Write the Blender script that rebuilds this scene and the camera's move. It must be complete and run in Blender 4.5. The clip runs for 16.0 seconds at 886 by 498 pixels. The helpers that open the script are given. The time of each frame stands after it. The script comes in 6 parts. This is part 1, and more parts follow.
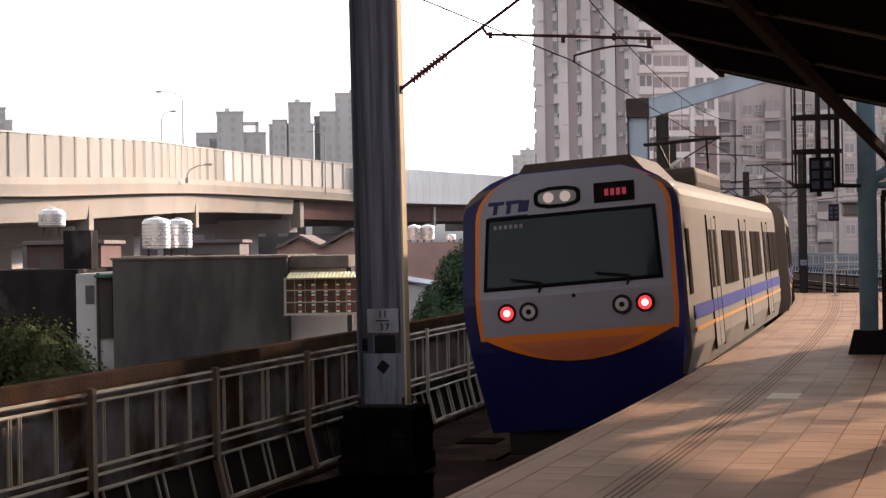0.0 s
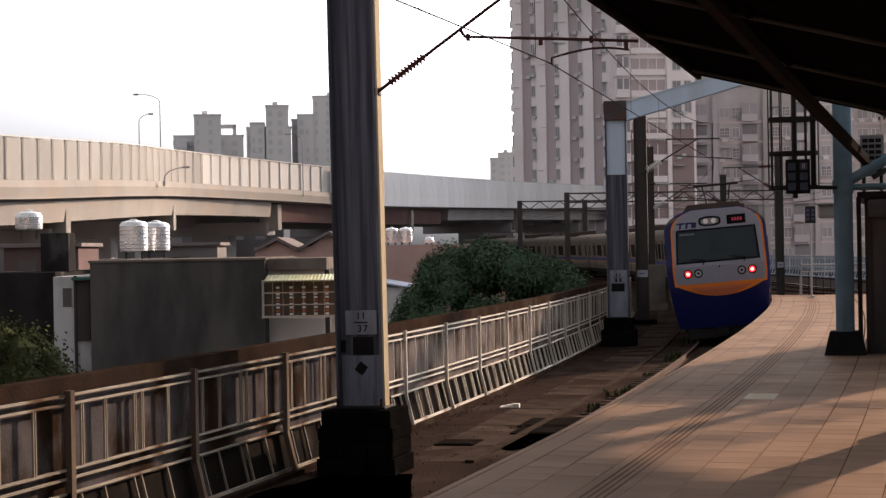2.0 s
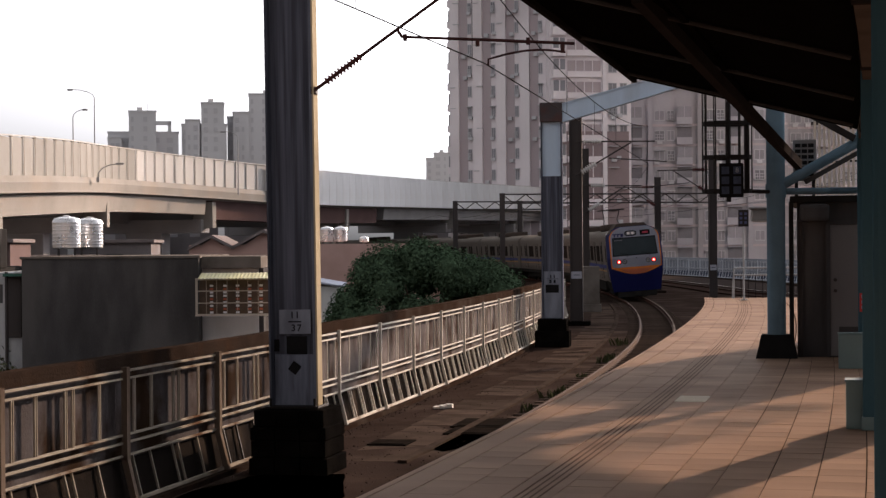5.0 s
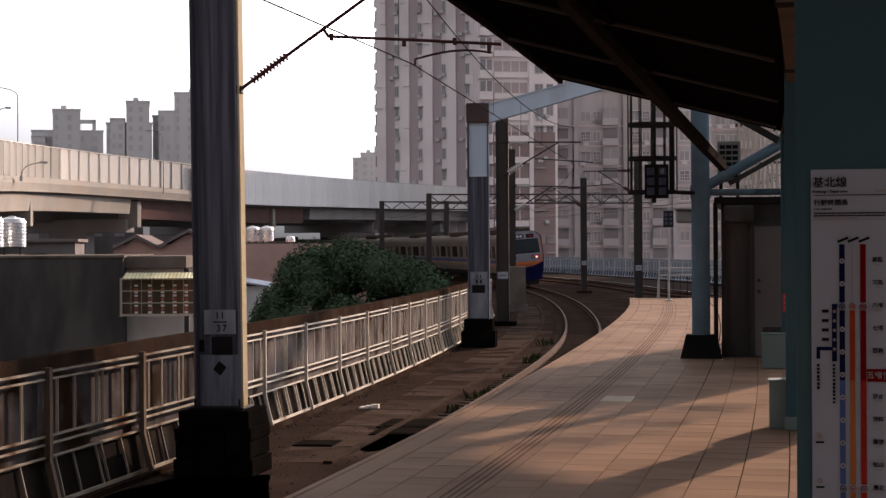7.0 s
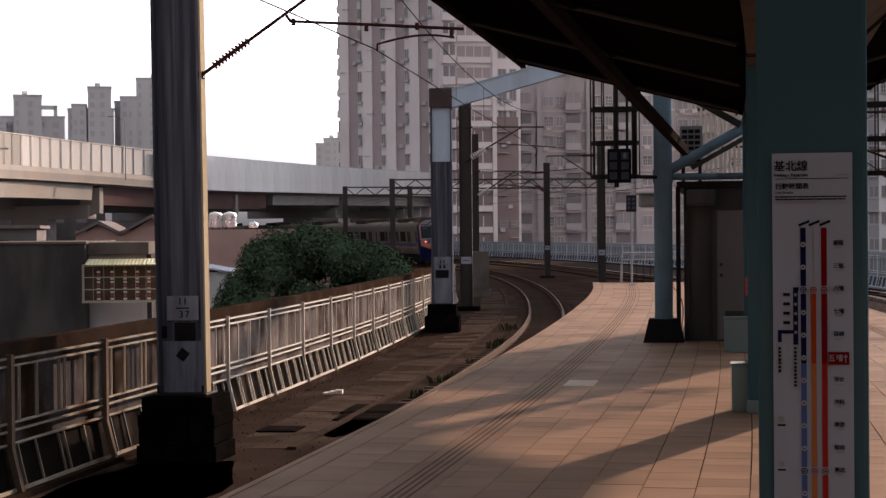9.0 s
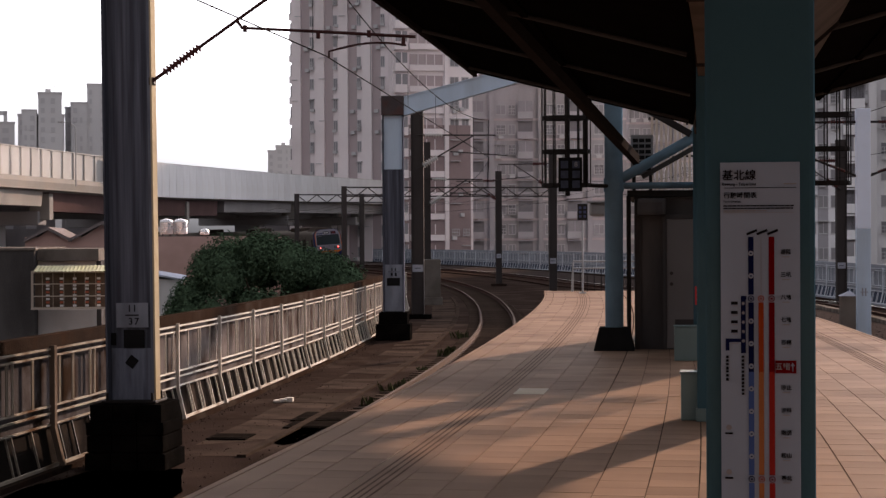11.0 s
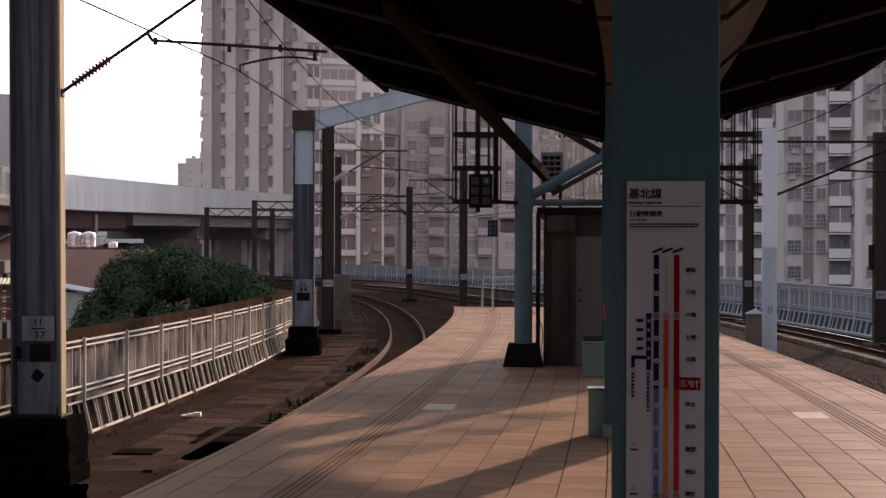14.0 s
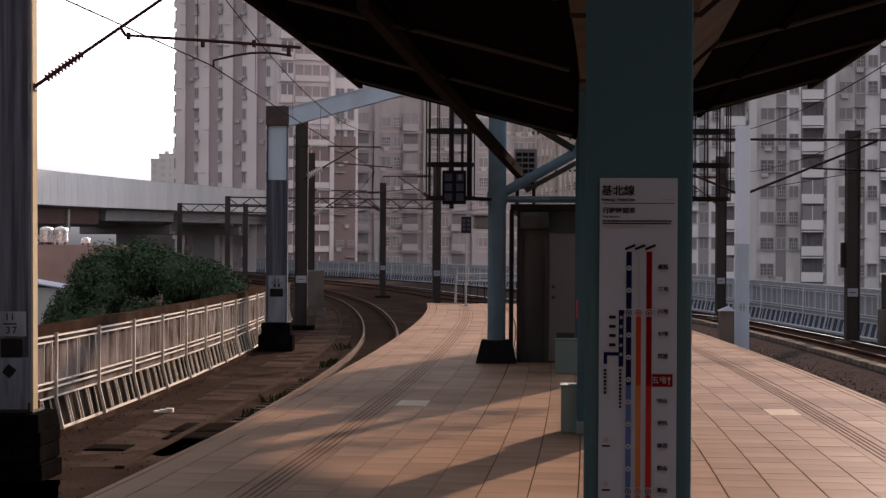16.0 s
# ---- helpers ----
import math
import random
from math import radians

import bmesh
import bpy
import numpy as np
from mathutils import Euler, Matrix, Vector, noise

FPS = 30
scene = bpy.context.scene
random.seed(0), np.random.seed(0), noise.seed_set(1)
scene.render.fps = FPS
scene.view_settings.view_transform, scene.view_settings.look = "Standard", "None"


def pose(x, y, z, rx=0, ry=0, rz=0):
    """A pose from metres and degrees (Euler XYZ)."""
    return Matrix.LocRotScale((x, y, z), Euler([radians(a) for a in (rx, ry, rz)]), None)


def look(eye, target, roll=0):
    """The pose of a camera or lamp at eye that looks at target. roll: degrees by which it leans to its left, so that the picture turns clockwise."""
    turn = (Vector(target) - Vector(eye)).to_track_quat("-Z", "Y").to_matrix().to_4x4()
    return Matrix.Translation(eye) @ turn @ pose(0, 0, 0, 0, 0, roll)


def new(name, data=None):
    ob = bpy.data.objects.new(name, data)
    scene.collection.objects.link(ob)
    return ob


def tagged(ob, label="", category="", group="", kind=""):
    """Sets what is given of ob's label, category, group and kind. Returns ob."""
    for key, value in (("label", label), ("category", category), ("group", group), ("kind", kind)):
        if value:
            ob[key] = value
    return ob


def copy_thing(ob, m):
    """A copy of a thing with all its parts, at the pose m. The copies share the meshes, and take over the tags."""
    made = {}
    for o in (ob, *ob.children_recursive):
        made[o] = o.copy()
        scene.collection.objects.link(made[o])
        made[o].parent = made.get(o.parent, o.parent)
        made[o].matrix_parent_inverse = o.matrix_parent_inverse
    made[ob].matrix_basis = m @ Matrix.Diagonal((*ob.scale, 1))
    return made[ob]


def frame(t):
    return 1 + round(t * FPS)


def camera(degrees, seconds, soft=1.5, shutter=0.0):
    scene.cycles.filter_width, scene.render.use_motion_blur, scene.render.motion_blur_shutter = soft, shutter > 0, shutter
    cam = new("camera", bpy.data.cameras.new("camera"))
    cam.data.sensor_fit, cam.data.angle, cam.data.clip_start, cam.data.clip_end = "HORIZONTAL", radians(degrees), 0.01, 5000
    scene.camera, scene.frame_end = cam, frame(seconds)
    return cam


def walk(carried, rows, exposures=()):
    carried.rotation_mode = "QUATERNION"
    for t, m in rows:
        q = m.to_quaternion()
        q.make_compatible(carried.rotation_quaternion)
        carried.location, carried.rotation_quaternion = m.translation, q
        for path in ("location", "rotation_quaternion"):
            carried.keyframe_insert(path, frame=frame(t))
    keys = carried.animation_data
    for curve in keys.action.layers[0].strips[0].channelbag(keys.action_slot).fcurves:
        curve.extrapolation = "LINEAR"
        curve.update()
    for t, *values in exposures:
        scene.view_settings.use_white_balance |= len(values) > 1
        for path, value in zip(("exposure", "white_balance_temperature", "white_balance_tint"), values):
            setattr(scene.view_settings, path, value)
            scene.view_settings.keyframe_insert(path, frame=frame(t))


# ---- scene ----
cam = camera(27.83, 16.0, soft=1.4)
PATH = [
    (0, pose(0.071, 0.016, 1.687, 89.87, 0.97, -7.48)),
    (0.5, pose(0.064, -0.010, 1.682, 89.99, 0.94, -7.72)),
    (1, pose(0.063, -0.024, 1.684, 89.99, 1.00, -7.86)),
    (1.5, pose(0.063, -0.005, 1.680, 89.99, 1.05, -8.00)),
    (2, pose(0.061, -0.036, 1.672, 89.95, 1.02, -8.19)),
    (2.5, pose(0.064, -0.016, 1.680, 89.90, 1.15, -8.42)),
    (3, pose(0.066, -0.023, 1.682, 89.91, 1.02, -8.65)),
    (3.5, pose(0.066, -0.007, 1.681, 89.91, 0.94, -9.00)),
    (6, pose(0.065, -0.045, 1.679, 89.98, 0.24, -11.44)),
    (6.5, pose(0.067, -0.034, 1.682, 90.00, 0.28, -12.12)),
    (7, pose(0.074, -0.012, 1.681, 89.90, 0.34, -12.62)),
    (7.5, pose(0.071, -0.014, 1.681, 89.72, 0.43, -13.03)),
    (8, pose(0.076, -0.007, 1.680, 89.51, 0.54, -13.37)),
    (10.5, pose(0.087, -0.002, 1.679, 89.46, 0.32, -14.75)),
    (11, pose(0.093, -0.000, 1.678, 89.66, 0.30, -15.33)),
    (11.5, pose(0.091, -0.004, 1.679, 89.74, 0.06, -15.73)),
    (12, pose(0.093, -0.006, 1.680, 89.80, -0.13, -16.41)),
    (12.5, pose(0.091, -0.011, 1.679, 89.90, -0.08, -16.90)),
    (13, pose(0.102, -0.001, 1.682, 89.96, -0.06, -17.48)),
    (13.5, pose(0.095, -0.017, 1.679, 90.04, -0.06, -17.89)),
    (14, pose(0.097, -0.020, 1.680, 90.15, -0.16, -18.19)),
    (14.5, pose(0.093, -0.025, 1.680, 90.24, -0.33, -18.57)),
    (15, pose(0.093, -0.028, 1.678, 90.27, -0.35, -18.78)),
    (15.5, pose(0.089, -0.037, 1.678, 90.19, -0.39, -18.92)),
    (16, pose(0.098, -0.022, 1.679, 90.04, -0.34, -19.04)),
]
walk(cam, PATH, [(0.0, 1.72, 6400, 14), (0.5, 1.5, 6400, 14), (1.0, 1.35, 6400, 14), (2.0, 1.25, 6400, 14), (3.5, 1.17, 6400, 14), (7.0, 1.08, 6350, 17), (11.0, 1.06, 6350, 18), (16.0, 1.06, 6350, 19)])

# ---- light ----
SUN_AZ, SUN_EL = 41.0, 16.0          # degrees: clockwise from +y, above the horizon
world = bpy.data.worlds.new("world")
scene.world = world
world.use_nodes = True
wn, wl = world.node_tree.nodes, world.node_tree.links
sky = wn.new("ShaderNodeTexSky")
sky.sky_type, sky.sun_disc = "NISHITA", False
sky.sun_elevation, sky.sun_rotation = radians(SUN_EL), radians(SUN_AZ)
sky.air_density, sky.dust_density, sky.ozone_density = 1.0, 7.0, 1.0
sat = wn.new("ShaderNodeHueSaturation")
sat.inputs["Saturation"].default_value = 0.0
wl.new(sky.outputs[0], sat.inputs["Color"])
wl.new(sat.outputs[0], wn["Background"].inputs["Color"])
wn["Background"].inputs["Strength"].default_value = 0.125
sun = new("sun", bpy.data.lights.new("sun", "SUN"))
sun.data.energy, sun.data.angle, sun.data.color = 5.0, radians(1.0), (1.0, 0.74, 0.52)
_el, _az = radians(SUN_EL), radians(SUN_AZ)
sun.matrix_world = look((math.sin(_az) * 50, math.cos(_az) * 50, math.tan(_el) * 50), (0, 0, 0))


# ---- the line of the track: platform edge, s metres along, l metres to its right ----
TH0, K1, K2, S1 = radians(24.4), radians(0.1405), radians(0.17), 100.0
X0, Y0 = 1.695, 12.0


def heading(s):
    return TH0 - K1 * s if s <= S1 else TH0 - K1 * S1 - K2 * (s - S1)


def arc(x, y, th, k, s):
    e = th - k * s
    return x + (math.cos(e) - math.cos(th)) / k, y + (math.sin(th) - math.sin(e)) / k


XS1, YS1 = arc(X0, Y0, TH0, K1, S1)


def bend(s):
    """The rails and the platform edge swing out a little in the middle of the curve."""
    return .20 * math.exp(-((s - 42.0) / 16.0) ** 2)


def at(s, l=0.0, z=0.0):
    if -2.6 < l < 6.9:
        l += bend(s)
    if -2.6 < l < -.3:
        l -= .06 * math.exp(-((s - 15.0) / 12.0) ** 2)
    x, y = arc(X0, Y0, TH0, K1, s) if s <= S1 else arc(XS1, YS1, heading(S1), K2, s - S1)
    th = heading(s)
    return Vector((x + l * math.cos(th), y - l * math.sin(th), z))


def drift(s):
    """How far the second track draws in towards the first beyond the platform's end."""
    u = max(0.0, min(1.0, (s - 58.0) / 42.0))
    return -6.9 * u * u * (3 - 2 * u)


def place(s, l=0.0, z=0.0, turn=0.0):
    """Pose whose +y runs along the track and +x to its right."""
    p = at(s, l, z)
    return pose(p.x, p.y, p.z, 0, 0, -math.degrees(heading(s)) + turn)


# ---- materials ----
def mat(name, color, rough=0.7, metal=0.0, vary=0.25, scale=3.0, fine=40.0, bump=0.15, stain=None, stain_amt=0.0, streak=1.0,
        emit=None, gloss=0.0, island=0.0, obj=0.0, spec=None, stain_lo=0.5, stain_hi=0.72):
    m = bpy.data.materials.new(name)
    m.use_nodes = True
    n, l = m.node_tree.nodes, m.node_tree.links
    b = n["Principled BSDF"]
    b.inputs["Roughness"].default_value, b.inputs["Metallic"].default_value = rough, metal
    if spec is None:
        spec = 0.0 if rough >= 0.5 else 0.35
    b.inputs["Specular IOR Level"].default_value = spec
    co = n.new("ShaderNodeTexCoord")
    mp = n.new("ShaderNodeMapping")
    mp.inputs["Scale"].default_value = (1, 1, streak)
    l.new(co.outputs["Object"], mp.inputs["Vector"])
    big = n.new("ShaderNodeTexNoise")
    big.inputs["Scale"].default_value, big.inputs["Detail"].default_value = scale, 6
    l.new(mp.outputs[0], big.inputs["Vector"])
    small = n.new("ShaderNodeTexNoise")
    small.inputs["Scale"].default_value, small.inputs["Detail"].default_value = fine, 3
    l.new(mp.outputs[0], small.inputs["Vector"])
    mix = n.new("ShaderNodeMix")
    mix.data_type = "RGBA"
    lo = [c * (1 - vary) for c in color]
    hi = [min(1, c * (1 + vary)) for c in color]
    mix.inputs["A"].default_value, mix.inputs["B"].default_value = (*lo, 1), (*hi, 1)
    add = n.new("ShaderNodeMath")
    add.operation = "MULTIPLY_ADD"
    l.new(small.outputs[0], add.inputs[0])
    add.inputs[1].default_value = 0.35
    sub = n.new("ShaderNodeMath")
    sub.operation = "MULTIPLY_ADD"
    l.new(big.outputs[0], sub.inputs[0])
    sub.inputs[1].default_value, sub.inputs[2].default_value = 1.3, -0.32
    l.new(sub.outputs[0], add.inputs[2])
    l.new(add.outputs[0], mix.inputs["Factor"])
    out = mix.outputs["Result"]
    if stain:
        st = n.new("ShaderNodeTexNoise")
        st.inputs["Scale"].default_value, st.inputs["Detail"].default_value = scale * 0.6, 8
        mp2 = n.new("ShaderNodeMapping")
        mp2.inputs["Location"].default_value, mp2.inputs["Scale"].default_value = (7, 3, 5), (1, 1, streak)
        l.new(co.outputs["Object"], mp2.inputs["Vector"])
        l.new(mp2.outputs[0], st.inputs["Vector"])
        ramp = n.new("ShaderNodeMapRange")
        ramp.inputs["From Min"].default_value, ramp.inputs["From Max"].default_value = stain_lo, stain_hi
        ramp.inputs["To Max"].default_value = stain_amt
        l.new(st.outputs[0], ramp.inputs["Value"])
        mx = n.new("ShaderNodeMix")
        mx.data_type = "RGBA"
        l.new(ramp.outputs[0], mx.inputs["Factor"])
        l.new(out, mx.inputs["A"])
        mx.inputs["B"].default_value = (*stain, 1)
        out = mx.outputs["Result"]
    if island or obj:
        g = n.new("ShaderNodeNewGeometry") if island else n.new("ShaderNodeObjectInfo")
        hv = n.new("ShaderNodeHueSaturation")
        mr = n.new("ShaderNodeMapRange")
        a = island or obj
        mr.inputs["To Min"].default_value, mr.inputs["To Max"].default_value = 1 - a, 1 + a
        l.new(g.outputs["Random Per Island"] if island else g.outputs["Random"], mr.inputs["Value"])
        l.new(mr.outputs[0], hv.inputs["Value"])
        l.new(out, hv.inputs["Color"])
        out = hv.outputs[0]
    l.new(out, b.inputs["Base Color"])
    rr = n.new("ShaderNodeMapRange")
    rr.inputs["To Min"].default_value, rr.inputs["To Max"].default_value = max(0.02, rough - 0.12), min(1, rough + 0.1)
    l.new(big.outputs[0], rr.inputs["Value"])
    l.new(rr.outputs[0], b.inputs["Roughness"])
    if bump:
        bp = n.new("ShaderNodeBump")
        bp.inputs["Strength"].default_value, bp.inputs["Distance"].default_value = bump, 0.02
        l.new(small.outputs[0], bp.inputs["Height"])
        l.new(bp.outputs[0], b.inputs["Normal"])
    if gloss:
        g2 = n.new("ShaderNodeBsdfGlossy")
        g2.inputs["Roughness"].default_value = 0.42
        g2.inputs["Color"].default_value = (1, 1, 1, 1)
        mxs = n.new("ShaderNodeMixShader")
        mxs.inputs[0].default_value = gloss
        l.new(b.outputs[0], mxs.inputs[1])
        l.new(g2.outputs[0], mxs.inputs[2])
        l.new(mxs.outputs[0], n["Material Output"].inputs["Surface"])
    if emit:
        b.inputs["Emission Color"].default_value, b.inputs["Emission Strength"].default_value = (*emit[0], 1), emit[1]
    return m


def glass(name, color, rough=0.08):
    m = mat(name, color, rough, 0.0, 0.2, 1.0, 8.0, 0.02)
    return m


M = {}
M["tile"] = mat("platform_tile", (0.195, 0.128, 0.092), 0.55, 0, 0.16, 1.2, 60, 0.1, (0.10, 0.060, 0.045), 0.6, obj=0.12, gloss=0.02)
M["tile_far"] = mat("platform_tile_far", (0.195, 0.128, 0.092), 0.55, 0, 0.16, 1.2, 60, 0.1, (0.10, 0.060, 0.045), 0.6, island=0.12, gloss=0.02)
M["tile_white"] = mat("white_tile", (0.40, 0.35, 0.29), 0.5, 0, 0.08, 3, 60, 0.08)
M["guide"] = mat("guide_line", (0.10, 0.068, 0.054), 0.8, 0, 0.2, 3, 60, 0.1)
M["gutter"] = mat("gutter_paint", (0.105, 0.085, 0.072), 0.8, 0, 0.2, 2, 30, 0.1, (0.05, 0.04, 0.036), 0.6)
M["pipe_blue"] = mat("blue_pipe_paint", (0.105, 0.165, 0.215), 0.6, 0, 0.2, 2.5, 30, 0.08, (0.07, 0.10, 0.12), 0.6)
M["grout"] = mat("grout", (0.035, 0.026, 0.021), 0.9, 0, 0.3, 4, 60, 0.2)
M["concrete"] = mat("concrete", (0.13, 0.115, 0.105), 0.85, 0, 0.25, 2, 50, 0.3, (0.05, 0.042, 0.036), 0.7)
M["concrete_dark"] = mat("dark_concrete", (0.060, 0.057, 0.058), 0.9, 0, 0.6, 1.3, 40, 0.3, (0.115, 0.108, 0.105), 0.75, streak=0.3, stain_lo=0.5, stain_hi=0.75)
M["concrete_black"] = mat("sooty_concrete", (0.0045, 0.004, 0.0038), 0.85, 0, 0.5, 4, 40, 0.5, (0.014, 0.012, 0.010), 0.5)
M["kerb_stone"] = mat("kerb_stone", (0.15, 0.13, 0.115), 0.85, 0, 0.3, 3, 40, 0.3, (0.05, 0.04, 0.034), 0.7, obj=0.2)
M["bed"] = mat("track_bed_dirt", (0.025, 0.0172, 0.0145), 0.95, 0, 0.35, 1.1, 25, 0.6, (0.06, 0.044, 0.036), 0.7)
M["ballast"] = mat("ballast", (0.036, 0.024, 0.020), 0.95, 0, 0.5, 5, 30, 0.6, island=0.4)
M["ballast_grey"] = mat("grey_ballast", (0.040, 0.032, 0.030), 0.95, 0, 0.5, 5, 30, 0.6, (0.03, 0.022, 0.019), 0.6, island=0.45)
M["rail"] = mat("rail_rust", (0.040, 0.017, 0.012), 0.7, 0.3, 0.3, 4, 60, 0.2)
M["rail_top"] = mat("rail_head_steel", (0.085, 0.062, 0.052), 0.6, 0.1, 0.1, 4, 60, 0.05)
# the sun's glint on one rail head, put into a brighter steel
M["rail_glint"] = mat("polished_rail_head", (0.36, 0.33, 0.30), 0.5, 0.8, 0.1, 4, 60, 0.03)
M["sleeper"] = mat("concrete_sleeper", (0.045, 0.033, 0.027), 0.9, 0, 0.3, 3, 50, 0.3, obj=0.15)
M["fence_wall"] = mat("fence_wall_concrete", (0.112, 0.096, 0.092), 0.85, 0, 0.4, 2.6, 30, 0.3, (0.030, 0.017, 0.012), 0.9, streak=0.9, stain_lo=0.48, stain_hi=0.66)
M["fence_cap"] = mat("fence_cap_concrete", (0.024, 0.015, 0.011), 0.9, 0, 0.35, 2.5, 30, 0.4, (0.05, 0.04, 0.034), 0.8, streak=0.4)
M["fence_white"] = mat("fence_paint", (0.47, 0.43, 0.385), 0.6, 0, 0.15, 2.5, 40, 0.15, (0.12, 0.07, 0.04), 0.85, streak=0.4, stain_lo=0.56)
M["fence_cap_dark"] = mat("sooty_coping", (0.021, 0.0145, 0.0115), 0.9, 0, 0.5, 2.5, 30, 0.5, (0.035, 0.018, 0.010), 0.9, streak=0.8)
M["grimy"] = mat("grimy_black_render", (0.022, 0.021, 0.021), 0.9, 0, 0.6, 1.5, 30, 0.3, (0.11, 0.108, 0.11), 0.7, streak=0.5, stain_lo=0.58, stain_hi=0.72)
M["joint_rust"] = mat("rusty_joint_steel", (0.06, 0.052, 0.056), 0.7, 0.1, 0.3, 3, 30, 0.2, (0.10, 0.04, 0.03), 0.85, stain_lo=0.48)
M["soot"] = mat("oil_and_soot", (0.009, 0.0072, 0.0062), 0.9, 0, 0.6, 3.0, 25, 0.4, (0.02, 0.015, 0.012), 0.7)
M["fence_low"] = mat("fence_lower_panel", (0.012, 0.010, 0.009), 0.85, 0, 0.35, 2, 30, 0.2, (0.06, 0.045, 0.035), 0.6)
M["fence_rusty"] = mat("rusty_fence_paint", (0.24, 0.21, 0.175), 0.7, 0, 0.3, 2.0, 40, 0.2, (0.07, 0.032, 0.015), 0.9, streak=0.6, stain_lo=0.50, stain_hi=0.66)
M["fence_rusty_wall"] = mat("rusty_fence_wall", (0.062, 0.055, 0.056), 0.85, 0, 0.5, 2.2, 26, 0.35, (0.020, 0.011, 0.006), 0.92, streak=0.9, stain_lo=0.45, stain_hi=0.60)
M["fence_brown"] = mat("brown_fence_post", (0.115, 0.088, 0.07), 0.85, 0, 0.35, 3, 30, 0.3, (0.028, 0.016, 0.010), 0.8, streak=0.4)
M["fence_blue"] = mat("bluish_fence_paint", (0.62, 0.66, 0.72), 0.55, 0, 0.12, 2, 40, 0.1)
M["fence_blue_wall"] = mat("bluish_fence_wall", (0.27, 0.29, 0.33), 0.75, 0, 0.2, 2, 30, 0.15)
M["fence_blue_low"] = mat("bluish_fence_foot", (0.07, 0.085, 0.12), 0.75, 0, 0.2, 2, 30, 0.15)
M["galv"] = mat("galvanised_steel", (0.052, 0.056, 0.074), 0.6, 0.0, 0.45, 26.0, 160, 0.12, (0.15, 0.165, 0.215), 0.6, streak=0.03, stain_lo=0.42, stain_hi=0.74)
M["steel_dark"] = mat("dark_steel", (0.022, 0.02, 0.02), 0.55, 0.3, 0.35, 3, 30, 0.15)
M["steel_mid"] = mat("grey_painted_steel", (0.055, 0.049, 0.049), 0.6, 0.2, 0.3, 2, 30, 0.15, streak=0.2)
# low sun on the post's flange, put into its warm colour
M["sunlit_edge"] = mat("ochre_paint", (0.34, 0.285, 0.20), 0.6, 0, 0.25, 2, 30, 0.1, (0.20, 0.14, 0.07), 0.7, streak=0.3)
M["white_paint"] = mat("white_paint", (0.34, 0.36, 0.43), 0.6, 0, 0.08, 5, 40, 0.1, (0.35, 0.35, 0.36), 0.5)
M["plate_paint"] = mat("weathered_plate_paint", (0.20, 0.22, 0.27), 0.7, 0, 0.15, 5, 40, 0.1, (0.11, 0.12, 0.15), 0.7, streak=0.3)
M["black_paint"] = mat("black_paint", (0.012, 0.012, 0.013), 0.6, 0, 0.3, 5, 40, 0.1)
M["sky_blue_steel"] = mat("pale_blue_steel", (0.40, 0.50, 0.62), 0.5, 0.1, 0.15, 1.5, 30, 0.1, (0.25, 0.27, 0.30), 0.6, streak=0.1)
M["sky_blue_light"] = mat("whitish_blue_steel", (0.58, 0.66, 0.80), 0.5, 0.05, 0.1, 1.5, 30, 0.08)
M["teal"] = mat("teal_paint", (0.042, 0.094, 0.125), 0.5, 0, 0.10, 1.2, 40, 0.08, (0.08, 0.13, 0.145), 0.5)
M["teal_light"] = mat("light_teal_paint", (0.12, 0.185, 0.20), 0.45, 0, 0.1, 2, 40, 0.08)
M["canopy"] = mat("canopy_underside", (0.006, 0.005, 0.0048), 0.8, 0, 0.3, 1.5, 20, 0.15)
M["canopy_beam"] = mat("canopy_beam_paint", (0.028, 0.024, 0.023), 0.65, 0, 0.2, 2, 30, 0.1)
M["strut_paint"] = mat("grey_strut_paint", (0.058, 0.053, 0.052), 0.7, 0, 0.2, 2, 30, 0.1)
M["cream"] = mat("cream_panel", (0.42, 0.37, 0.32), 0.7, 0, 0.15, 2, 30, 0.1, (0.2, 0.16, 0.14), 0.5)
M["roof_metal"] = mat("roof_sheet", (0.30, 0.31, 0.32), 0.5, 0.4, 0.2, 2, 30, 0.1)
M["office_wall"] = mat("office_wall", (0.056, 0.054, 0.057), 0.7, 0, 0.15, 1.5, 30, 0.1, (0.18, 0.16, 0.15), 0.5, streak=0.3)
M["office_door"] = mat("office_door_paint", (0.15, 0.145, 0.15), 0.5, 0, 0.08, 2, 40, 0.06)
M["ceramic"] = mat("insulator_ceramic", (0.075, 0.03, 0.03), 0.7, 0, 0.2, 5, 30, 0.0)
M["ceramic_white"] = mat("white_insulator", (0.5, 0.5, 0.5), 0.7, 0, 0.1, 5, 30, 0.0)
M["rusty_tube"] = mat("rusty_tube_steel", (0.045, 0.022, 0.022), 0.7, 0.0, 0.4, 6, 40, 0.1)
M["wire"] = mat("copper_wire", (0.02, 0.018, 0.018), 0.8, 0.0, 0.2, 5, 30, 0.0)
M["sign_white"] = mat("sign_white", (0.26, 0.32, 0.43), 0.6, 0, 0.03, 3, 40, 0.0)
M["ink"] = mat("sign_ink", (0.012, 0.012, 0.016), 0.5, 0, 0.1, 3, 40, 0.0)
M["navy"] = mat("sign_navy", (0.006, 0.009, 0.045), 0.6, 0, 0.05, 3, 40, 0.0)
M["line_blue"] = mat("sign_blue", (0.055, 0.10, 0.28), 0.6, 0, 0.05, 3, 40, 0.0)
M["line_orange"] = mat("sign_orange", (0.25, 0.042, 0.010), 0.6, 0, 0.05, 3, 40, 0.0)
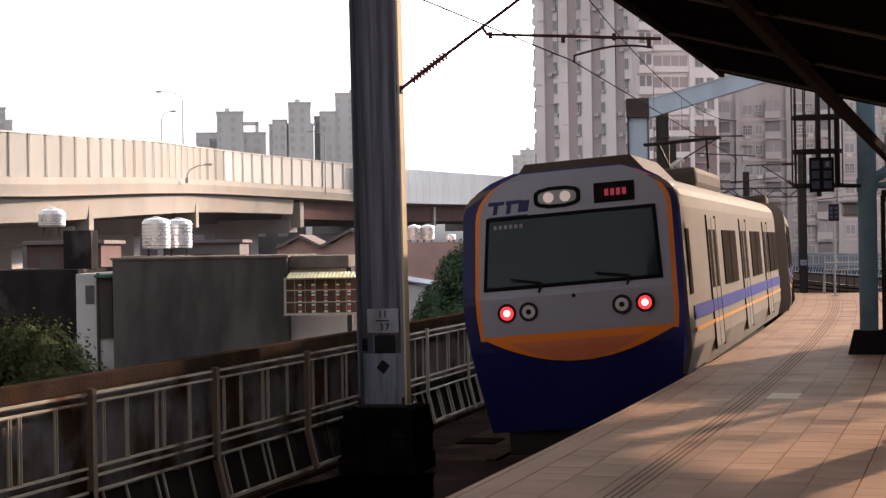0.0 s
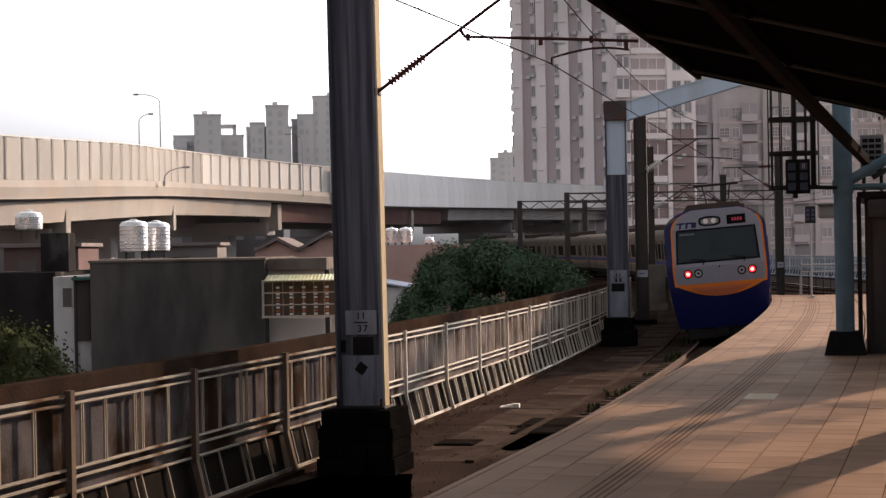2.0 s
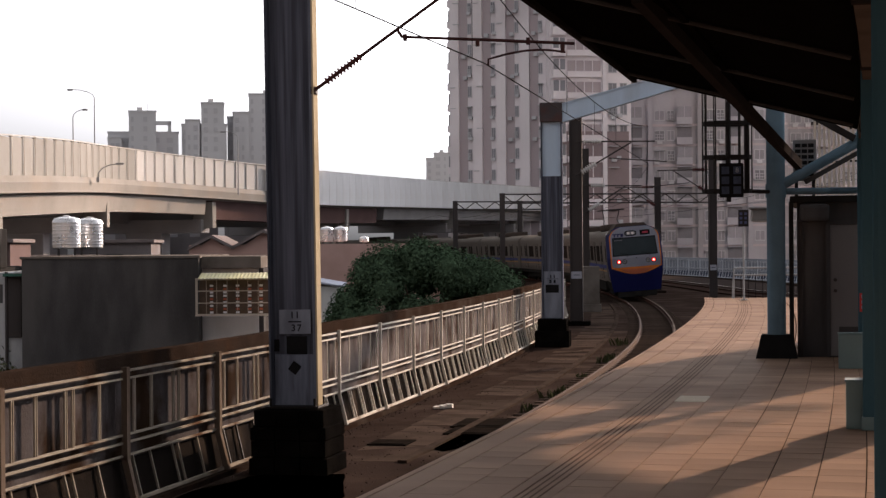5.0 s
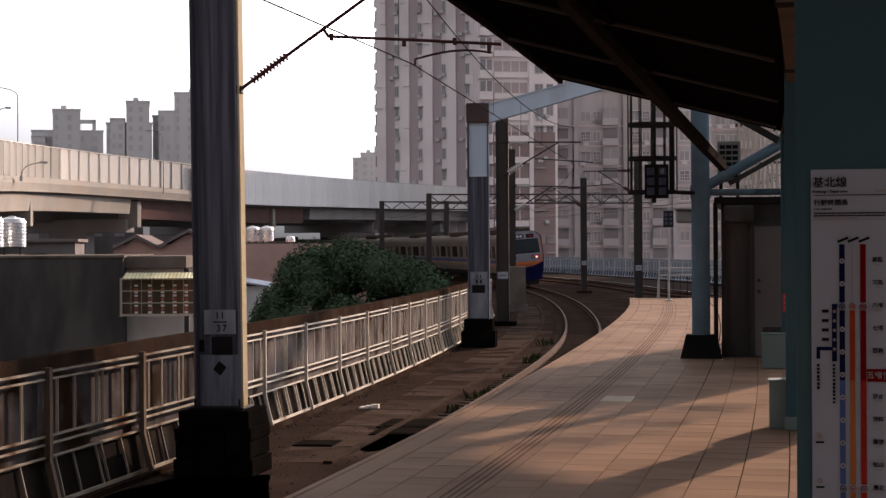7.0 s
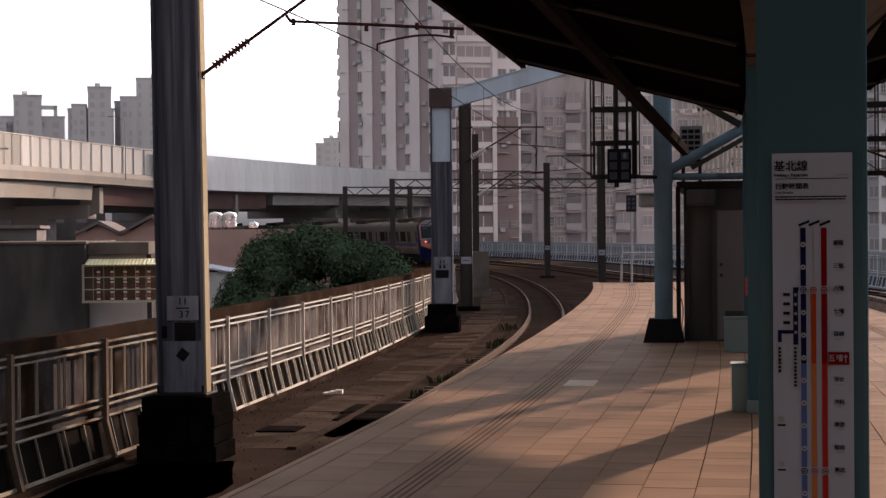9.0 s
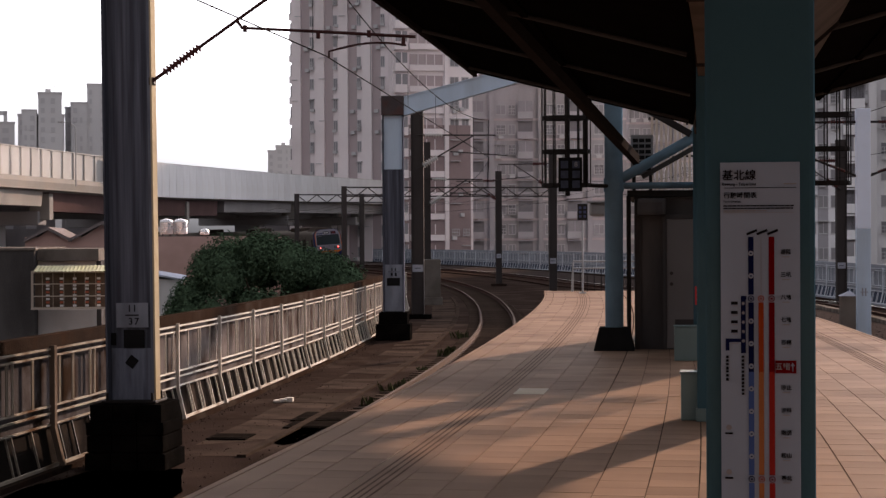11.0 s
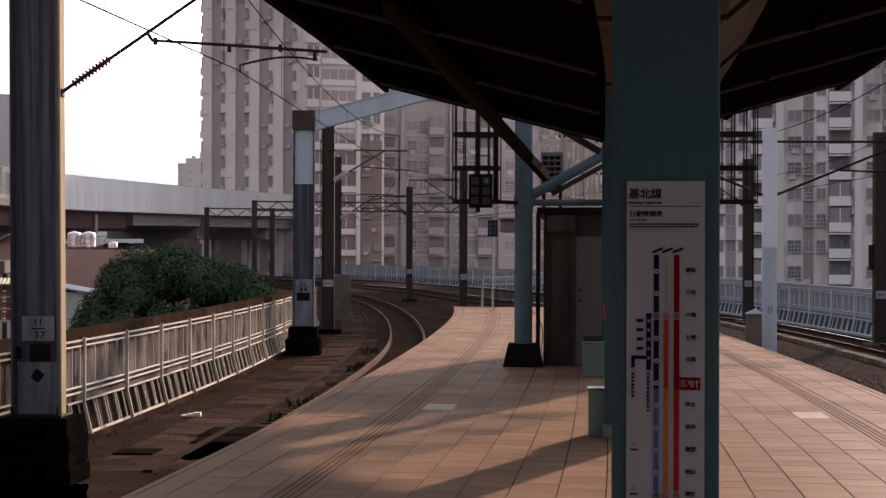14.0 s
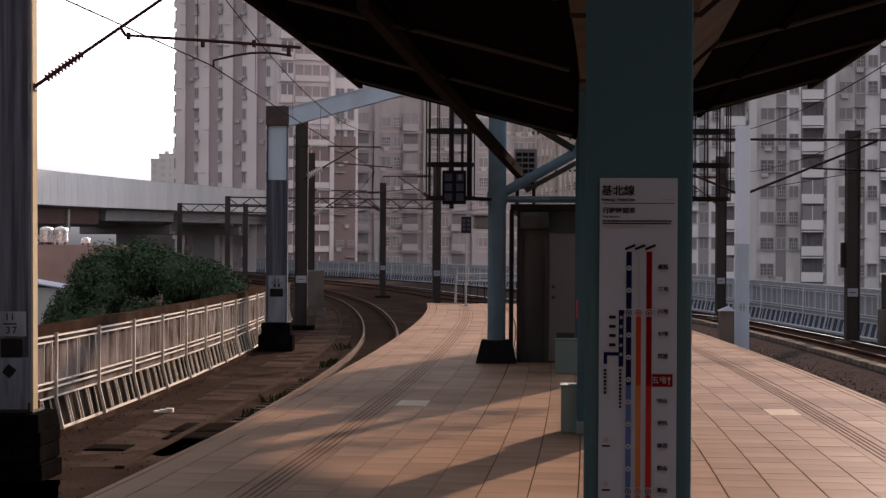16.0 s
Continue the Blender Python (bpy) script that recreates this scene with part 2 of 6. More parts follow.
M["cell_blue"] = mat("dim_cell_blue", (0.05, 0.06, 0.11), 0.6, 0, 0.1, 3, 40, 0.0)
M["line_amber"] = mat("sign_amber", (0.31, 0.12, 0.045), 0.6, 0, 0.05, 3, 40, 0.0)
M["line_red"] = mat("sign_red", (0.13, 0.003, 0.006), 0.6, 0, 0.05, 3, 40, 0.0)
M["line_coral"] = mat("sign_coral", (0.25, 0.022, 0.018), 0.6, 0, 0.05, 3, 40, 0.0)
M["sign_grey"] = mat("sign_grey", (0.25, 0.25, 0.28), 0.5, 0, 0.05, 3, 40, 0.0)
M["barrier"] = mat("noise_barrier", (0.44, 0.435, 0.43), 0.6, 0, 0.10, 0.5, 10, 0.05, (0.38, 0.35, 0.32), 0.5, obj=0.07)
M["barrier_white"] = mat("white_noise_barrier", (0.66, 0.665, 0.68), 0.6, 0, 0.08, 0.5, 10, 0.05, (0.5, 0.46, 0.43), 0.4, obj=0.06)
# pink render darkened in colour for the shade under the expressway
M["pink_shade"] = mat("dull_pink_render", (0.11, 0.08, 0.078), 0.85, 0, 0.2, 0.7, 20, 0.15)
M["galv_light"] = mat("washed_galvanised_steel", (0.13, 0.145, 0.19), 0.6, 0, 0.4, 20, 140, 0.12, (0.07, 0.075, 0.095), 0.7, streak=0.1)
M["lamp_post"] = mat("lamp_post_paint", (0.35, 0.35, 0.36), 0.6, 0, 0.1, 2, 20, 0.0)
M["barrier_beige"] = mat("beige_noise_barrier", (0.29, 0.283, 0.272), 0.7, 0, 0.10, 0.6, 12, 0.05, (0.25, 0.23, 0.21), 0.5, obj=0.08)
M["barrier_grey"] = mat("louvred_barrier", (0.36, 0.33, 0.29), 0.6, 0, 0.1, 1, 10, 0.05)
M["viaduct"] = mat("viaduct_concrete", (0.27, 0.255, 0.24), 0.85, 0, 0.18, 0.3, 8, 0.1, (0.30, 0.25, 0.21), 0.6)
M["viaduct_steel"] = mat("red_brown_girder", (0.095, 0.062, 0.06), 0.7, 0, 0.2, 0.4, 8, 0.1)
# viaduct undersides and the dark render are paled in colour for haze
M["viaduct_haze"] = mat("viaduct_underside", (0.29, 0.28, 0.285), 0.9, 0, 0.2, 0.3, 8, 0.1)
M["house_dark"] = mat("dark_render", (0.15, 0.14, 0.145), 0.85, 0, 0.3, 0.6, 12, 0.1, (0.15, 0.13, 0.13), 0.6, streak=0.4)
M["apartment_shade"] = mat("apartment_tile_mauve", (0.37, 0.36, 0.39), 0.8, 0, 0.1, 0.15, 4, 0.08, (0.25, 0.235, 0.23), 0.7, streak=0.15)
M["pink"] = mat("pink_render", (0.44, 0.30, 0.27), 0.85, 0, 0.15, 0.7, 20, 0.15, (0.26, 0.16, 0.14), 0.5)
M["roof_tile"] = mat("grey_roof", (0.16, 0.14, 0.14), 0.8, 0, 0.2, 1, 20, 0.2)
M["steel_tank"] = mat("stainless_steel", (0.72, 0.72, 0.74), 0.3, 0.9, 0.1, 2, 20, 0.05)
M["white_wall"] = mat("white_render", (0.62, 0.62, 0.63), 0.8, 0, 0.12, 1, 20, 0.1, (0.3, 0.29, 0.28), 0.6, streak=0.3)
M["annexe"] = mat("patchy_annexe_render", (0.42, 0.425, 0.44), 0.85, 0, 0.25, 1.2, 20, 0.15, (0.07, 0.075, 0.08), 0.85, streak=0.5, stain_lo=0.45)
# sunlight on the awning is put into its bright yellowish colour
M["awning"] = mat("corrugated_awning", (0.75, 0.72, 0.46), 0.35, 0.2, 0.15, 3, 20, 0.1)
M["green_paint"] = mat("dark_green_paint", (0.05, 0.11, 0.09), 0.5, 0, 0.2, 2, 20, 0.1)
M["rust_red"] = mat("red_brown_bar", (0.33, 0.10, 0.06), 0.6, 0, 0.2, 4, 20, 0.1)
# tower, apartment, far block and window colours are paled to imitate haze
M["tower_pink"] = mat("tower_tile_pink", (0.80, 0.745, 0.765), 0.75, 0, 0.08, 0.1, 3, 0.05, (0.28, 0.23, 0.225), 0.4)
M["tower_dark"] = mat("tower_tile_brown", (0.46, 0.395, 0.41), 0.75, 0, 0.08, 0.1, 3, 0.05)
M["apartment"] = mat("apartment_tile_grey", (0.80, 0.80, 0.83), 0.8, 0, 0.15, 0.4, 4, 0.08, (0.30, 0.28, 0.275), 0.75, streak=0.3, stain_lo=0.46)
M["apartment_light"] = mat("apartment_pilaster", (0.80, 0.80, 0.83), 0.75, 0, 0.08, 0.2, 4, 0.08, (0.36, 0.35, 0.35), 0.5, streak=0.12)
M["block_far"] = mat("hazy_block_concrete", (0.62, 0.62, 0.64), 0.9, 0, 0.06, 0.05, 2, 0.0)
M["window"] = glass("window_glass", (0.05, 0.055, 0.065), 0.12)
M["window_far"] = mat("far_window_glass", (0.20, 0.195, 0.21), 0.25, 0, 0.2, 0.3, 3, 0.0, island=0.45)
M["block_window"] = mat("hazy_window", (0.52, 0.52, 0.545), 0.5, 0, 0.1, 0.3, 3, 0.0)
M["slab"] = mat("worn_path_slab", (0.044, 0.032, 0.026), 0.9, 0, 0.35, 1.5, 30, 0.3, (0.020, 0.0145, 0.012), 0.75, obj=0.22)
M["window_frame"] = mat("window_frame", (0.50, 0.50, 0.52), 0.5, 0.3, 0.1, 2, 20, 0.0)
M["leaf"] = mat("leaf", (0.058, 0.092, 0.056), 0.6, 0, 0.35, 0.8, 12, 0.0, island=0.45)
M["weed"] = mat("weed_leaf", (0.040, 0.045, 0.022), 0.7, 0, 0.35, 3, 12, 0.0, island=0.4)
M["bark"] = mat("bark", (0.09, 0.065, 0.05), 0.9, 0, 0.3, 5, 40, 0.5)
M["street"] = mat("street_ground", (0.10, 0.10, 0.095), 0.95, 0, 0.3, 0.05, 1.0, 0.1)
M["train_grey"] = mat("train_grey_paint", (0.33, 0.34, 0.42), 0.4, 0.0, 0.06, 1.5, 30, 0.02)
M["train_blue"] = mat("train_blue_paint", (0.010, 0.014, 0.10), 0.35, 0.0, 0.1, 1.5, 30, 0.02)
M["train_orange"] = mat("train_orange_paint", (0.80, 0.24, 0.03), 0.4, 0.0, 0.08, 2, 30, 0.02)
M["train_pink"] = mat("train_chin_paint", (0.62, 0.19, 0.09), 0.45, 0.0, 0.1, 2, 30, 0.02)
M["train_steel"] = mat("train_side_steel", (0.128, 0.113, 0.100), 0.6, 0.05, 0.08, 1.2, 30, 0.03)
M["train_roof"] = mat("train_roof", (0.06, 0.047, 0.04), 0.7, 0.1, 0.25, 1.5, 30, 0.1)
M["train_black"] = mat("train_underframe", (0.02, 0.019, 0.018), 0.8, 0.1, 0.3, 3, 30, 0.2)
M["band_blue"] = mat("waist_band_blue", (0.06, 0.065, 0.15), 0.7, 0, 0.1, 2, 30, 0.0)
M["band_orange"] = mat("waist_band_orange", (0.30, 0.17, 0.08), 0.7, 0, 0.1, 2, 30, 0.0)
M["tower_base"] = mat("tower_base_brown", (0.28, 0.22, 0.225), 0.8, 0, 0.12, 0.3, 4, 0.08)
M["opening"] = mat("dim_opening", (0.15, 0.147, 0.16), 0.7, 0, 0.3, 0.3, 3, 0.0, island=0.4)
M["side_glass"] = mat("side_window_glass", (0.022, 0.018, 0.016), 0.55, 0, 0.2, 1, 8, 0.0, spec=0.0)
M["train_glass"] = glass("windscreen_glass", (0.020, 0.034, 0.043), 0.06)
M["rubber"] = mat("rubber_seal", (0.012, 0.012, 0.013), 0.6, 0, 0.2, 4, 30, 0.05)
M["lamp_glass"] = mat("lamp_glass", (0.30, 0.31, 0.34), 0.2, 0.2, 0.1, 4, 30, 0.0)
M["tail_red"] = mat("tail_lamp", (0.5, 0.02, 0.02), 0.3, 0, 0.05, 4, 30, 0.0, emit=((1.0, 0.015, 0.02), 1.3))
M["tail_core"] = mat("tail_lamp_core", (0.8, 0.3, 0.2), 0.3, 0, 0.05, 4, 30, 0.0, emit=((1.0, 0.30, 0.20), 3.5))
M["led_red"] = mat("led_display", (0.04, 0.005, 0.008), 0.4, 0, 0.1, 4, 30, 0.0, emit=((1.0, 0.10, 0.18), 0.07))
M["display_dark"] = mat("display_glass", (0.02, 0.012, 0.014), 0.6, 0, 0.1, 4, 30, 0.0)
M["red_box"] = mat("red_enamel", (0.50, 0.03, 0.03), 0.35, 0, 0.1, 4, 30, 0.0)
M["lamp_cell"] = mat("unlit_lamp_cell", (0.05, 0.06, 0.09), 0.5, 0, 0.3, 20, 60, 0.0)
M["sand"] = mat("litter_paper", (0.65, 0.6, 0.55), 0.8, 0, 0.1, 8, 30, 0.1)


# ---- mesh helpers ----
def finish(ob, bm, material, smooth=False):
    me = bpy.data.meshes.new(ob)
    bm.normal_update()
    bm.to_mesh(me)
    bm.free()
    me.materials.append(M[material])
    if smooth:
        for p in me.polygons:
            p.use_smooth = True
    return me


def part(name, bm, material, parent=None, label="", smooth=False, m=None):
    ob = new(name, finish(name, bm, material, smooth))
    if parent is not None:
        ob.parent = parent
    if m is not None:
        ob.matrix_basis = m
    if label:
        tagged(ob, label)
    return ob


def thing(name, m, label, category, group="", kind=""):
    ob = new(name)
    ob.matrix_basis = m
    ob.empty_display_size = 0.2
    return tagged(ob, label, category, group, kind)


def box(bm, x0, x1, y0, y1, z0, z1, bev=0.0, m=None):
    r = bmesh.ops.create_cube(bm, size=1.0)
    vs = r["verts"]
    for v in vs:
        v.co = Vector(((x0 + x1) / 2 + v.co.x * (x1 - x0), (y0 + y1) / 2 + v.co.y * (y1 - y0), (z0 + z1) / 2 + v.co.z * (z1 - z0)))
    if bev:
        es = list({e for v in vs for e in v.link_edges})
        r2 = bmesh.ops.bevel(bm, geom=es, offset=bev, segments=2, affect="EDGES", profile=0.6)
        vs = list({v for f in r2["faces"] for v in f.verts} | {v for v in vs if v.is_valid})
    if m is not None:
        bmesh.ops.transform(bm, matrix=m, verts=[v for v in vs if v.is_valid])
    return vs


def bx(x0, x1, y0, y1, z0, z1, bev=0.0):
    bm = bmesh.new()
    box(bm, x0, x1, y0, y1, z0, z1, bev)
    return bm


def tube(bm, a, b, r, r2=None, n=10):
    a, b = Vector(a), Vector(b)
    d = b - a
    q = d.to_track_quat("Z", "Y").to_matrix().to_4x4()
    res = bmesh.ops.create_cone(bm, cap_ends=True, segments=n, radius1=r, radius2=r if r2 is None else r2, depth=d.length)
    bmesh.ops.transform(bm, matrix=Matrix.Translation((a + b) / 2) @ q, verts=res["verts"])


def tb(a, b, r, r2=None, n=10):
    bm = bmesh.new()
    tube(bm, a, b, r, r2, n)
    return bm


def sweep(profile, s0, s1, step, closed=True, bm=None, slide=None):
    """A cross-section of (l, z) points carried along the track."""
    bm = bm or bmesh.new()
    n = max(1, round((s1 - s0) / step))
    rings = []
    for i in range(n + 1):
        s = s0 + (s1 - s0) * i / n
        rings.append([bm.verts.new(at(s, l + (slide(s) if slide else 0.0), z)) for l, z in profile])
    k = len(profile)
    for a, b in zip(rings, rings[1:]):
        for j in range(k if closed else k - 1):
            bm.faces.new((a[j], a[(j + 1) % k], b[(j + 1) % k], b[j]))
    if closed:
        bm.faces.new(rings[0])
        bm.faces.new(list(reversed(rings[-1])))
    bmesh.ops.recalc_face_normals(bm, faces=bm.faces)
    return bm


def rect(l0, l1, z0, z1):
    return [(l0, z0), (l1, z0), (l1, z1), (l0, z1)]


def lathe(profile, n=20):
    bm = bmesh.new()
    rings = []
    for r, z in profile:
        rings.append([bm.verts.new((r * math.cos(2 * math.pi * i / n), r * math.sin(2 * math.pi * i / n), z)) for i in range(n)])
    for a, b in zip(rings, rings[1:]):
        for i in range(n):
            bm.faces.new((a[i], a[(i + 1) % n], b[(i + 1) % n], b[i]))
    bm.faces.new(list(reversed(rings[0])))
    bm.faces.new(rings[-1])
    return bm


def wire(name, pts, r, label, parent=None, material="wire"):
    cu = bpy.data.curves.new(name, "CURVE")
    cu.dimensions, cu.bevel_depth, cu.bevel_resolution = "3D", r, 1
    sp = cu.splines.new("POLY")
    sp.points.add(len(pts) - 1)
    for p, q in zip(sp.points, pts):
        p.co = (*q, 1)
    cu.materials.append(M[material])
    ob = new(name, cu)
    if parent is not None:
        ob.parent = parent
    else:
        tagged(ob, label, "wire")
    return ob


def words(text, size, material, parent, m, name="lettering", spacing=1.0):
    """Lettering in the built-in font, turned into a mesh."""
    cu = bpy.data.curves.new(name, "FONT")
    cu.body, cu.size, cu.align_x, cu.align_y, cu.extrude = text, size, "CENTER", "CENTER", 0.0015
    cu.space_character = spacing
    cu.offset = size * 0.012
    tmp = bpy.data.objects.new(name, cu)
    me = bpy.data.meshes.new_from_object(tmp)
    bpy.data.objects.remove(tmp)
    me.materials.clear()
    me.materials.append(M[material])
    ob = new(name, me)
    ob.parent, ob.matrix_basis = parent, m
    return ob



RAIL_Z = -1.1
BED_Z = -1.28


# ---- ground, track bed, tracks ----
def build_ground():
    bm = bmesh.new()
    bmesh.ops.create_grid(bm, x_segments=24, y_segments=24, size=3000)
    tagged(part("ground", bm, "street", m=pose(0, 0, -8)), "dark grey street level ground reaching the horizon", "ground", kind="structure")
    bm = sweep([(-5.6, BED_Z - 2.6), (16.2, BED_Z - 2.6), (16.2, BED_Z), (-5.6, BED_Z)], -60, 330, 2.5)
    tagged(part("track_bed", bm, "bed"), "brown dusty concrete deck under the tracks", "track bed", kind="structure")
    for s in range(-50, 330, 25):
        bm = bmesh.new()
        box(bm, -4.0, 14.0, -1.0, 1.0, -8.0, BED_Z - 2.5)
        tagged(part("deck_pier", bm, "concrete", m=place(s, 0, 0)), "grey concrete pier under the railway deck", "pier", kind="structure")


def build_track(name, centre, s0, s1, label, slide=None, head="rail_top"):
    th = thing(name, pose(0, 0, 0), label, "railway track", kind="structure")
    for g in (-0.565, 0.565):
        l = centre + g
        RAIL_Z = -1.1 + (g * .07 if centre < 0 else 0.0)
        part("rail", sweep([(l - .065, RAIL_Z - .15), (l + .065, RAIL_Z - .15), (l + .065, RAIL_Z - .13), (l + .012, RAIL_Z - .12), (l + .012, RAIL_Z - .045),
                            (l + .034, RAIL_Z - .035), (l + .034, RAIL_Z - .004), (l - .034, RAIL_Z - .004), (l - .034, RAIL_Z - .035), (l - .012, RAIL_Z - .045),
                            (l - .012, RAIL_Z - .12), (l - .065, RAIL_Z - .13)], s0, s1, 2.0, slide=slide), "rail", th, "rusty steel rail")
        part("rail_head", sweep(rect(l - .033, l + .033, RAIL_Z - .004, RAIL_Z), s0, s1, 2.0, slide=slide), head if g > 0 else "rail_top", th, "polished running surface")
    me = finish("sleeper", bx(-1.0, 1.0, -.11, .11, -.07, .022, .012), "sleeper")
    n = 0
    s = max(s0, 16.0)
    while n < 150 and s < s1:
        ob = new("sleeper", me)
        ob.parent, ob.matrix_basis = th, place(s, centre + (slide(s) if slide else 0.0), BED_Z)
        n += 1
        s += 0.62
    return th


def stones(name, l0, l1, s0, s1, count, size, material, label, seed, zlo=0.0):
    rng = random.Random(seed)
    verts, faces = [], []
    for _ in range(count):
        s, l = rng.uniform(s0, s1), rng.uniform(l0, l1)
        r = size * rng.uniform(0.5, 1.3)
        c = at(s, l, BED_Z + zlo + r * 0.25)
        k = len(verts)
        a0 = rng.uniform(0, 6)
        for i in range(5):
            a = a0 + i * 1.2566
            verts.append((c.x + r * math.cos(a) * rng.uniform(.7, 1.1), c.y + r * math.sin(a) * rng.uniform(.7, 1.1), c.z - r * .3))
        verts.append((c.x + rng.uniform(-.2, .2) * r, c.y, c.z + r * rng.uniform(.4, .8)))
        for i in range(5):
            faces.append((k + i, k + (i + 1) % 5, k + 5))
    me = bpy.data.meshes.new(name)
    me.from_pydata(verts, [], faces)
    me.materials.append(M[material])
    return tagged(new(name, me), label, "gravel", kind="stuff")


def tuft(s, l, z, r, n, seed, label="green weeds growing beside the rail"):
    rng = random.Random(seed)
    verts, faces = [], []
    for _ in range(n):
        a, b = rng.uniform(0, 6.28), rng.uniform(0, r)
        p = Vector((b * math.cos(a), b * math.sin(a) * 1.6, 0))
        h = rng.uniform(.4, 1.0) * r * 1.1
        d = Vector((rng.uniform(-.5, .5), rng.uniform(-.5, .5), 1)).normalized()
        w = Vector((math.cos(a * 3), math.sin(a * 3), 0)) * r * .09
        k = len(verts)
        verts += [p - w, p + w, p + d * h * .6 + w * 1.2, p + d * h, p + d * h * .6 - w * 1.2]
        faces += [(k, k + 1, k + 2, k + 4), (k + 4, k + 2, k + 3)]
    me = bpy.data.meshes.new("weeds")
    me.from_pydata([tuple(v) for v in verts], [], faces)
    me.materials.append(M["weed"])
    ob = new("weeds", me)
    ob.matrix_basis = place(s, l, z)
    return tagged(ob, label, "weeds", "weeds along the track", "stuff")


# ---- the platform ----
TW, TL = 0.335, 0.36
PL0, PL1, PS0, PS1 = 0.0, 6.77, -40.0, 45.0
STRIPS = (1.10, 5.79)


def narrow(s, l):
    """The island tapers towards its far end: the right part draws in."""
    return l if l < 2.4 else 2.4 + (l - 2.4) * max(.80, min(1.06, .97 - .0075 * (s - 8)))


def pplace(s, l, z=0.0):
    f = .97 - .0075 * (s - 8)
    if l < 2.4:
        return place(s, l, z)
    turn = math.degrees(.0075 * (l - 2.4)) if .80 < f < 1.06 else 0.0
    return place(s, narrow(s, l), z, turn) @ Matrix.Diagonal((max(.80, min(1.06, f)), 1, 1, 1))


def psweep(profile, s0, s1, step):
    bm = bmesh.new()
    n = max(1, round((s1 - s0) / step))
    rings = [[bm.verts.new(at(s, narrow(s, l), z)) for l, z in profile] for s in [s0 + (s1 - s0) * i / n for i in range(n + 1)]]
    k = len(profile)
    for a, b in zip(rings, rings[1:]):
        for j in range(k):
            bm.faces.new((a[j], a[(j + 1) % k], b[(j + 1) % k], b[j]))
    bm.faces.new(rings[0])
    bm.faces.new(list(reversed(rings[-1])))
    bmesh.ops.recalc_face_normals(bm, faces=bm.faces)
    return bm


def build_platform():
    th = thing("platform", pose(0, 0, 0), "island platform paved with pinkish beige tiles", "platform", kind="structure")
    part("platform_body", psweep([(PL0 + .12, BED_Z), (PL1 - .12, BED_Z), (PL1 - .12, -.3), (PL1, -.22), (PL1, -.007), (PL0, -.007), (PL0, -.22), (PL0 + .12, -.3)], PS0, PS1, 1.5),
         "grout", th, "dark concrete platform body")
    part("edge_tiles", psweep(rect(PL0 + .056, PL0 + .253, -.02, .0), PS0, PS1, 1.5), "tile_far", th, "edge course of tiles")
    part("edge_tiles", psweep(rect(PL1 - .135, PL1 - .046, -.02, .0), PS0, PS1, 1.5), "tile_far", th, "edge course of tiles")
    for a, b, mt in ((PL0 - .005, PL0 + .05, "tile_far"), (PL1 - .04, PL1 + .03, "tile_far")):
        part("edge_stone", psweep([(a, -.09), (b, -.09), (b, .004), (a, .004)], PS0, PS1, 1.5), mt, th, "worn concrete edge stone")
    return th


def tile_mesh():
    bm = bmesh.new()
    w, l = TW / 2 - .0032, TL / 2 - .0010
    vs = [bm.verts.new(v) for v in ((-w, -l, -.02), (w, -l, -.02), (w, l, -.02), (-w, l, -.02), (-w + .002, -l + .0012, 0), (w - .002, -l + .0012, 0), (w - .002, l - .0012, 0), (-w + .002, l - .0012, 0))]
    for f in ((4, 5, 6, 7), (0, 1, 5, 4), (1, 2, 6, 5), (2, 3, 7, 6), (3, 0, 4, 7)):
        bm.faces.new([vs[i] for i in f])
    return finish("tile", bm, "tile")


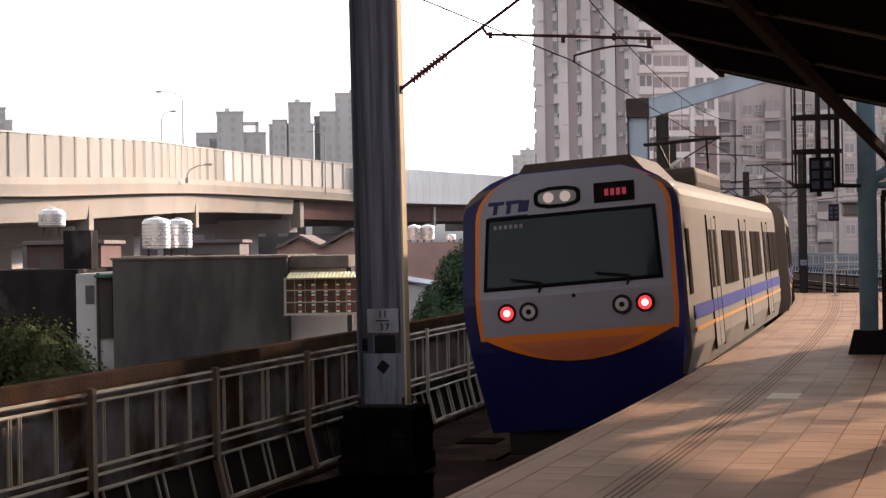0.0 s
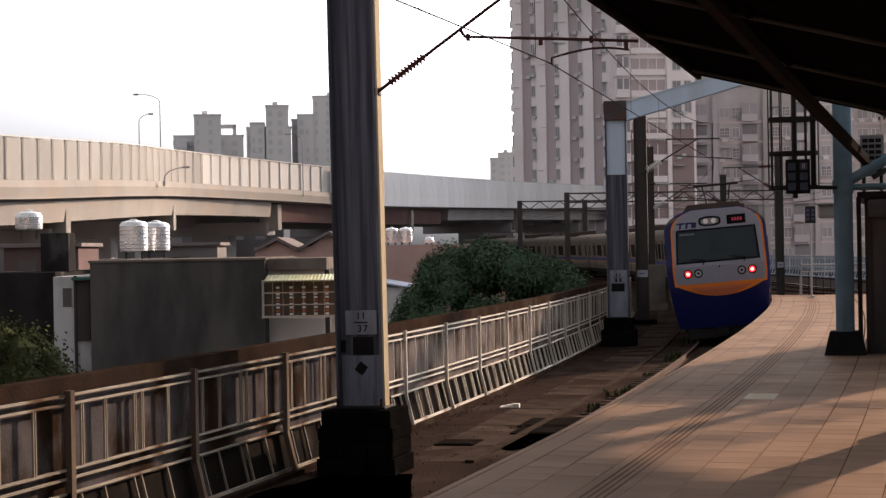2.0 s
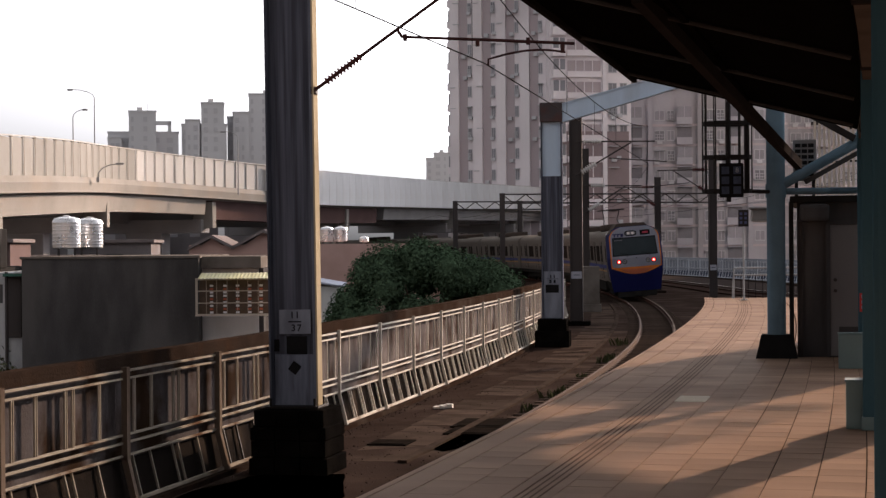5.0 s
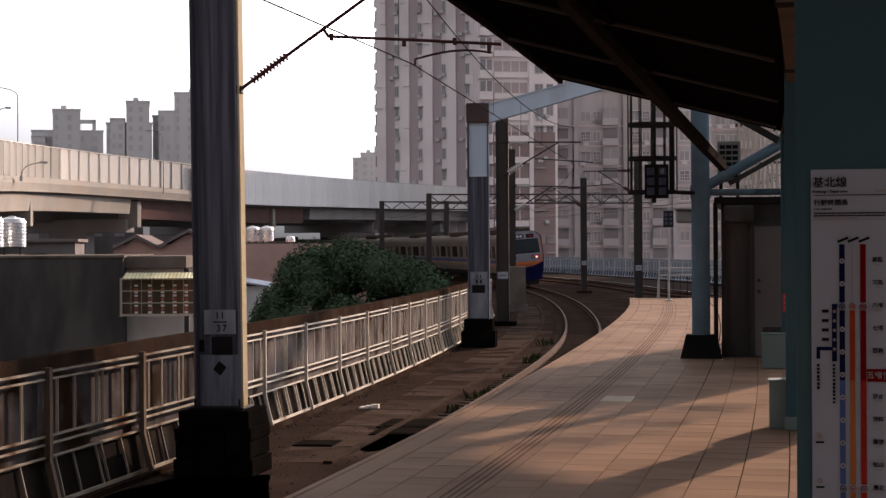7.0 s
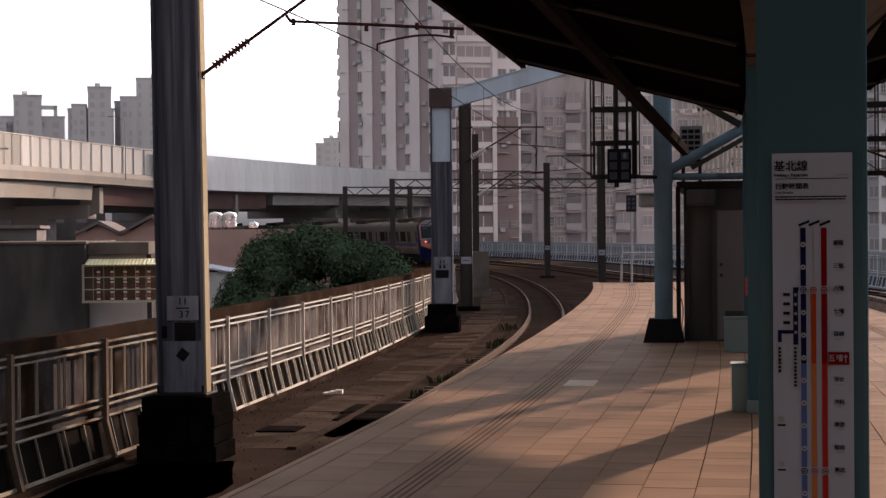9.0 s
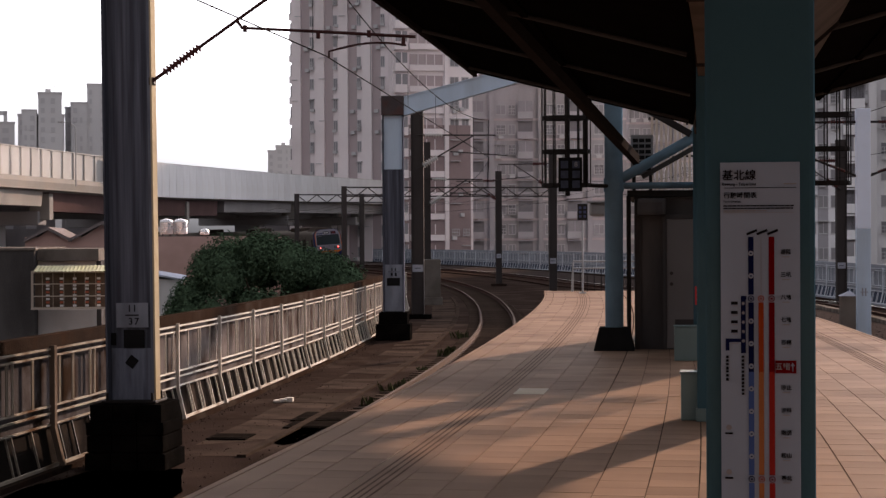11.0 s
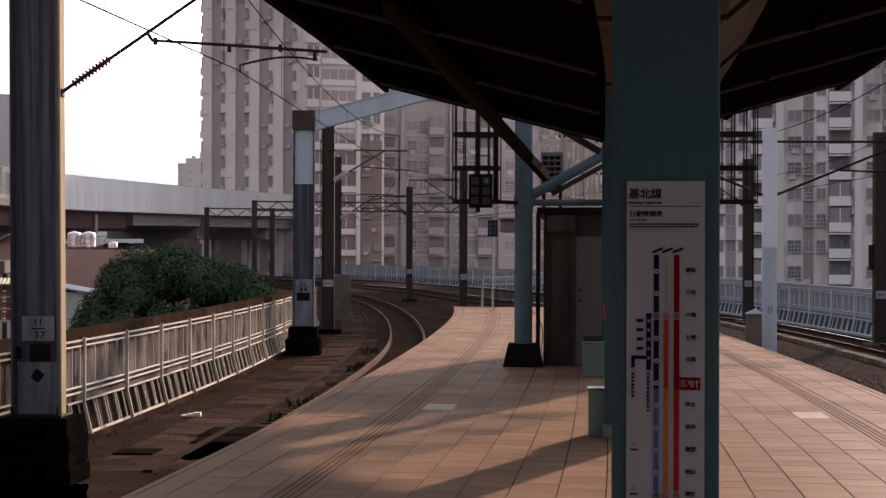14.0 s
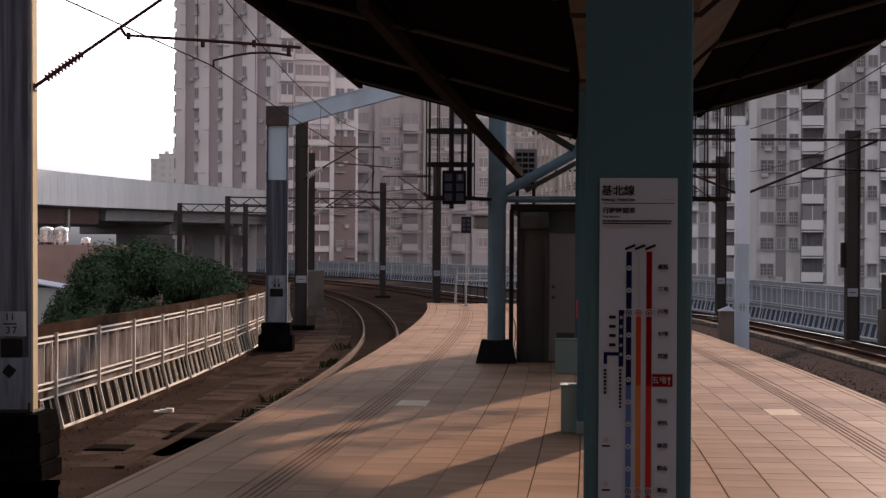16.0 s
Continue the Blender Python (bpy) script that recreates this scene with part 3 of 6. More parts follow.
def build_tiles(th):
    me = tile_mesh()
    cols = []
    l = PL0 + .26 + TW / 2
    while l + TW / 2 < PL1 - .138:
        cols.append(l)
        l += TW
    verts, faces = [], []
    rng = random.Random(5)
    white = {}
    for want_s, want_l in ((7.86, 1.43), (7.3, 5.45)):
        white[min(range(len(cols)), key=lambda i: abs(cols[i] - want_l))] = want_s
    for ci, l in enumerate(cols):
        if any(abs(l - q) < TW * .5 for q in STRIPS):
            continue
        s = -23.12 + (ci % 2) * TL * .5 + (ci * 7 % 5) * .03
        if ci in white:
            s = white[ci] - TL * round((white[ci] + 23.12) / TL) - TL / 2
        while s < PS1 - .3:
            mid = pplace(s, l, rng.uniform(-.0012, .0012))
            if ci in white and abs(s - white[ci]) < TL * .9:
                pass
            elif 0.6 < s < 7.0:
                ob = new("tile", me)
                ob.parent, ob.matrix_basis = th, mid
            else:
                k = len(verts)
                w, h = TW / 2 - .0032, TL / 2 - .0014
                for x, y, z in ((-w, -h, -.015), (w, -h, -.015), (w, h, -.015), (-w, h, -.015), (-w, -h, 0), (w, -h, 0), (w, h, 0), (-w, h, 0)):
                    verts.append(tuple(mid @ Vector((x, y, z))))
                faces += [tuple(k + i for i in f) for f in ((4, 5, 6, 7), (0, 1, 5, 4), (1, 2, 6, 5), (2, 3, 7, 6), (3, 0, 4, 7))]
            s += TL
    far = bpy.data.meshes.new("tiles")
    far.from_pydata(verts, [], faces)
    far.materials.append(M["tile_far"])
    ob = new("tiles", far)
    ob.parent = th
    tagged(ob, "pinkish beige platform tiles", kind="stuff")
    for ci, s in white.items():
        part("replaced_tile", bx(-TW / 2 + .004, TW / 2 - .004, -TL + .004, TL - .004, -.02, .002, .002), "tile_white", th, "pale replaced tile", m=pplace(s, cols[ci], 0))
    for q in STRIPS:
        l = min(cols, key=lambda c: abs(c - q))
        part("guide_strip", psweep(rect(l - TW / 2 + .004, l + TW / 2 - .004, -.02, -.003), -23, PS1 - .3, 1.2), "tile_far", th, "base of the tactile guide strip")
        for j in range(-1, 3):
            c = l + (j - .5) * .052
            part("guide_groove", psweep(rect(c - .006, c + .006, -.006, .0005), -23, PS1 - .3, 1.2), "guide", th, "dark worn guide line")


# ---- fences ----
def fence(name, lat, s0, s1, bay, side, paint, wall, cap, low, label, cat="fence", rib=0.0, posts="", at_bars=(.06, .26, .49, .545, .78, .94)):
    """side: +1 where the face looks to the right of the track, -1 to the left."""
    th = thing(name, pose(0, 0, 0), label, cat, kind="structure")
    z0 = BED_Z
    back = lat - side * .14
    part("fence_wall", sweep(rect(min(back, lat), max(back, lat), -.75, .30), s0, s1, 1.45), wall, th, "stained concrete upper wall")
    part("fence_cap", sweep(rect(min(back, lat) - .02, max(back, lat) + .02, .30, .455), s0, s1, 1.45), cap, th, "weathered brown concrete coping")
    o = lat + side * .13
    a, b = (lat, o) if side > 0 else (o, lat)
    if side > 0:
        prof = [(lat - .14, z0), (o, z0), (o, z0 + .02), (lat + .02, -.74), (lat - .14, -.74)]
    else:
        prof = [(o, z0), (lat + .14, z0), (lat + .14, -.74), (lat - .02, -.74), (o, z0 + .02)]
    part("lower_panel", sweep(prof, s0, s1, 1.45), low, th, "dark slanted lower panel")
    part("kerb", sweep(rect(min(o, o + side * .16), max(o, o + side * .16), z0 - .02, z0 + .07), s0, s1, 1.45), cap, th)
    f = lat + side * .05
    for za, zb in ((.270, .294), (.185, .206), (-.460, -.436), (-.550, -.526), (-.698, -.676)):
        part("fence_rail", sweep(rect(min(f, f + side * .035), max(f, f + side * .035), za, zb), s0, s1, 1.45), paint, th)
    part("foot_rail", sweep(rect(min(o + side * .03, o + side * .06), max(o + side * .03, o + side * .06), z0 + .07, z0 + .11), s0, s1, 1.45), paint, th)
    # one bay of bars, shared along the fence
    bm = bmesh.new()
    if rib:
        box(bm, -.008, .012, -rib - .007, -rib + .007, -.435, .19)
        box(bm, -.008, .012, rib - .007, rib + .007, -.435, .19)
    else:
        box(bm, -.010, .010, -.009, .009, -.435, .19)
    bar = finish("fence_bar", bm, paint)
    slant = math.degrees(math.atan2(.13, .54)) * side
    bm = bmesh.new()
    box(bm, -.012, .012, -.011, .011, -.30, .30)
    bmesh.ops.transform(bm, matrix=pose(0, 0, 0, 0, -slant, 0), verts=bm.verts)
    lowbar = finish("lower_bar", bm, paint)
    # darker copy of the lower bar, used beyond s = 8
    bm = bmesh.new()
    box(bm, -.012, .012, -.011, .011, -.30, .30)
    bmesh.ops.transform(bm, matrix=pose(0, 0, 0, 0, -slant, 0), verts=bm.verts)
    dark_bar = finish("lower_bar", bm, "steel_dark")
    bm = bmesh.new()
    pw, pd = (.045, .035) if posts else (.021, .024)
    box(bm, -pd, pd, -pw, pw, -.74, .33)
    r = box(bm, -pd, pd, -pw, pw, -.33, .33)
    bmesh.ops.transform(bm, matrix=pose(side * .065, 0, -1.0, 0, -slant, 0), verts=r)
    post = finish("fence_post", bm, posts or paint)
    n = round((s1 - s0) / bay)
    for i in range(n):
        s = s0 + i * bay
        ob = new("fence_post", post)
        ob.parent, ob.matrix_basis = th, place(s, f + side * .05)
        for q in at_bars:
            ob = new("fence_bar", bar)
            ob.parent, ob.matrix_basis = th, place(s + bay * q, f + side * .02)
        for q in (at_bars if rib else (.08, .26, .31, .49, .545, .73, .78, .93)):
            ob = new("lower_bar", dark_bar if posts and s > 8 else lowbar)
            ob.parent, ob.matrix_basis = th, place(s + bay * q, lat + side * .115, -1.0)
    return th


# ---- overhead line ----
def insulator(bm, a, b, r=.055, n=7, half=.018):
    a, b = Vector(a), Vector(b)
    tube(bm, a, b, r * .45)
    for i in range(n):
        c = a.lerp(b, (i + .5) / n)
        d = (b - a).normalized()
        tube(bm, c - d * half, c + d * half, r, r * .7, 12)


def plate_text(th, w, z, y, top, bottom):
    for i, ch in enumerate(top):
        words(ch, .125, "ink", th, pose((i - .5) * .07, y - .004, z + .085, 90, 0, 0), "numeral")
    part("number_bar", bx(-w * .36, w * .36, y - .006, y - .001, z - .008, z + .008), "ink", th)
    for i, ch in enumerate(bottom):
        words(ch, .125, "ink", th, pose(.02 + (i - .5) * .08, y - .004, z - .085, 90, 0, 0), "numeral")


def near_post():
    s, l = 10.9, -4.02
    th = thing("catenary_post", place(s, l, 0) @ pose(0, 0, 0, 0, -.5, 0), "tall galvanised steel line post on a black concrete footing", "catenary post", "line posts")
    part("footing", bx(-.47, .47, -.39, .47, BED_Z, -.44), "concrete_black", th, "black concrete footing")
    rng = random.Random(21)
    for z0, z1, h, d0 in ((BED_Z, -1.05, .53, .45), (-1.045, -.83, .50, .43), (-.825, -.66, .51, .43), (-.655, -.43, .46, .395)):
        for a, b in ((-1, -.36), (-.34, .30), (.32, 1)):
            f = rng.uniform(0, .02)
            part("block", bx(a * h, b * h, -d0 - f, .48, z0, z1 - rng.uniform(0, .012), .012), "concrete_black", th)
    bm = bmesh.new()
    w, d = .31, .17
    box(bm, -w, w, -.012, .012, -.43, 9.0)
    part("flange", bx(-w - .012, -w + .012, -d, d, -.43, 9.0), "galv", th)
    part("steel_web", bm, "galv", th, "streaked galvanised web")
    part("flange", bx(w - .012, w + .012, -.10, .10, -.43, 9.0), "sunlit_edge", th, "right flange tinted for the low sun on it")
    part("base_plate", bx(-.36, .36, -.25, .25, -.43, -.40, .005), "steel_dark", th)
    for x in (-.30, .30):
        for y in (-.2, .2):
            part("anchor_bolt", tb((x, y, -.42), (x, y, -.30), .018), "steel_dark", th)
    part("washed_panel", bx(-.285, .285, -.034, -.0125, -.40, .27), "galv_light", th, "paler washed lower web")
    part("flange_lip", bx(.245, .297, -.05, -.0125, -.40, 9.0), "galv_light", th, "pale inner edge of the flange")
    part("number_plate", bx(-.215, .215, -.045, -.037, .54, .86), "plate_paint", th, "white painted panel with black numbers")
    plate_text(th, .25, .70, -.047, "11", "37")
    part("black_panel", bx(-.12, .16, -.043, -.0365, .27, .51, .002), "black_paint", th)
    part("black_panel", bx(-.29, -.22, -.043, -.0365, .31, .47, .002), "black_paint", th)
    part("black_patch", bx(-.07, .06, -.043, -.0365, -.07, .07, .002), "black_paint", th, "black painted square set askew", m=pose(-.01, 0, .09, 0, 38, 0))
    part("clamp", bx(.27, .34, -.06, .06, 3.69, 3.79, .01), "steel_dark", th)


def cantilever():
    s, l = 10.9, -3.74
    th = thing("catenary_cantilever", place(s, l, 0), "dark steel cantilever arm with ribbed brown insulator", "cantilever arm")
    bm = bmesh.new()
    a, b = Vector((.0, -.05, 3.735)), Vector((2.75, -.05, 5.60))
    insulator(bm, a.lerp(b, .06), a.lerp(b, .235), .060, 11, .010)
    part("insulator", bm, "ceramic", th, "ribbed brown insulator")
    bm = bmesh.new()
    tube(bm, a, a.lerp(b, .07), .024)
    tube(bm, a.lerp(b, .22), b, .022)
    part("stay_tube", bm, "rusty_tube", th)
    k = a.lerp(b, .412)
    wire("registration_tube", [k, Vector((1.20, -.05, 4.405)), Vector((2.3, -.05, 4.33)), Vector((3.46, -.05, 4.245))], .022, "", th, "rusty_tube")
    wire("steady_arm", [Vector((2.34, -.05, 4.00)), Vector((2.34, -.05, 4.08))] + [Vector((2.34 + i * .125, -.05, 4.08 + .10 * math.sin(math.pi * (i / 8.0) * .80))) for i in range(9)], .014, "", th, "rusty_tube")
    part("hanger", bx(3.28, 3.33, -.07, -.03, 4.13, 4.24, .01), "rusty_tube", th)
    for x, zz in ((1.24, 4.40), (2.20, 4.30), (2.86, 4.30)):
        part("clamp", bx(x - .022, x + .022, -.08, -.02, zz - .05, zz + .04, .006), "rusty_tube", th)


def portal():
    s, l = 40.3, -4.2
    th = thing("portal_frame", place(s, l, 0), "pale blue steel portal column with a rising cross beam", "portal frame", "line posts")
    part("footing", bx(-.5, .5, -.42, .42, BED_Z, -.80, .03), "concrete_black", th, "black concrete footing")
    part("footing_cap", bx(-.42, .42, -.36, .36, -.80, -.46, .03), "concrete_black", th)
    part("flange", bx(-.31, -.27, -.16, .16, -.46, 5.30), "galv", th)
    part("flange", bx(.27, .31, -.16, .16, -.46, 5.30), "galv", th)
    part("column_web", bx(-.27, .27, -.03, .03, -.46, 3.70), "galv", th)
    part("column_upper", bx(-.27, .27, -.05, .05, 3.70, 5.28), "sky_blue_steel", th, "pale blue upper column")
    part("joint_box", bx(-.33, .33, -.22, .22, 5.28, 5.84, .02), "joint_rust", th, "rust-streaked joint box")
    part("washed_panel", bx(-.265, .265, -.040, -.031, -.44, .92), "plate_paint", th, "pale bluish painted foot of the column")
    part("number_plate", bx(-.25, .25, -.055, -.045, .55, .86), "plate_paint", th)
    for i in (-1, 1):
        part("number_bar", bx(i * .05 - .015, i * .05 + .015, -.06, -.054, .73, .82), "ink", th)
        part("number_bar", bx(i * .06 - .03, i * .06 + .03, -.06, -.054, .58, .68), "ink", th)
    part("number_bar", bx(-.17, .17, -.06, -.054, .70, .712), "ink", th)
    part("black_panel", bx(-.2, .18, -.052, -.042, .30, .53), "black_paint", th)
    bm = bmesh.new()
    vs = [(.33, 5.28), (.33, 5.80), (3.9, 6.72), (8.6, 6.72), (8.6, 6.30), (4.0, 6.30)]
    fr = [bm.verts.new((x, -.16, z)) for x, z in vs]
    bk = [bm.verts.new((x, .16, z)) for x, z in vs]
    bm.faces.new(fr)
    bm.faces.new(list(reversed(bk)))
    for i in range(len(vs)):
        bm.faces.new((fr[i], bk[i], bk[(i + 1) % len(vs)], fr[(i + 1) % len(vs)]))
    bmesh.ops.recalc_face_normals(bm, faces=bm.faces)
    part("cross_beam", bm, "sky_blue_steel", th, "tapered pale blue beam")
    bm = bmesh.new()
    for (x0, z0), (x1, z1) in (((.33, 5.80), (3.9, 6.72)), ((.33, 5.28), (4.0, 6.30))):
        vs = box(bm, 0, math.hypot(x1 - x0, z1 - z0), -.2, .2, -.015, .015)
        bmesh.ops.transform(bm, matrix=pose(x0, 0, z0, 0, -math.degrees(math.atan2(z1 - z0, x1 - x0)), 0), verts=vs)
    part("beam_flange", bm, "sky_blue_steel", th)


def plain_post(s, l, h, w, material, label, base=True, plate=.55):
    th = thing("line_post", place(s, l, 0), label, "catenary post", "line posts")
    bm = bmesh.new()
    box(bm, -w, w, -.012, .012, BED_Z + .1, h)
    part("column_web", bm, material, th)
    part("flange", bx(-w - .012, -w + .012, -w * .9, w * .9, BED_Z + .1, h), material, th)
    part("flange", bx(w - .012, w + .012, -w * .9, w * .9, BED_Z + .1, h), material, th)
    if base:
        part("footing", bx(-w - .28, w + .28, -w - .2, w + .2, BED_Z, BED_Z + (.42 if base is True else .16), .03), "concrete_black" if base is True else base, th)
    if plate:
        part("number_plate", bx(-w * .9, w * .9, -.05, -.04, plate, plate + .26), "white_paint", th, "pale painted number panel")
        part("number_bar", bx(-w * .5, w * .5, -.055, -.046, plate + .12, plate + .145), "ink", th)
    return th


def far_arm(th, z, reach, side=1):
    """A small bracket arm with insulators on a line post."""
    bm = bmesh.new()
    tube(bm, (0, -.1, z), (side * reach, -.1, z - .03), .028, n=6)
    tube(bm, (0, -.1, z - 1.25), (side * reach * .72, -.1, z - .03), .028, n=6)
    tube(bm, (side * reach * .42, -.1, z - .62), (side * reach * 1.15, -.1, z - .78), .022, n=6)
    part("bracket_tube", bm, "steel_mid", th)
    bm = bmesh.new()
    insulator(bm, (side * .28, -.1, z), (side * .95, -.1, z - .01), .10, 7)
    part("insulator", bm, "ceramic_white" if side > 0 else "ceramic", th, "ribbed insulator")
    bm = bmesh.new()
    p, q = Vector((0, -.1, z - 1.25)), Vector((side * reach * .72, -.1, z - .03))
    insulator(bm, p.lerp(q, .10), p.lerp(q, .36), .12, 7)
    part("insulator", bm, "ceramic_white" if side > 0 else "ceramic", th, "ribbed insulators")


def lines():
    pts = lambda f: [f(s) for s in np.arange(-30, 220, 1.5)]
    def sag(s):
        u = ((s - 10.9) % 29.4) / 29.4
        return 4 * u * (1 - u)
    def chord(s, l, z):
        n = math.floor((s - 10.9) / 29.4)
        p, q = at(10.9 + n * 29.4, l - bend(10.9 + n * 29.4), z), at(40.3 + n * 29.4, l - bend(40.3 + n * 29.4), z)
        return p.lerp(q, (s - 10.9) / 29.4 - n)

    run = [10.9 + 29.4 * k / 20 for k in range(-28, 142)]
    wire("contact_wire", [chord(s, -1.40, 4.03) for s in run], .008, "dark copper contact wire over the track")
    wire("messenger_wire", [chord(s, -1.40, 5.12 - .50 * sag(s)) for s in run], .008, "dark messenger wire above the contact wire")
    for s in np.arange(-4.5, 70, 4.9):
        wire("dropper_wire", [chord(s, -1.40, 4.03), chord(s, -1.40, 5.12 - .50 * sag(s))], .004, "thin dropper between the overhead wires")
    wire("contact_wire", [at(s, 13.1 + drift(s), 4.1) for s in np.arange(-10, 200, 2)], .011, "dark copper contact wire over the far track")
    wire("messenger_wire", [at(s, 13.1 + drift(s), 5.3 - .5 * sag(s)) for s in np.arange(-10, 200, 2)], .010, "dark messenger wire over the far track")
    wire("feeder_wire", [at(s, 8.4, 5.0 - .3 * sag(s)) for s in np.arange(-10, 200, 2)], .009, "dark feeder wire beside the platform")


# ---- the canopy ----
CE = 14.0
CL0, CL1, CM = 0.13, 6.55, 3.42
CZE, CZM = 4.07, 3.30


def build_canopy():
    th = thing("canopy", pose(0, 0, 0), "dark V-shaped platform canopy on teal columns", "canopy", kind="structure")
    s0 = -30
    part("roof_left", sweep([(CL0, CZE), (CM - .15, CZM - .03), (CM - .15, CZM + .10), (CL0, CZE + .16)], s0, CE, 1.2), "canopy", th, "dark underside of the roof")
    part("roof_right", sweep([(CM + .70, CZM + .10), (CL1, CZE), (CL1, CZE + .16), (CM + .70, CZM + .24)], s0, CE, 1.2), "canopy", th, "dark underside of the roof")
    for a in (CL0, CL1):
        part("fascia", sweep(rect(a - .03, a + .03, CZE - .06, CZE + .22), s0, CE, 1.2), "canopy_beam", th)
    part("gutter_beam", sweep([(CM - .16, CZM - .16), (CM + .62, CZM - .16), (CM + 1.0, CZM + .17), (CM + 1.0, CZM + .22), (CM - .20, CZM + .16)], s0, CE, 1.2), "gutter", th, "brownish centre gutter beam")
    s = -9.0
    while s < CE:
        bm = bmesh.new()
        ring = [[bm.verts.new(at(s + d, l, z)) for l, z in ((CM - .17, CZM - .18), (CM + .64, CZM - .18), (CM + 1.02, CZM + .15), (CM + 1.0, CZM + .20), (CM - .2, CZM + .1))] for d in (0, .09)]
        bm.faces.new(ring[0])
        bm.faces.new(list(reversed(ring[1])))
        for i in range(5):
            bm.faces.new((ring[0][i], ring[0][(i + 1) % 5], ring[1][(i + 1) % 5], ring[1][i]))
        bmesh.ops.recalc_face_normals(bm, faces=bm.faces)
        part("gutter_rib", bm, "canopy_beam", th, "dark steel rib round the gutter")
        s += 4.2
    for f in (.5,):
        for a in (CL0, CL1):
            l = a + (CM - a) * f
            z = CZE + (CZM - CZE) * f
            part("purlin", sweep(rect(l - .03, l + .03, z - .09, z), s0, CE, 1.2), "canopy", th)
    s = CE - 1.3
    while s > -8:
        for a in (CL0 + .05, CL1 - .05):
            p, q = at(s, a, CZE - .05), at(s, CM + (.25 if a > CM else -.25), CZM - .05)
            bm = bmesh.new()
            tube(bm, p, q, .022, n=6)
            part("rafter", bm, "strut_paint", th)
        s -= 4.4
    return th


def column(s, l, w, d, top, label):
    th = thing("canopy_column", place(s, l, 0), label, "column", "canopy columns")
    part("shaft", bx(-w / 2, w / 2, -d / 2, d / 2, 0, top, .022), "teal", th)
    part("skirting", bx(-w / 2 - .012, w / 2 + .012, -d / 2 - .012, d / 2 + .012, 0, .12, .01), "teal_light", th)
    return th


# ---- things on the platform ----
def route_sign(s, l, front):
    """The line map; its own x runs to the right, y into the column, z up from its top edge's height."""
    top = 1.97
    th = thing("route_map_sign", place(s, l, top) @ pose(0, -front, 0), "white route map with coloured lines on the teal column", "sign")
    w, h = .307, 1.42
    part("panel", bx(-w / 2, w / 2, -.012, 0, -h, 0, .003), "sign_white", th)

    def bar(u0, u1, v0, v1, material, name="bar", lift=.0):
        return part(name, bx(u0 - w / 2, u1 - w / 2, -.0155 - lift, -.0121 - lift, -v1, -v0), material, th)

    def dot(u, v, r, material, lift=.0, name="station_dot"):
        bm = bmesh.new()
        tube(bm, (u - w / 2, -.0128 - lift, -v), (u - w / 2, -.0172 - lift, -v), r, n=16)
        return part(name, bm, material, th)

    def text(t, u, v, size, material="ink", lift=.0):
        return words(t, size, material, th, pose(u - w / 2, -.0145 - lift, -v, 90, 0, 0))

    text("基北線", .073, .053, .044)
    text("Keelung - Taipei Line", .073, .086, .0155)
    bar(.014, .293, .099, .1015, "ink", "rule")
    bar(.245, .293, .083, .088, "sign_grey")
    text("行駛時間表", .077, .131, .026)
    text("Train Schedule", .046, .154, .0115)
    for v, ends in ((.168, .285), (.178, .285), (.188, .18)):
        u = .012
        while u < ends - .012:
            wd = .006 + .013 * ((u * 977 + v * 613) % 1.0)
            bar(u, min(ends, u + wd), v, v + .0052, "ink" if v < .18 else "sign_grey")
            u += wd + .0022
    bar(.012, .285, .196, .198, "sign_grey", "rule")
    V0, DV = .357, .0884
    mid = V0 + 5.25 * DV
    bar(.107, .128, .292, mid, "navy", "line")
    bar(.107, .128, mid, 1.40, "line_blue", "line")
    bar(.146, .166, V0 + 2 * DV, mid, "line_orange", "line")
    bar(.146, .166, mid, 1.40, "line_amber", "line")
    bar(.186, .208, .292, mid, "line_red", "line")
    bar(.186, .208, mid, 1.40, "line_coral", "line")
    for i, u in enumerate((.117, .156, .197)):
        part("bar", bx(-.004, .040, -.0155, -.0121, -.005, .005), "ink", th, m=pose(u - .012 - w / 2, 0, -.281, 0, -22, 0))
    names = ("基隆", "三坑", "八堵", "七堵", "百福", "", "汐止", "汐科", "南港", "松山", "臺北", "")
    for i, nm in enumerate(names):
        v = V0 + i * DV
        dot(.1175, v, .0105, "sign_grey", .002)
        dot(.1175, v, .0085, "sign_white", .003)
        bar(.1135, .1215, v - .003, v + .003, "cell_blue", "number_bar", .0055)
        if nm:
            text(nm, .252, v - .004, .021)
            bar(.238, .266, v + .012, v + .016, "sign_grey")
    for v, us in ((V0 + 2 * DV, (.1175, .156, .197)), (V0 + 10 * DV, (.1175, .156, .197))):
        bar(.100, .214, v - .015, v + .015, "sign_white", "interchange", .001)
        for u, c in zip(us, ("navy", "line_orange", "line_red")):
            dot(u, v, .0125, c, .006, "interchange_ring")
            dot(u, v, .0085, "sign_white", .008)
            dot(u, v, .005, c, .010)
    # the branch line
    v = V0 + 2 * DV
    bar(.078, .107, v - .010, v + .004, "navy", "line", .0005)
    bar(.078, .097, v + .004, .748, "navy", "line", .0005)
    bar(.019, .078, .691, .705, "navy", "line", .0005)
    bar(.019, .033, .705, .738, "navy", "line", .0005)
    for i in range(5):
        q = .553 + i * .0367
        dot(.0875, q, .0085, "cell_blue", .002)
        dot(.0875, q, .0055, "sign_grey", .004)
        bar(.040, .066, q - .007, q + .005, "ink")
        bar(.044, .066, q + .008, q + .011, "sign_grey")
    rng = random.Random(9)
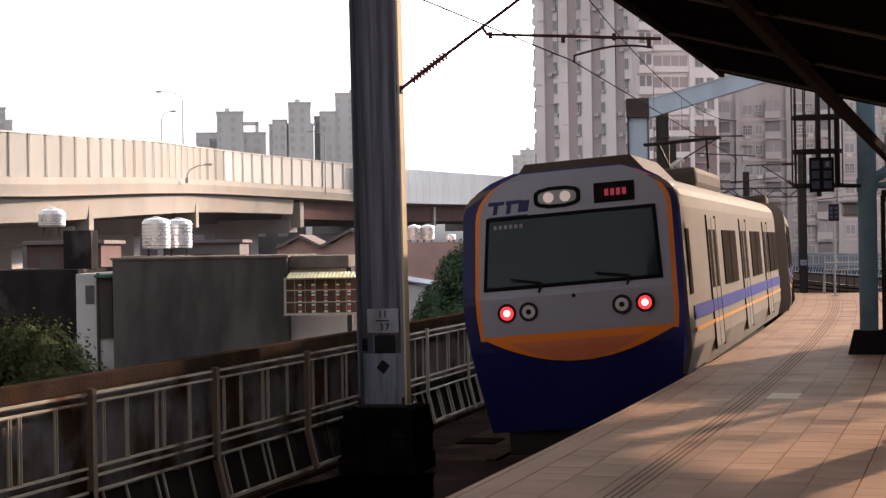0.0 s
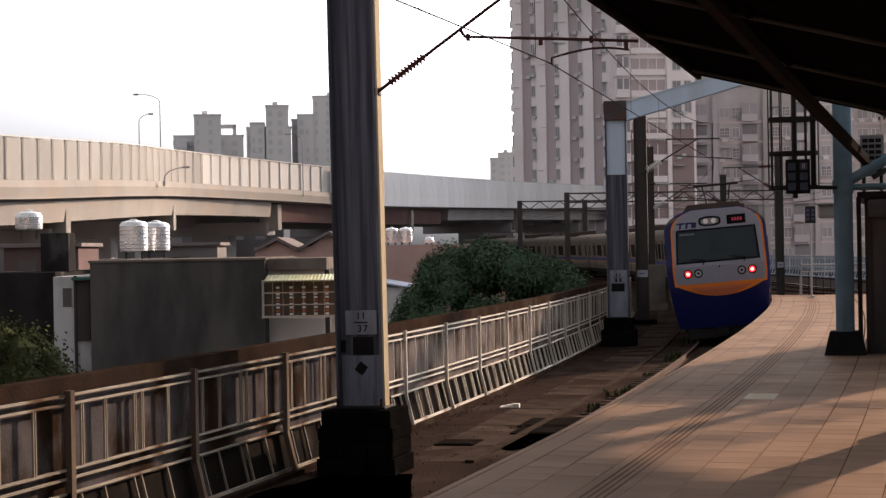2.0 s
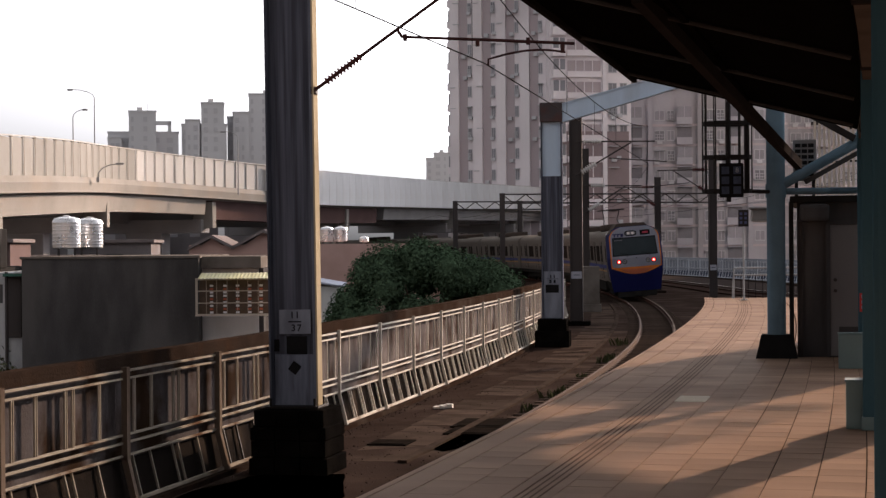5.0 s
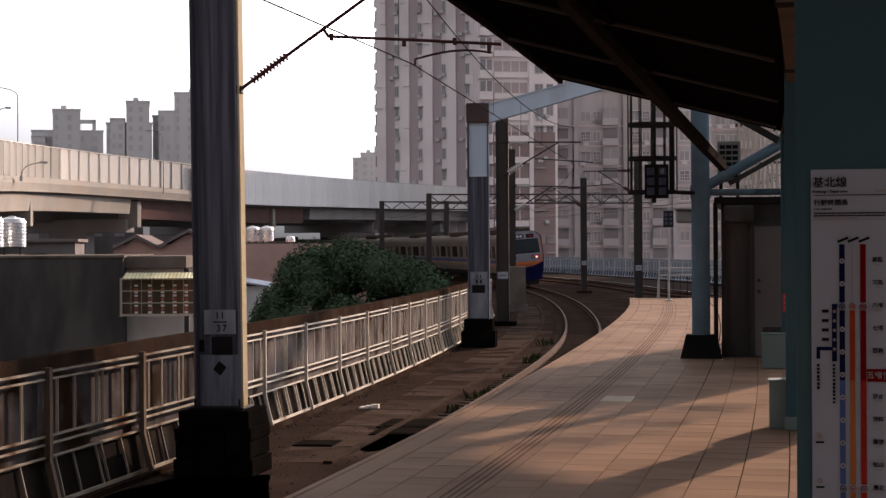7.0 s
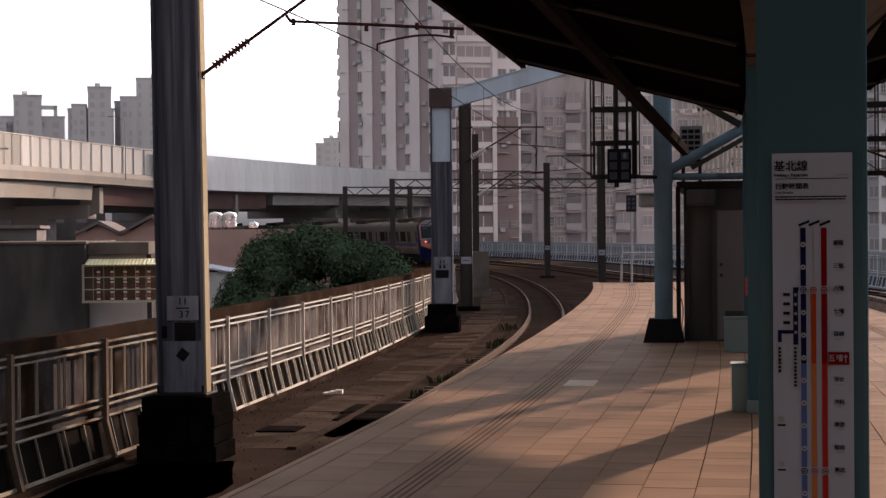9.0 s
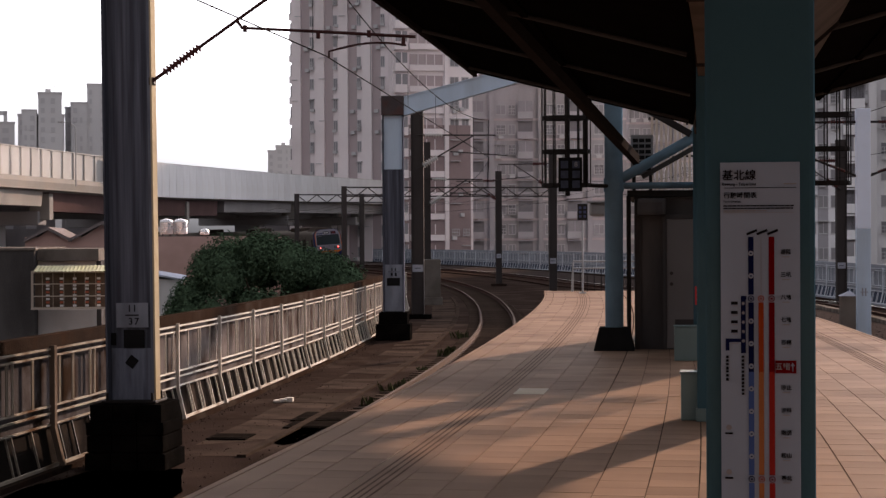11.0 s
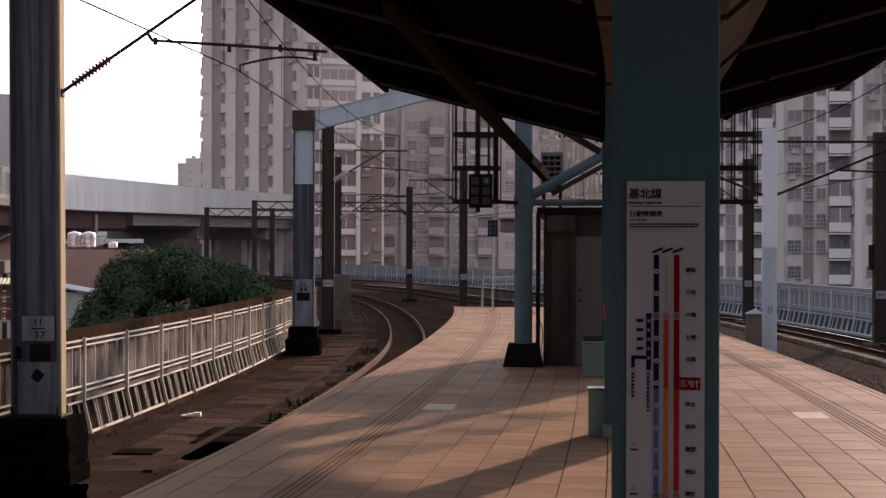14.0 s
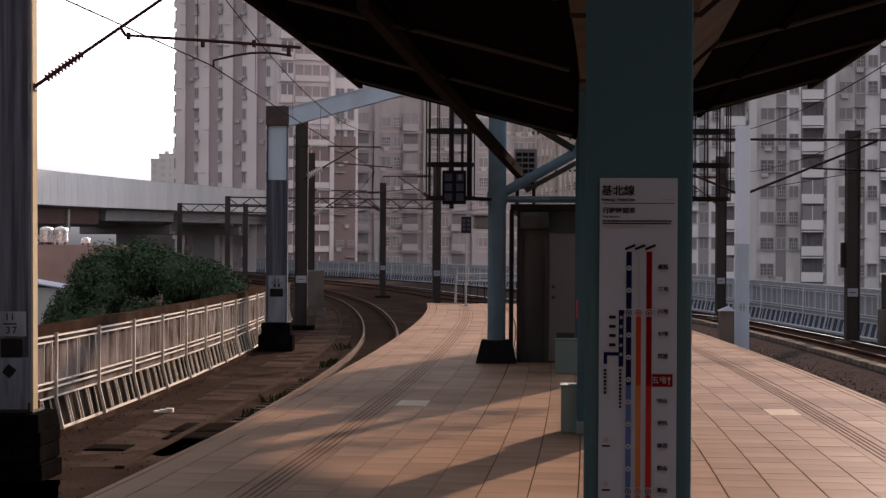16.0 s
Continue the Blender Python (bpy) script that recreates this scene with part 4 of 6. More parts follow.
    for u, n in ((.026, 7), (.086, 11)):
        for k in range(n):
            bar(u - .006, u + .004, .758 + k * .0145, .758 + k * .0145 + rng.uniform(.008, .0125), "ink")
            bar(u + .006, u + .008, .758 + k * .0145, .768 + k * .0145, "sign_grey")
    bar(.1555, .1575, .292, v, "sign_grey", "thin_line")
    for vv in (1.04, 1.215):
        dot(.030, vv, .011, "sign_grey", .0, "icon")
        bar(.015, .046, vv + .020, vv + .027, "ink")
    bar(.211, .291, .776, .826, "line_red", "station_box", .001)
    text("五堵", .238, .801, .030, "sign_grey", .0045)
    bm = bmesh.new()
    pts = [(.277, .784), (.286, .797), (.2795, .797), (.2795, .818), (.2745, .818), (.2745, .797), (.268, .797)]
    f = bm.faces.new([bm.verts.new((u - w / 2, -.0185, -q)) for u, q in pts])
    bmesh.ops.solidify(bm, geom=[f], thickness=.002)
    part("arrow", bm, "sign_white", th, "white arrow")


def blue_column(s, l, label):
    th = thing("pipe_column", place(s, l, 0), label, "column", "pipe columns")
    bm = bmesh.new()
    a, b = .30, .22
    lo = [bm.verts.new((x * a, y * a, 0)) for x, y in ((-1, -1), (1, -1), (1, 1), (-1, 1))]
    hi = [bm.verts.new((x * b, y * b, .34)) for x, y in ((-1, -1), (1, -1), (1, 1), (-1, 1))]
    bm.faces.new(hi)
    bm.faces.new(list(reversed(lo)))
    for i in range(4):
        bm.faces.new((lo[i], lo[(i + 1) % 4], hi[(i + 1) % 4], hi[i]))
    part("plinth", bm, "black_paint", th, "black tapered plinth")
    part("shaft", tb((0, 0, .30), (0, 0, 3.85), .135, n=24), "pipe_blue", th, "pale blue steel pipe", smooth=False)
    sd = 1 if l < CM else -1
    bm = bmesh.new()
    tube(bm, (0, 0, 2.45), (sd * 1.7, 0, 2.45), .048, n=14)
    part("tie_pipe", bm, "pipe_blue", th)
    part("brace_pipe", tb((sd * .1, 0, 2.55), (sd * 1.35, 0, 3.25), .075, n=14), "pipe_blue", th)
    bm = bmesh.new()
    vs = box(bm, -.035, .035, -.04, .04, 0, .95)
    bmesh.ops.transform(bm, matrix=pose(sd * .42, .12, 2.58, 0, sd * 61, 0), verts=vs)
    part("brace_beam", bm, "strut_paint", th, "dark steel beam under the brace")
    part("joint_bolt", tb((sd * .02, -.16, 2.46), (sd * .02, -.10, 2.46), .075, n=16), "pipe_blue", th)
    part("collar", tb((0, 0, 2.36), (0, 0, 2.56), .15, n=24), "pipe_blue", th)
    return th


def cage(s, l, board):
    th = thing("signal_cage", place(s, l, 0), "dark steel hoop cage hanging beside the pipe column", "signal cage", "signal cages")
    r = .36
    for z in (3.43, 2.93, 2.43):
        bm = bmesh.new()
        n = 24
        for i in range(n):
            a, b = 2 * math.pi * i / n, 2 * math.pi * (i + 1) / n
            p = [(r * math.cos(a), r * .7 * math.sin(a)), (r * math.cos(b), r * .7 * math.sin(b))]
            v = [bm.verts.new((x, y, z + dz)) for dz in (0, .06) for x, y in p]
            bm.faces.new((v[0], v[1], v[3], v[2]))
        bmesh.ops.remove_doubles(bm, verts=bm.verts, dist=.001)
        bmesh.ops.solidify(bm, geom=list(bm.faces), thickness=.012)
        part("hoop", bm, "steel_dark", th)
    for i in range(12):
        a = 2 * math.pi * i / 12
        part("cage_bar", tb((r * math.cos(a), r * .7 * math.sin(a), 2.43), (r * math.cos(a), r * .7 * math.sin(a), 3.95), .011, n=6), "steel_dark", th)
    if board:
        part("ladder_post", tb((.02, 0, 2.3), (.02, 0, 4.0), .035, n=8), "steel_dark", th)
        part("ladder_post", tb((.28, -.1, 2.45), (.28, -.1, 4.0), .03, n=8), "steel_dark", th)
    part("arm", tb((.02, 0, 2.47), (.72 if l < CM else -.72, 0, 2.44), .03, n=8), "steel_dark", th)
    if board:
        b = part("indicator_board", bx(-.10, .25, -.34, -.28, 2.36, 2.86, .008), "black_paint", th, "black indicator board")
        for i in range(2):
            for j in range(3):
                x, z = -.01 + i * .17, 2.755 - j * .145
                part("lamp_cell", bx(x - .055, x + .055, -.344, -.338, z - .055, z + .055), "lamp_cell", th)
        words("8", .10, "sign_grey", th, pose(.16, -.348, 2.755, 90, 0, 0), "numeral")
    return th


def office():
    th = thing("platform_office", place(14.9, 0, 0), "small grey platform office with a closed door", "office", kind="structure")
    part("office_wall", bx(2.38, 4.5, .35, 4.5, 0, 2.28), "office_wall", th)
    part("roof_slab", bx(2.28, 4.6, .22, 4.6, 2.28, 2.38, .01), "steel_dark", th)
    d = part("door", bx(2.86, 3.62, .315, .35, .02, 1.95, .004), "office_door", th, "closed pale grey steel door")
    part("door_frame", bx(2.80, 2.86, .30, .36, 0, 2.0, .004), "office_wall", th)
    part("door_lintel", bx(2.80, 3.68, .30, .36, 1.955, 2.02, .004), "office_wall", th)
    for z in (.98, 1.14):
        bm = bmesh.new()
        tube(bm, (2.93, .315, z), (2.93, .26, z), .026, n=14)
        part("door_knob", bm, "steel_mid", d)
    part("door_grille", bx(2.98, 3.5, .309, .316, .15, .45), "office_wall", d)
    part("shutter_box", bx(2.42, 2.86, .08, .36, 2.0, 2.26, .06), "office_wall", th, "dim grey shutter box above the wall")
    part("corner_pipe", tb((2.30, .22, 0), (2.30, .22, 2.3), .035, n=10), "steel_dark", th)
    part("cable_duct", bx(2.40, 2.46, .30, .35, 0, 2.0), "steel_mid", th)


def ac_unit():
    th = thing("air_conditioner_unit", place(15.5, 2.50, 2.60), "dark outdoor air conditioner unit on the office roof", "air conditioner")
    part("case", bx(-.17, .17, -.2, .15, .02, .62, .02), "office_door", th)
    for j in range(6):
        for i in range(3):
            part("grille_slot", bx(-.14 + i * .095, -.06 + i * .095, -.207, -.199, .08 + j * .085, .135 + j * .085, .002), "black_paint", th)
    part("foot", bx(-.15, -.10, -.2, .15, -.22, .02), "steel_dark", th)
    part("foot", bx(.10, .15, -.2, .15, -.22, .02), "steel_dark", th)


def louvre():
    th = thing("louvre_screen", place(17.5, 2.62, 2.38), "sunlit pale slatted screen above the office", "screen")
    for i in range(12):
        part("slat", bx(i * .075, i * .075 + .04, -.03, .03, 0, 1.25, .004), "cream", th)
    part("frame", bx(-.04, .85, .03, .06, .0, .05), "steel_mid", th)
    part("frame", bx(-.04, .92, .03, .06, 1.2, 1.25), "steel_mid", th)


def small_platform_things():
    th = thing("utility_box", place(5.0, 3.26, 0), "teal painted steel box at the foot of a column", "utility box", "utility boxes")
    part("body", bx(-.17, .18, -.14, .14, .0, .43, .012), "teal_light", th)
    part("lid", bx(-.18, .19, -.15, .15, .43, .445, .004), "teal_light", th)
    part("hinge", bx(.12, .16, -.155, -.14, .35, .41, .004), "steel_mid", th)
    th = thing("utility_box", place(12.9, 3.12, 0), "teal painted steel box beside the office door", "utility box", "utility boxes")
    part("body", bx(-.16, .16, -.14, .14, .0, .46, .012), "teal_light", th)
    part("lid", bx(-.17, .17, -.15, .15, .46, .475, .004), "teal_light", th)
    th = thing("fire_extinguisher", place(13.3, 3.40, 0.0), "red fire extinguisher on the teal column", "fire extinguisher")
    part("cylinder", lathe([(.02, 0), (.075, .01), (.08, .04), (.08, .38), (.06, .44), (.025, .47), (.025, .5)], 16), "red_box", th, smooth=True)
    part("hose", tb((.05, -.05, .46), (.09, -.04, .12), .012, n=6), "rubber", th)
    part("handle", bx(-.02, .10, -.02, .02, .49, .53, .005), "rubber", th)
    th = thing("extinguisher_sign", place(13.868, 3.30, 0.72), "small red sign with white lettering on a column", "sign")
    part("plate", bx(-.045, .045, -.006, 0, 0, .26), "red_box", th)
    for i in range(3):
        part("bar", bx(-.02, .02, -.009, -.006, .04 + i * .075, .085 + i * .075), "sign_white", th)
    # railing at the platform's end
    th = thing("end_railing", place(44.2, 0, 0), "galvanised steel railing across the platform end", "railing")
    for z in (.72, .94):
        part("rail", tb((.9, 0, z), (5.6, 0, z), .028, n=8), "roof_metal", th)
    for i in range(22):
        part("baluster", tb((.9 + i * .22, 0, 0), (.9 + i * .22, 0, .72), .012 if i % 5 else .026, n=6), "steel_dark" if i % 5 else "roof_metal", th)
    part("bend", tb((.9, 0, .94), (.86, 0, .0), .026, n=8), "roof_metal", th)
    th = thing("stop_marker", place(42.3, 1.15, 0), "small dark marker board on a thin pole", "marker sign")
    part("pole", tb((0, 0, 0), (0, 0, 2.2), .03, n=8), "roof_metal", th)
    part("board", bx(-.15, .15, -.03, 0, 2.2, 2.7, .006), "steel_dark", th)
    part("board_edge", bx(-.165, .165, -.02, .01, 2.185, 2.715), "sign_grey", th)
    for x in (-.07, .07):
        for z in (2.32, 2.45, 2.58):
            part("cell", bx(x - .04, x + .04, -.034, -.03, z - .04, z + .04), "cell_blue", th)
    part("foot", bx(-.1, .1, -.1, .1, 0, .03, .005), "roof_metal", th)
    th = thing("security_camera_housing", place(16.6, 1.78, 2.02), "grey metal housing on the pipe column", "housing")
    part("body", bx(-.12, .22, -.3, .3, 0, .20, .04), "roof_metal", th)
    part("hood", bx(-.15, .24, -.36, .3, .20, .23, .005), "roof_metal", th)
    part("arm", tb((.2, -.2, .10), (.3, -1.45, .22), .025, n=6), "steel_mid", th)
    # canopy strut
    a, b = at(14.7, 2.42, 2.82), at(2.8, 1.50, 3.70)
    th = thing("canopy_strut", pose(0, 0, 0), "long dark steel strut under the canopy", "strut")
    bm = bmesh.new()
    d = b - a
    vs = box(bm, -.05, .05, -.065, .065, 0, d.length)
    bmesh.ops.transform(bm, matrix=Matrix.Translation(a) @ d.to_track_quat("Z", "Y").to_matrix().to_4x4(), verts=vs)
    part("beam", bm, "canopy_beam", th)
    a, b = at(15.0, 2.50, 3.62), at(15.0, 3.22, 3.20)
    th = thing("canopy_strut", pose(0, 0, 0), "short dark steel strut at the canopy end", "strut")
    bm = bmesh.new()
    d = b - a
    vs = box(bm, -.045, .045, -.05, .05, 0, d.length)
    bmesh.ops.transform(bm, matrix=Matrix.Translation(a) @ d.to_track_quat("Z", "Y").to_matrix().to_4x4(), verts=vs)
    part("beam", bm, "steel_dark", th)


def right_side():
    th = thing("kerb_wall", pose(0, 0, 0), "low grey concrete kerb along the ballast", "kerb", kind="structure")
    part("kerb", sweep(rect(10.92, 11.2, BED_Z, -.96), -10, 200, 2), "slab", th)
    blk = finish("kerb_block", bx(-.14, .16, -.29, .29, -.3, 0, .015), "kerb_stone")
    rng = random.Random(31)
    for i in range(90):
        ob = new("kerb_block", blk)
        ob.parent, ob.matrix_basis = th, place(22 + i * .6, 10.9 + rng.uniform(-.012, .012), -.93 + rng.uniform(-.012, .012)) @ pose(0, 0, 0, 0, rng.uniform(-1, 1), rng.uniform(-1.2, 1.2))
    part("ballast_bed", sweep([(6.6, BED_Z), (10.9, BED_Z), (10.9, -1.05), (8.0, -1.1), (6.6, -1.2)], -10, 200, 2), "ballast_grey", th)
    part("far_ballast_bed", sweep([(11.2, BED_Z), (15.0, BED_Z), (14.6, -1.2), (11.2, -1.2)], -10, 200, 2, slide=drift), "ballast", th)
    th = thing("blue_line_post", place(29.6, 7.62, 0), "pale blue steel line post beside the platform", "catenary post", "line posts")
    part("column_upper", bx(-.16, .16, -.13, .13, 1.85, 4.58, .02), "sky_blue_light", th, "whitish blue upper half")
    part("column_lower", bx(-.158, .158, -.128, .128, BED_Z, 1.85, .02), "sky_blue_steel", th, "weathered blue lower half")
    part("number_bar", bx(-.09, .09, -.134, -.129, .40, .42), "sign_grey", th)
    part("number_bar", bx(-.05, -.02, -.134, -.129, .32, .50), "sign_grey", th)
    part("number_bar", bx(.02, .05, -.134, -.129, .32, .50), "sign_grey", th)
    part("footing", bx(-.3, .3, -.3, .3, BED_Z, -1.0, .03), "concrete", th)
    for sd in (1, -1):
        bm = bmesh.new()
        tube(bm, (sd * .15, 0, 4.28), (sd * 4.0, 0, 4.28), .028, n=8)
        tube(bm, (sd * .15, 0, 3.05), (sd * 3.1, 0, 4.26), .028, n=8)
        tube(bm, (sd * 1.6, 0, 3.62), (sd * 5.0, 0, 3.5), .022, n=8)
        part("bracket_tube", bm, "steel_dark", th)
        bm = bmesh.new()
        insulator(bm, (sd * .35, 0, 4.28), (sd * .80, 0, 4.28), .038, 7)
        part("insulator", bm, "ceramic", th, "ribbed brown insulator")
        bm = bmesh.new()
        insulator(bm, (sd * .33, 0, 3.13), (sd * .75, 0, 3.30), .038, 7)
        part("insulator", bm, "ceramic", th, "ribbed brown insulators")
    th = thing("concrete_stub", place(28.4, 7.10, 0), "pale short concrete post at the platform edge", "bollard")
    part("post", bx(-.16, .16, -.2, .2, BED_Z, .36, .02), "concrete", th)
    bm = bmesh.new()
    v = [bm.verts.new(p) for p in ((-.18, -.22, .36), (.18, -.22, .36), (.18, .22, .36), (-.18, .22, .36), (.05, 0, .48))]
    for f in ((0, 1, 4), (1, 2, 4), (2, 3, 4), (3, 0, 4), (3, 2, 1, 0)):
        bm.faces.new([v[i] for i in f])
    part("cap", bm, "white_paint", th)
    p = plain_post(45.0, 13.75, 5.58, .20, "steel_mid", "brown-grey steel line post behind the far track", base="concrete", plate=.28)
    part("switch_box", bx(-.36, -.2, -.1, .1, 1.2, 2.0, .01), "steel_dark", p)
    p = plain_post(64.5, 13.5, 5.8, .20, "steel_mid", "brown-grey steel line post behind the far track", base="concrete", plate=.30)
    far_arm(p, 4.9, 2.4, -1)
    th = thing("trackside_cabinet", place(44.0, 14.5, 0), "grey steel cabinet on a concrete base", "cabinet")
    part("base", bx(-.1, .9, -.4, .4, BED_Z, -.1, .02), "concrete", th)
    part("case", bx(0, .8, -.35, .35, -.1, 1.0, .02), "steel_mid", th)


def left_side():
    near_post()
    cantilever()
    portal()
    p = plain_post(54.3, -4.28, 6.5, .22, "steel_mid", "dark steel line post beyond the portal", base="concrete_black", plate=.45)
    far_arm(p, 5.5, 2.9)
    p = plain_post(70.4, -4.2, 6.1, .20, "steel_mid", "dark steel line post beyond the portal", plate=0)
    far_arm(p, 4.4, 2.6)
    th = thing("trackside_cabinet", place(68.3, -3.95, 0), "weathered grey trackside cabinet", "cabinet")
    part("case", bx(-.38, .38, -.4, .4, -.95, .74, .03), "concrete", th)
    part("door", bx(-.30, .30, -.415, -.40, -.8, .6, .005), "concrete", th)
    part("base", bx(-.46, .46, -.48, .48, BED_Z, -.95, .02), "concrete", th)
    for s, l, h in ((73.3, 1.85, 5.8), (98.2, 1.35, 5.8)):
        p = plain_post(s, l, h, .17, "steel_mid", "dark steel line post with a pale band between the tracks", base="bed", plate=.45)
        far_arm(p, 5.2, 2.6, -1)
    for s in (140.0, 165.0):
        th = thing("lattice_gantry", place(s, -4.5, 0), "dark steel lattice gantry over the tracks", "gantry", "gantries")
        span = 18 if s < 150 else 10
        for x in (0.0, 6.5, span):
            part("leg", bx(x - .2, x + .2, -.2, .2, BED_Z, 6.1), "steel_mid", th)
        for z in (5.2, 5.95):
            part("chord", bx(0, span, -.08, .08, z, z + .12), "steel_mid", th)
        bm = bmesh.new()
        for i in range(span):
            tube(bm, (i, 0, 5.25 if i % 2 else 6.0), (i + 1, 0, 6.0 if i % 2 else 5.25), .045, n=5)
        part("lattice", bm, "steel_mid", th)


# ---- the train ----
CAR, PITCH = 19.4, 20.2


def prof_ring(y, hw=1.43, z0=.95, z1=3.62, r=.38):
    pts = [(-hw + .10, z0), (hw - .10, z0), (hw, z0 + .35), (hw, z1 - r - .1)]
    for i in range(1, 6):
        a = i / 6 * math.pi / 2
        pts.append((hw - r * (1 - math.cos(a)) - .04 * i / 6, z1 - r + r * math.sin(a) - .04))
    pts.append((.5, z1 + .05))
    mirror = [(-x, z) for x, z in reversed(pts[2:])]
    return [(x, y, z) for x, z in pts[:2] + pts[2:] + mirror]


def loft(rings):
    bm = bmesh.new()
    rs = [[bm.verts.new(p) for p in r] for r in rings]
    n = len(rs[0])
    for a, b in zip(rs, rs[1:]):
        for i in range(n):
            bm.faces.new((a[i], a[(i + 1) % n], b[(i + 1) % n], b[i]))
    bm.faces.new(rs[0])
    bm.faces.new(list(reversed(rs[-1])))
    bmesh.ops.recalc_face_normals(bm, faces=bm.faces)
    return bm


def side_fittings(th, cab):
    h = CAR / 2
    doors = (-5.6, 0.2, 6.0) if cab else (-6.2, 0.0, 6.2)
    for sd in (1, -1):
        x0, x1 = (1.425, 1.445) if sd > 0 else (-1.445, -1.425)
        for y in doors:
            d = part("door", bx(x0, x1, y - .65, y + .65, 1.15, 3.02, .004), "train_steel", th, "double sliding door")
            part("door_gap", bx(x0 - .003 if sd < 0 else x0, x1 if sd < 0 else x1 + .003, y - .012, y + .012, 1.15, 3.02), "rubber", d)
            for e in (-.66, .66):
                part("door_edge", bx(x0 - .004 if sd < 0 else x0, x1 if sd < 0 else x1 + .004, y + e - .03, y + e + .03, 1.12, 3.06), "rubber", d)
            for e in (-.33, .33):
                part("door_window", bx(x0 - .005 if sd < 0 else x0, x1 if sd < 0 else x1 + .005, y + e - .2, y + e + .2, 2.0, 2.85, .002), "side_glass", d)
        for y in ((-8.9, -2.7, 3.1, 8.2) if cab else (-8.9, -3.1, 3.1, 8.9)):
            wd = .32 if abs(y) > 8.5 else 1.25
            for e in ((0,) if wd < .5 else (-.64, .64)):
                part("side_window", bx(x0 - .005 if sd < 0 else x0, x1 if sd < 0 else x1 + .005, y + e - (wd / 2 if wd < .5 else .58), y + e + (wd / 2 if wd < .5 else .58), 2.0, 2.85, .002), "side_glass", th)
        part("blue_band", bx(x0 - .002 if sd < 0 else x0, x1 if sd < 0 else x1 + .002, -h + .9, h, 1.66, 1.84), "band_blue", th, "blue waist band")
        part("orange_band", bx(x0 - .002 if sd < 0 else x0, x1 if sd < 0 else x1 + .002, -h + .9, h, 1.50, 1.55), "band_orange", th, "orange stripe")
    for y in (-6.6, 6.6):
        part("bogie", bx(-1.1, 1.1, y - 1.7, y + 1.7, .25, .85, .08), "train_black", th)
        for dy in (-1.05, 1.05):
            bm = bmesh.new()
            for sx in (-.565, .565):
                tube(bm, (sx - .065, y + dy, .43), (sx + .065, y + dy, .43), .43, n=20)
            tube(bm, (-.6, y + dy, .43), (.6, y + dy, .43), .08, n=8)
            part("wheelset", bm, "train_black", th)
    part("underframe_box", bx(-1.25, 1.25, -4.2, 4.2, .38, .95, .05), "train_black", th)
    part("roof_unit", bx(-.95, .95, -2.2, 2.2, 3.62, 3.98, .10), "train_roof", th, "brown-grey roof unit")


def face_y(u, z):
    y = -CAR / 2 - .14 * (1 - (u / 1.43) ** 2)
    if z > 2.15:
        y += .30 * (z - 2.15)
    elif z < 1.5:
        y += .16 * (1.5 - z)
    return y


def skin(th, name, material, z0, z1, half, off, label="", rows=10, cols=12, shift=0.0):
    """A sheet on the cab front between the heights, half wide as given by half(z) (a pair or a number)."""
    bm = bmesh.new()
    grid = []
    for i in range(rows + 1):
        z = z0 + (z1 - z0) * i / rows
        q = half(z)
        a, b = q if isinstance(q, tuple) else (-q + shift, q + shift)
        grid.append([bm.verts.new((a + (b - a) * j / cols, face_y(a + (b - a) * j / cols, z) - off, z)) for j in range(cols + 1)])
    fs = []
    for r0, r1 in zip(grid, grid[1:]):
        for j in range(cols):
            fs.append(bm.faces.new((r0[j], r0[j + 1], r1[j + 1], r1[j])))
    bmesh.ops.solidify(bm, geom=fs, thickness=-.004)
    bmesh.ops.recalc_face_normals(bm, faces=bm.faces)
    return part(name, bm, material, th, label)


def outline(z):
    w = 1.43
    if z < 1.9:
        w -= .22 * ((1.9 - z) / 1.5) ** 1.2
    if z > 3.1:
        w = 1.41 * math.sqrt(max(0.0, 1 - ((z - 3.1) / .74) ** 2.6))
    elif z > 2.2:
        w -= .02 * (z - 2.2)
    return w


def disc(th, u, z, r, material, name, label="", off=.02, n=20, parent=None):
    y = face_y(u, z)
    return part(name, tb((u, y - off - .012, z), (u, y + .06, z), r, n=n), material, parent or th, label)


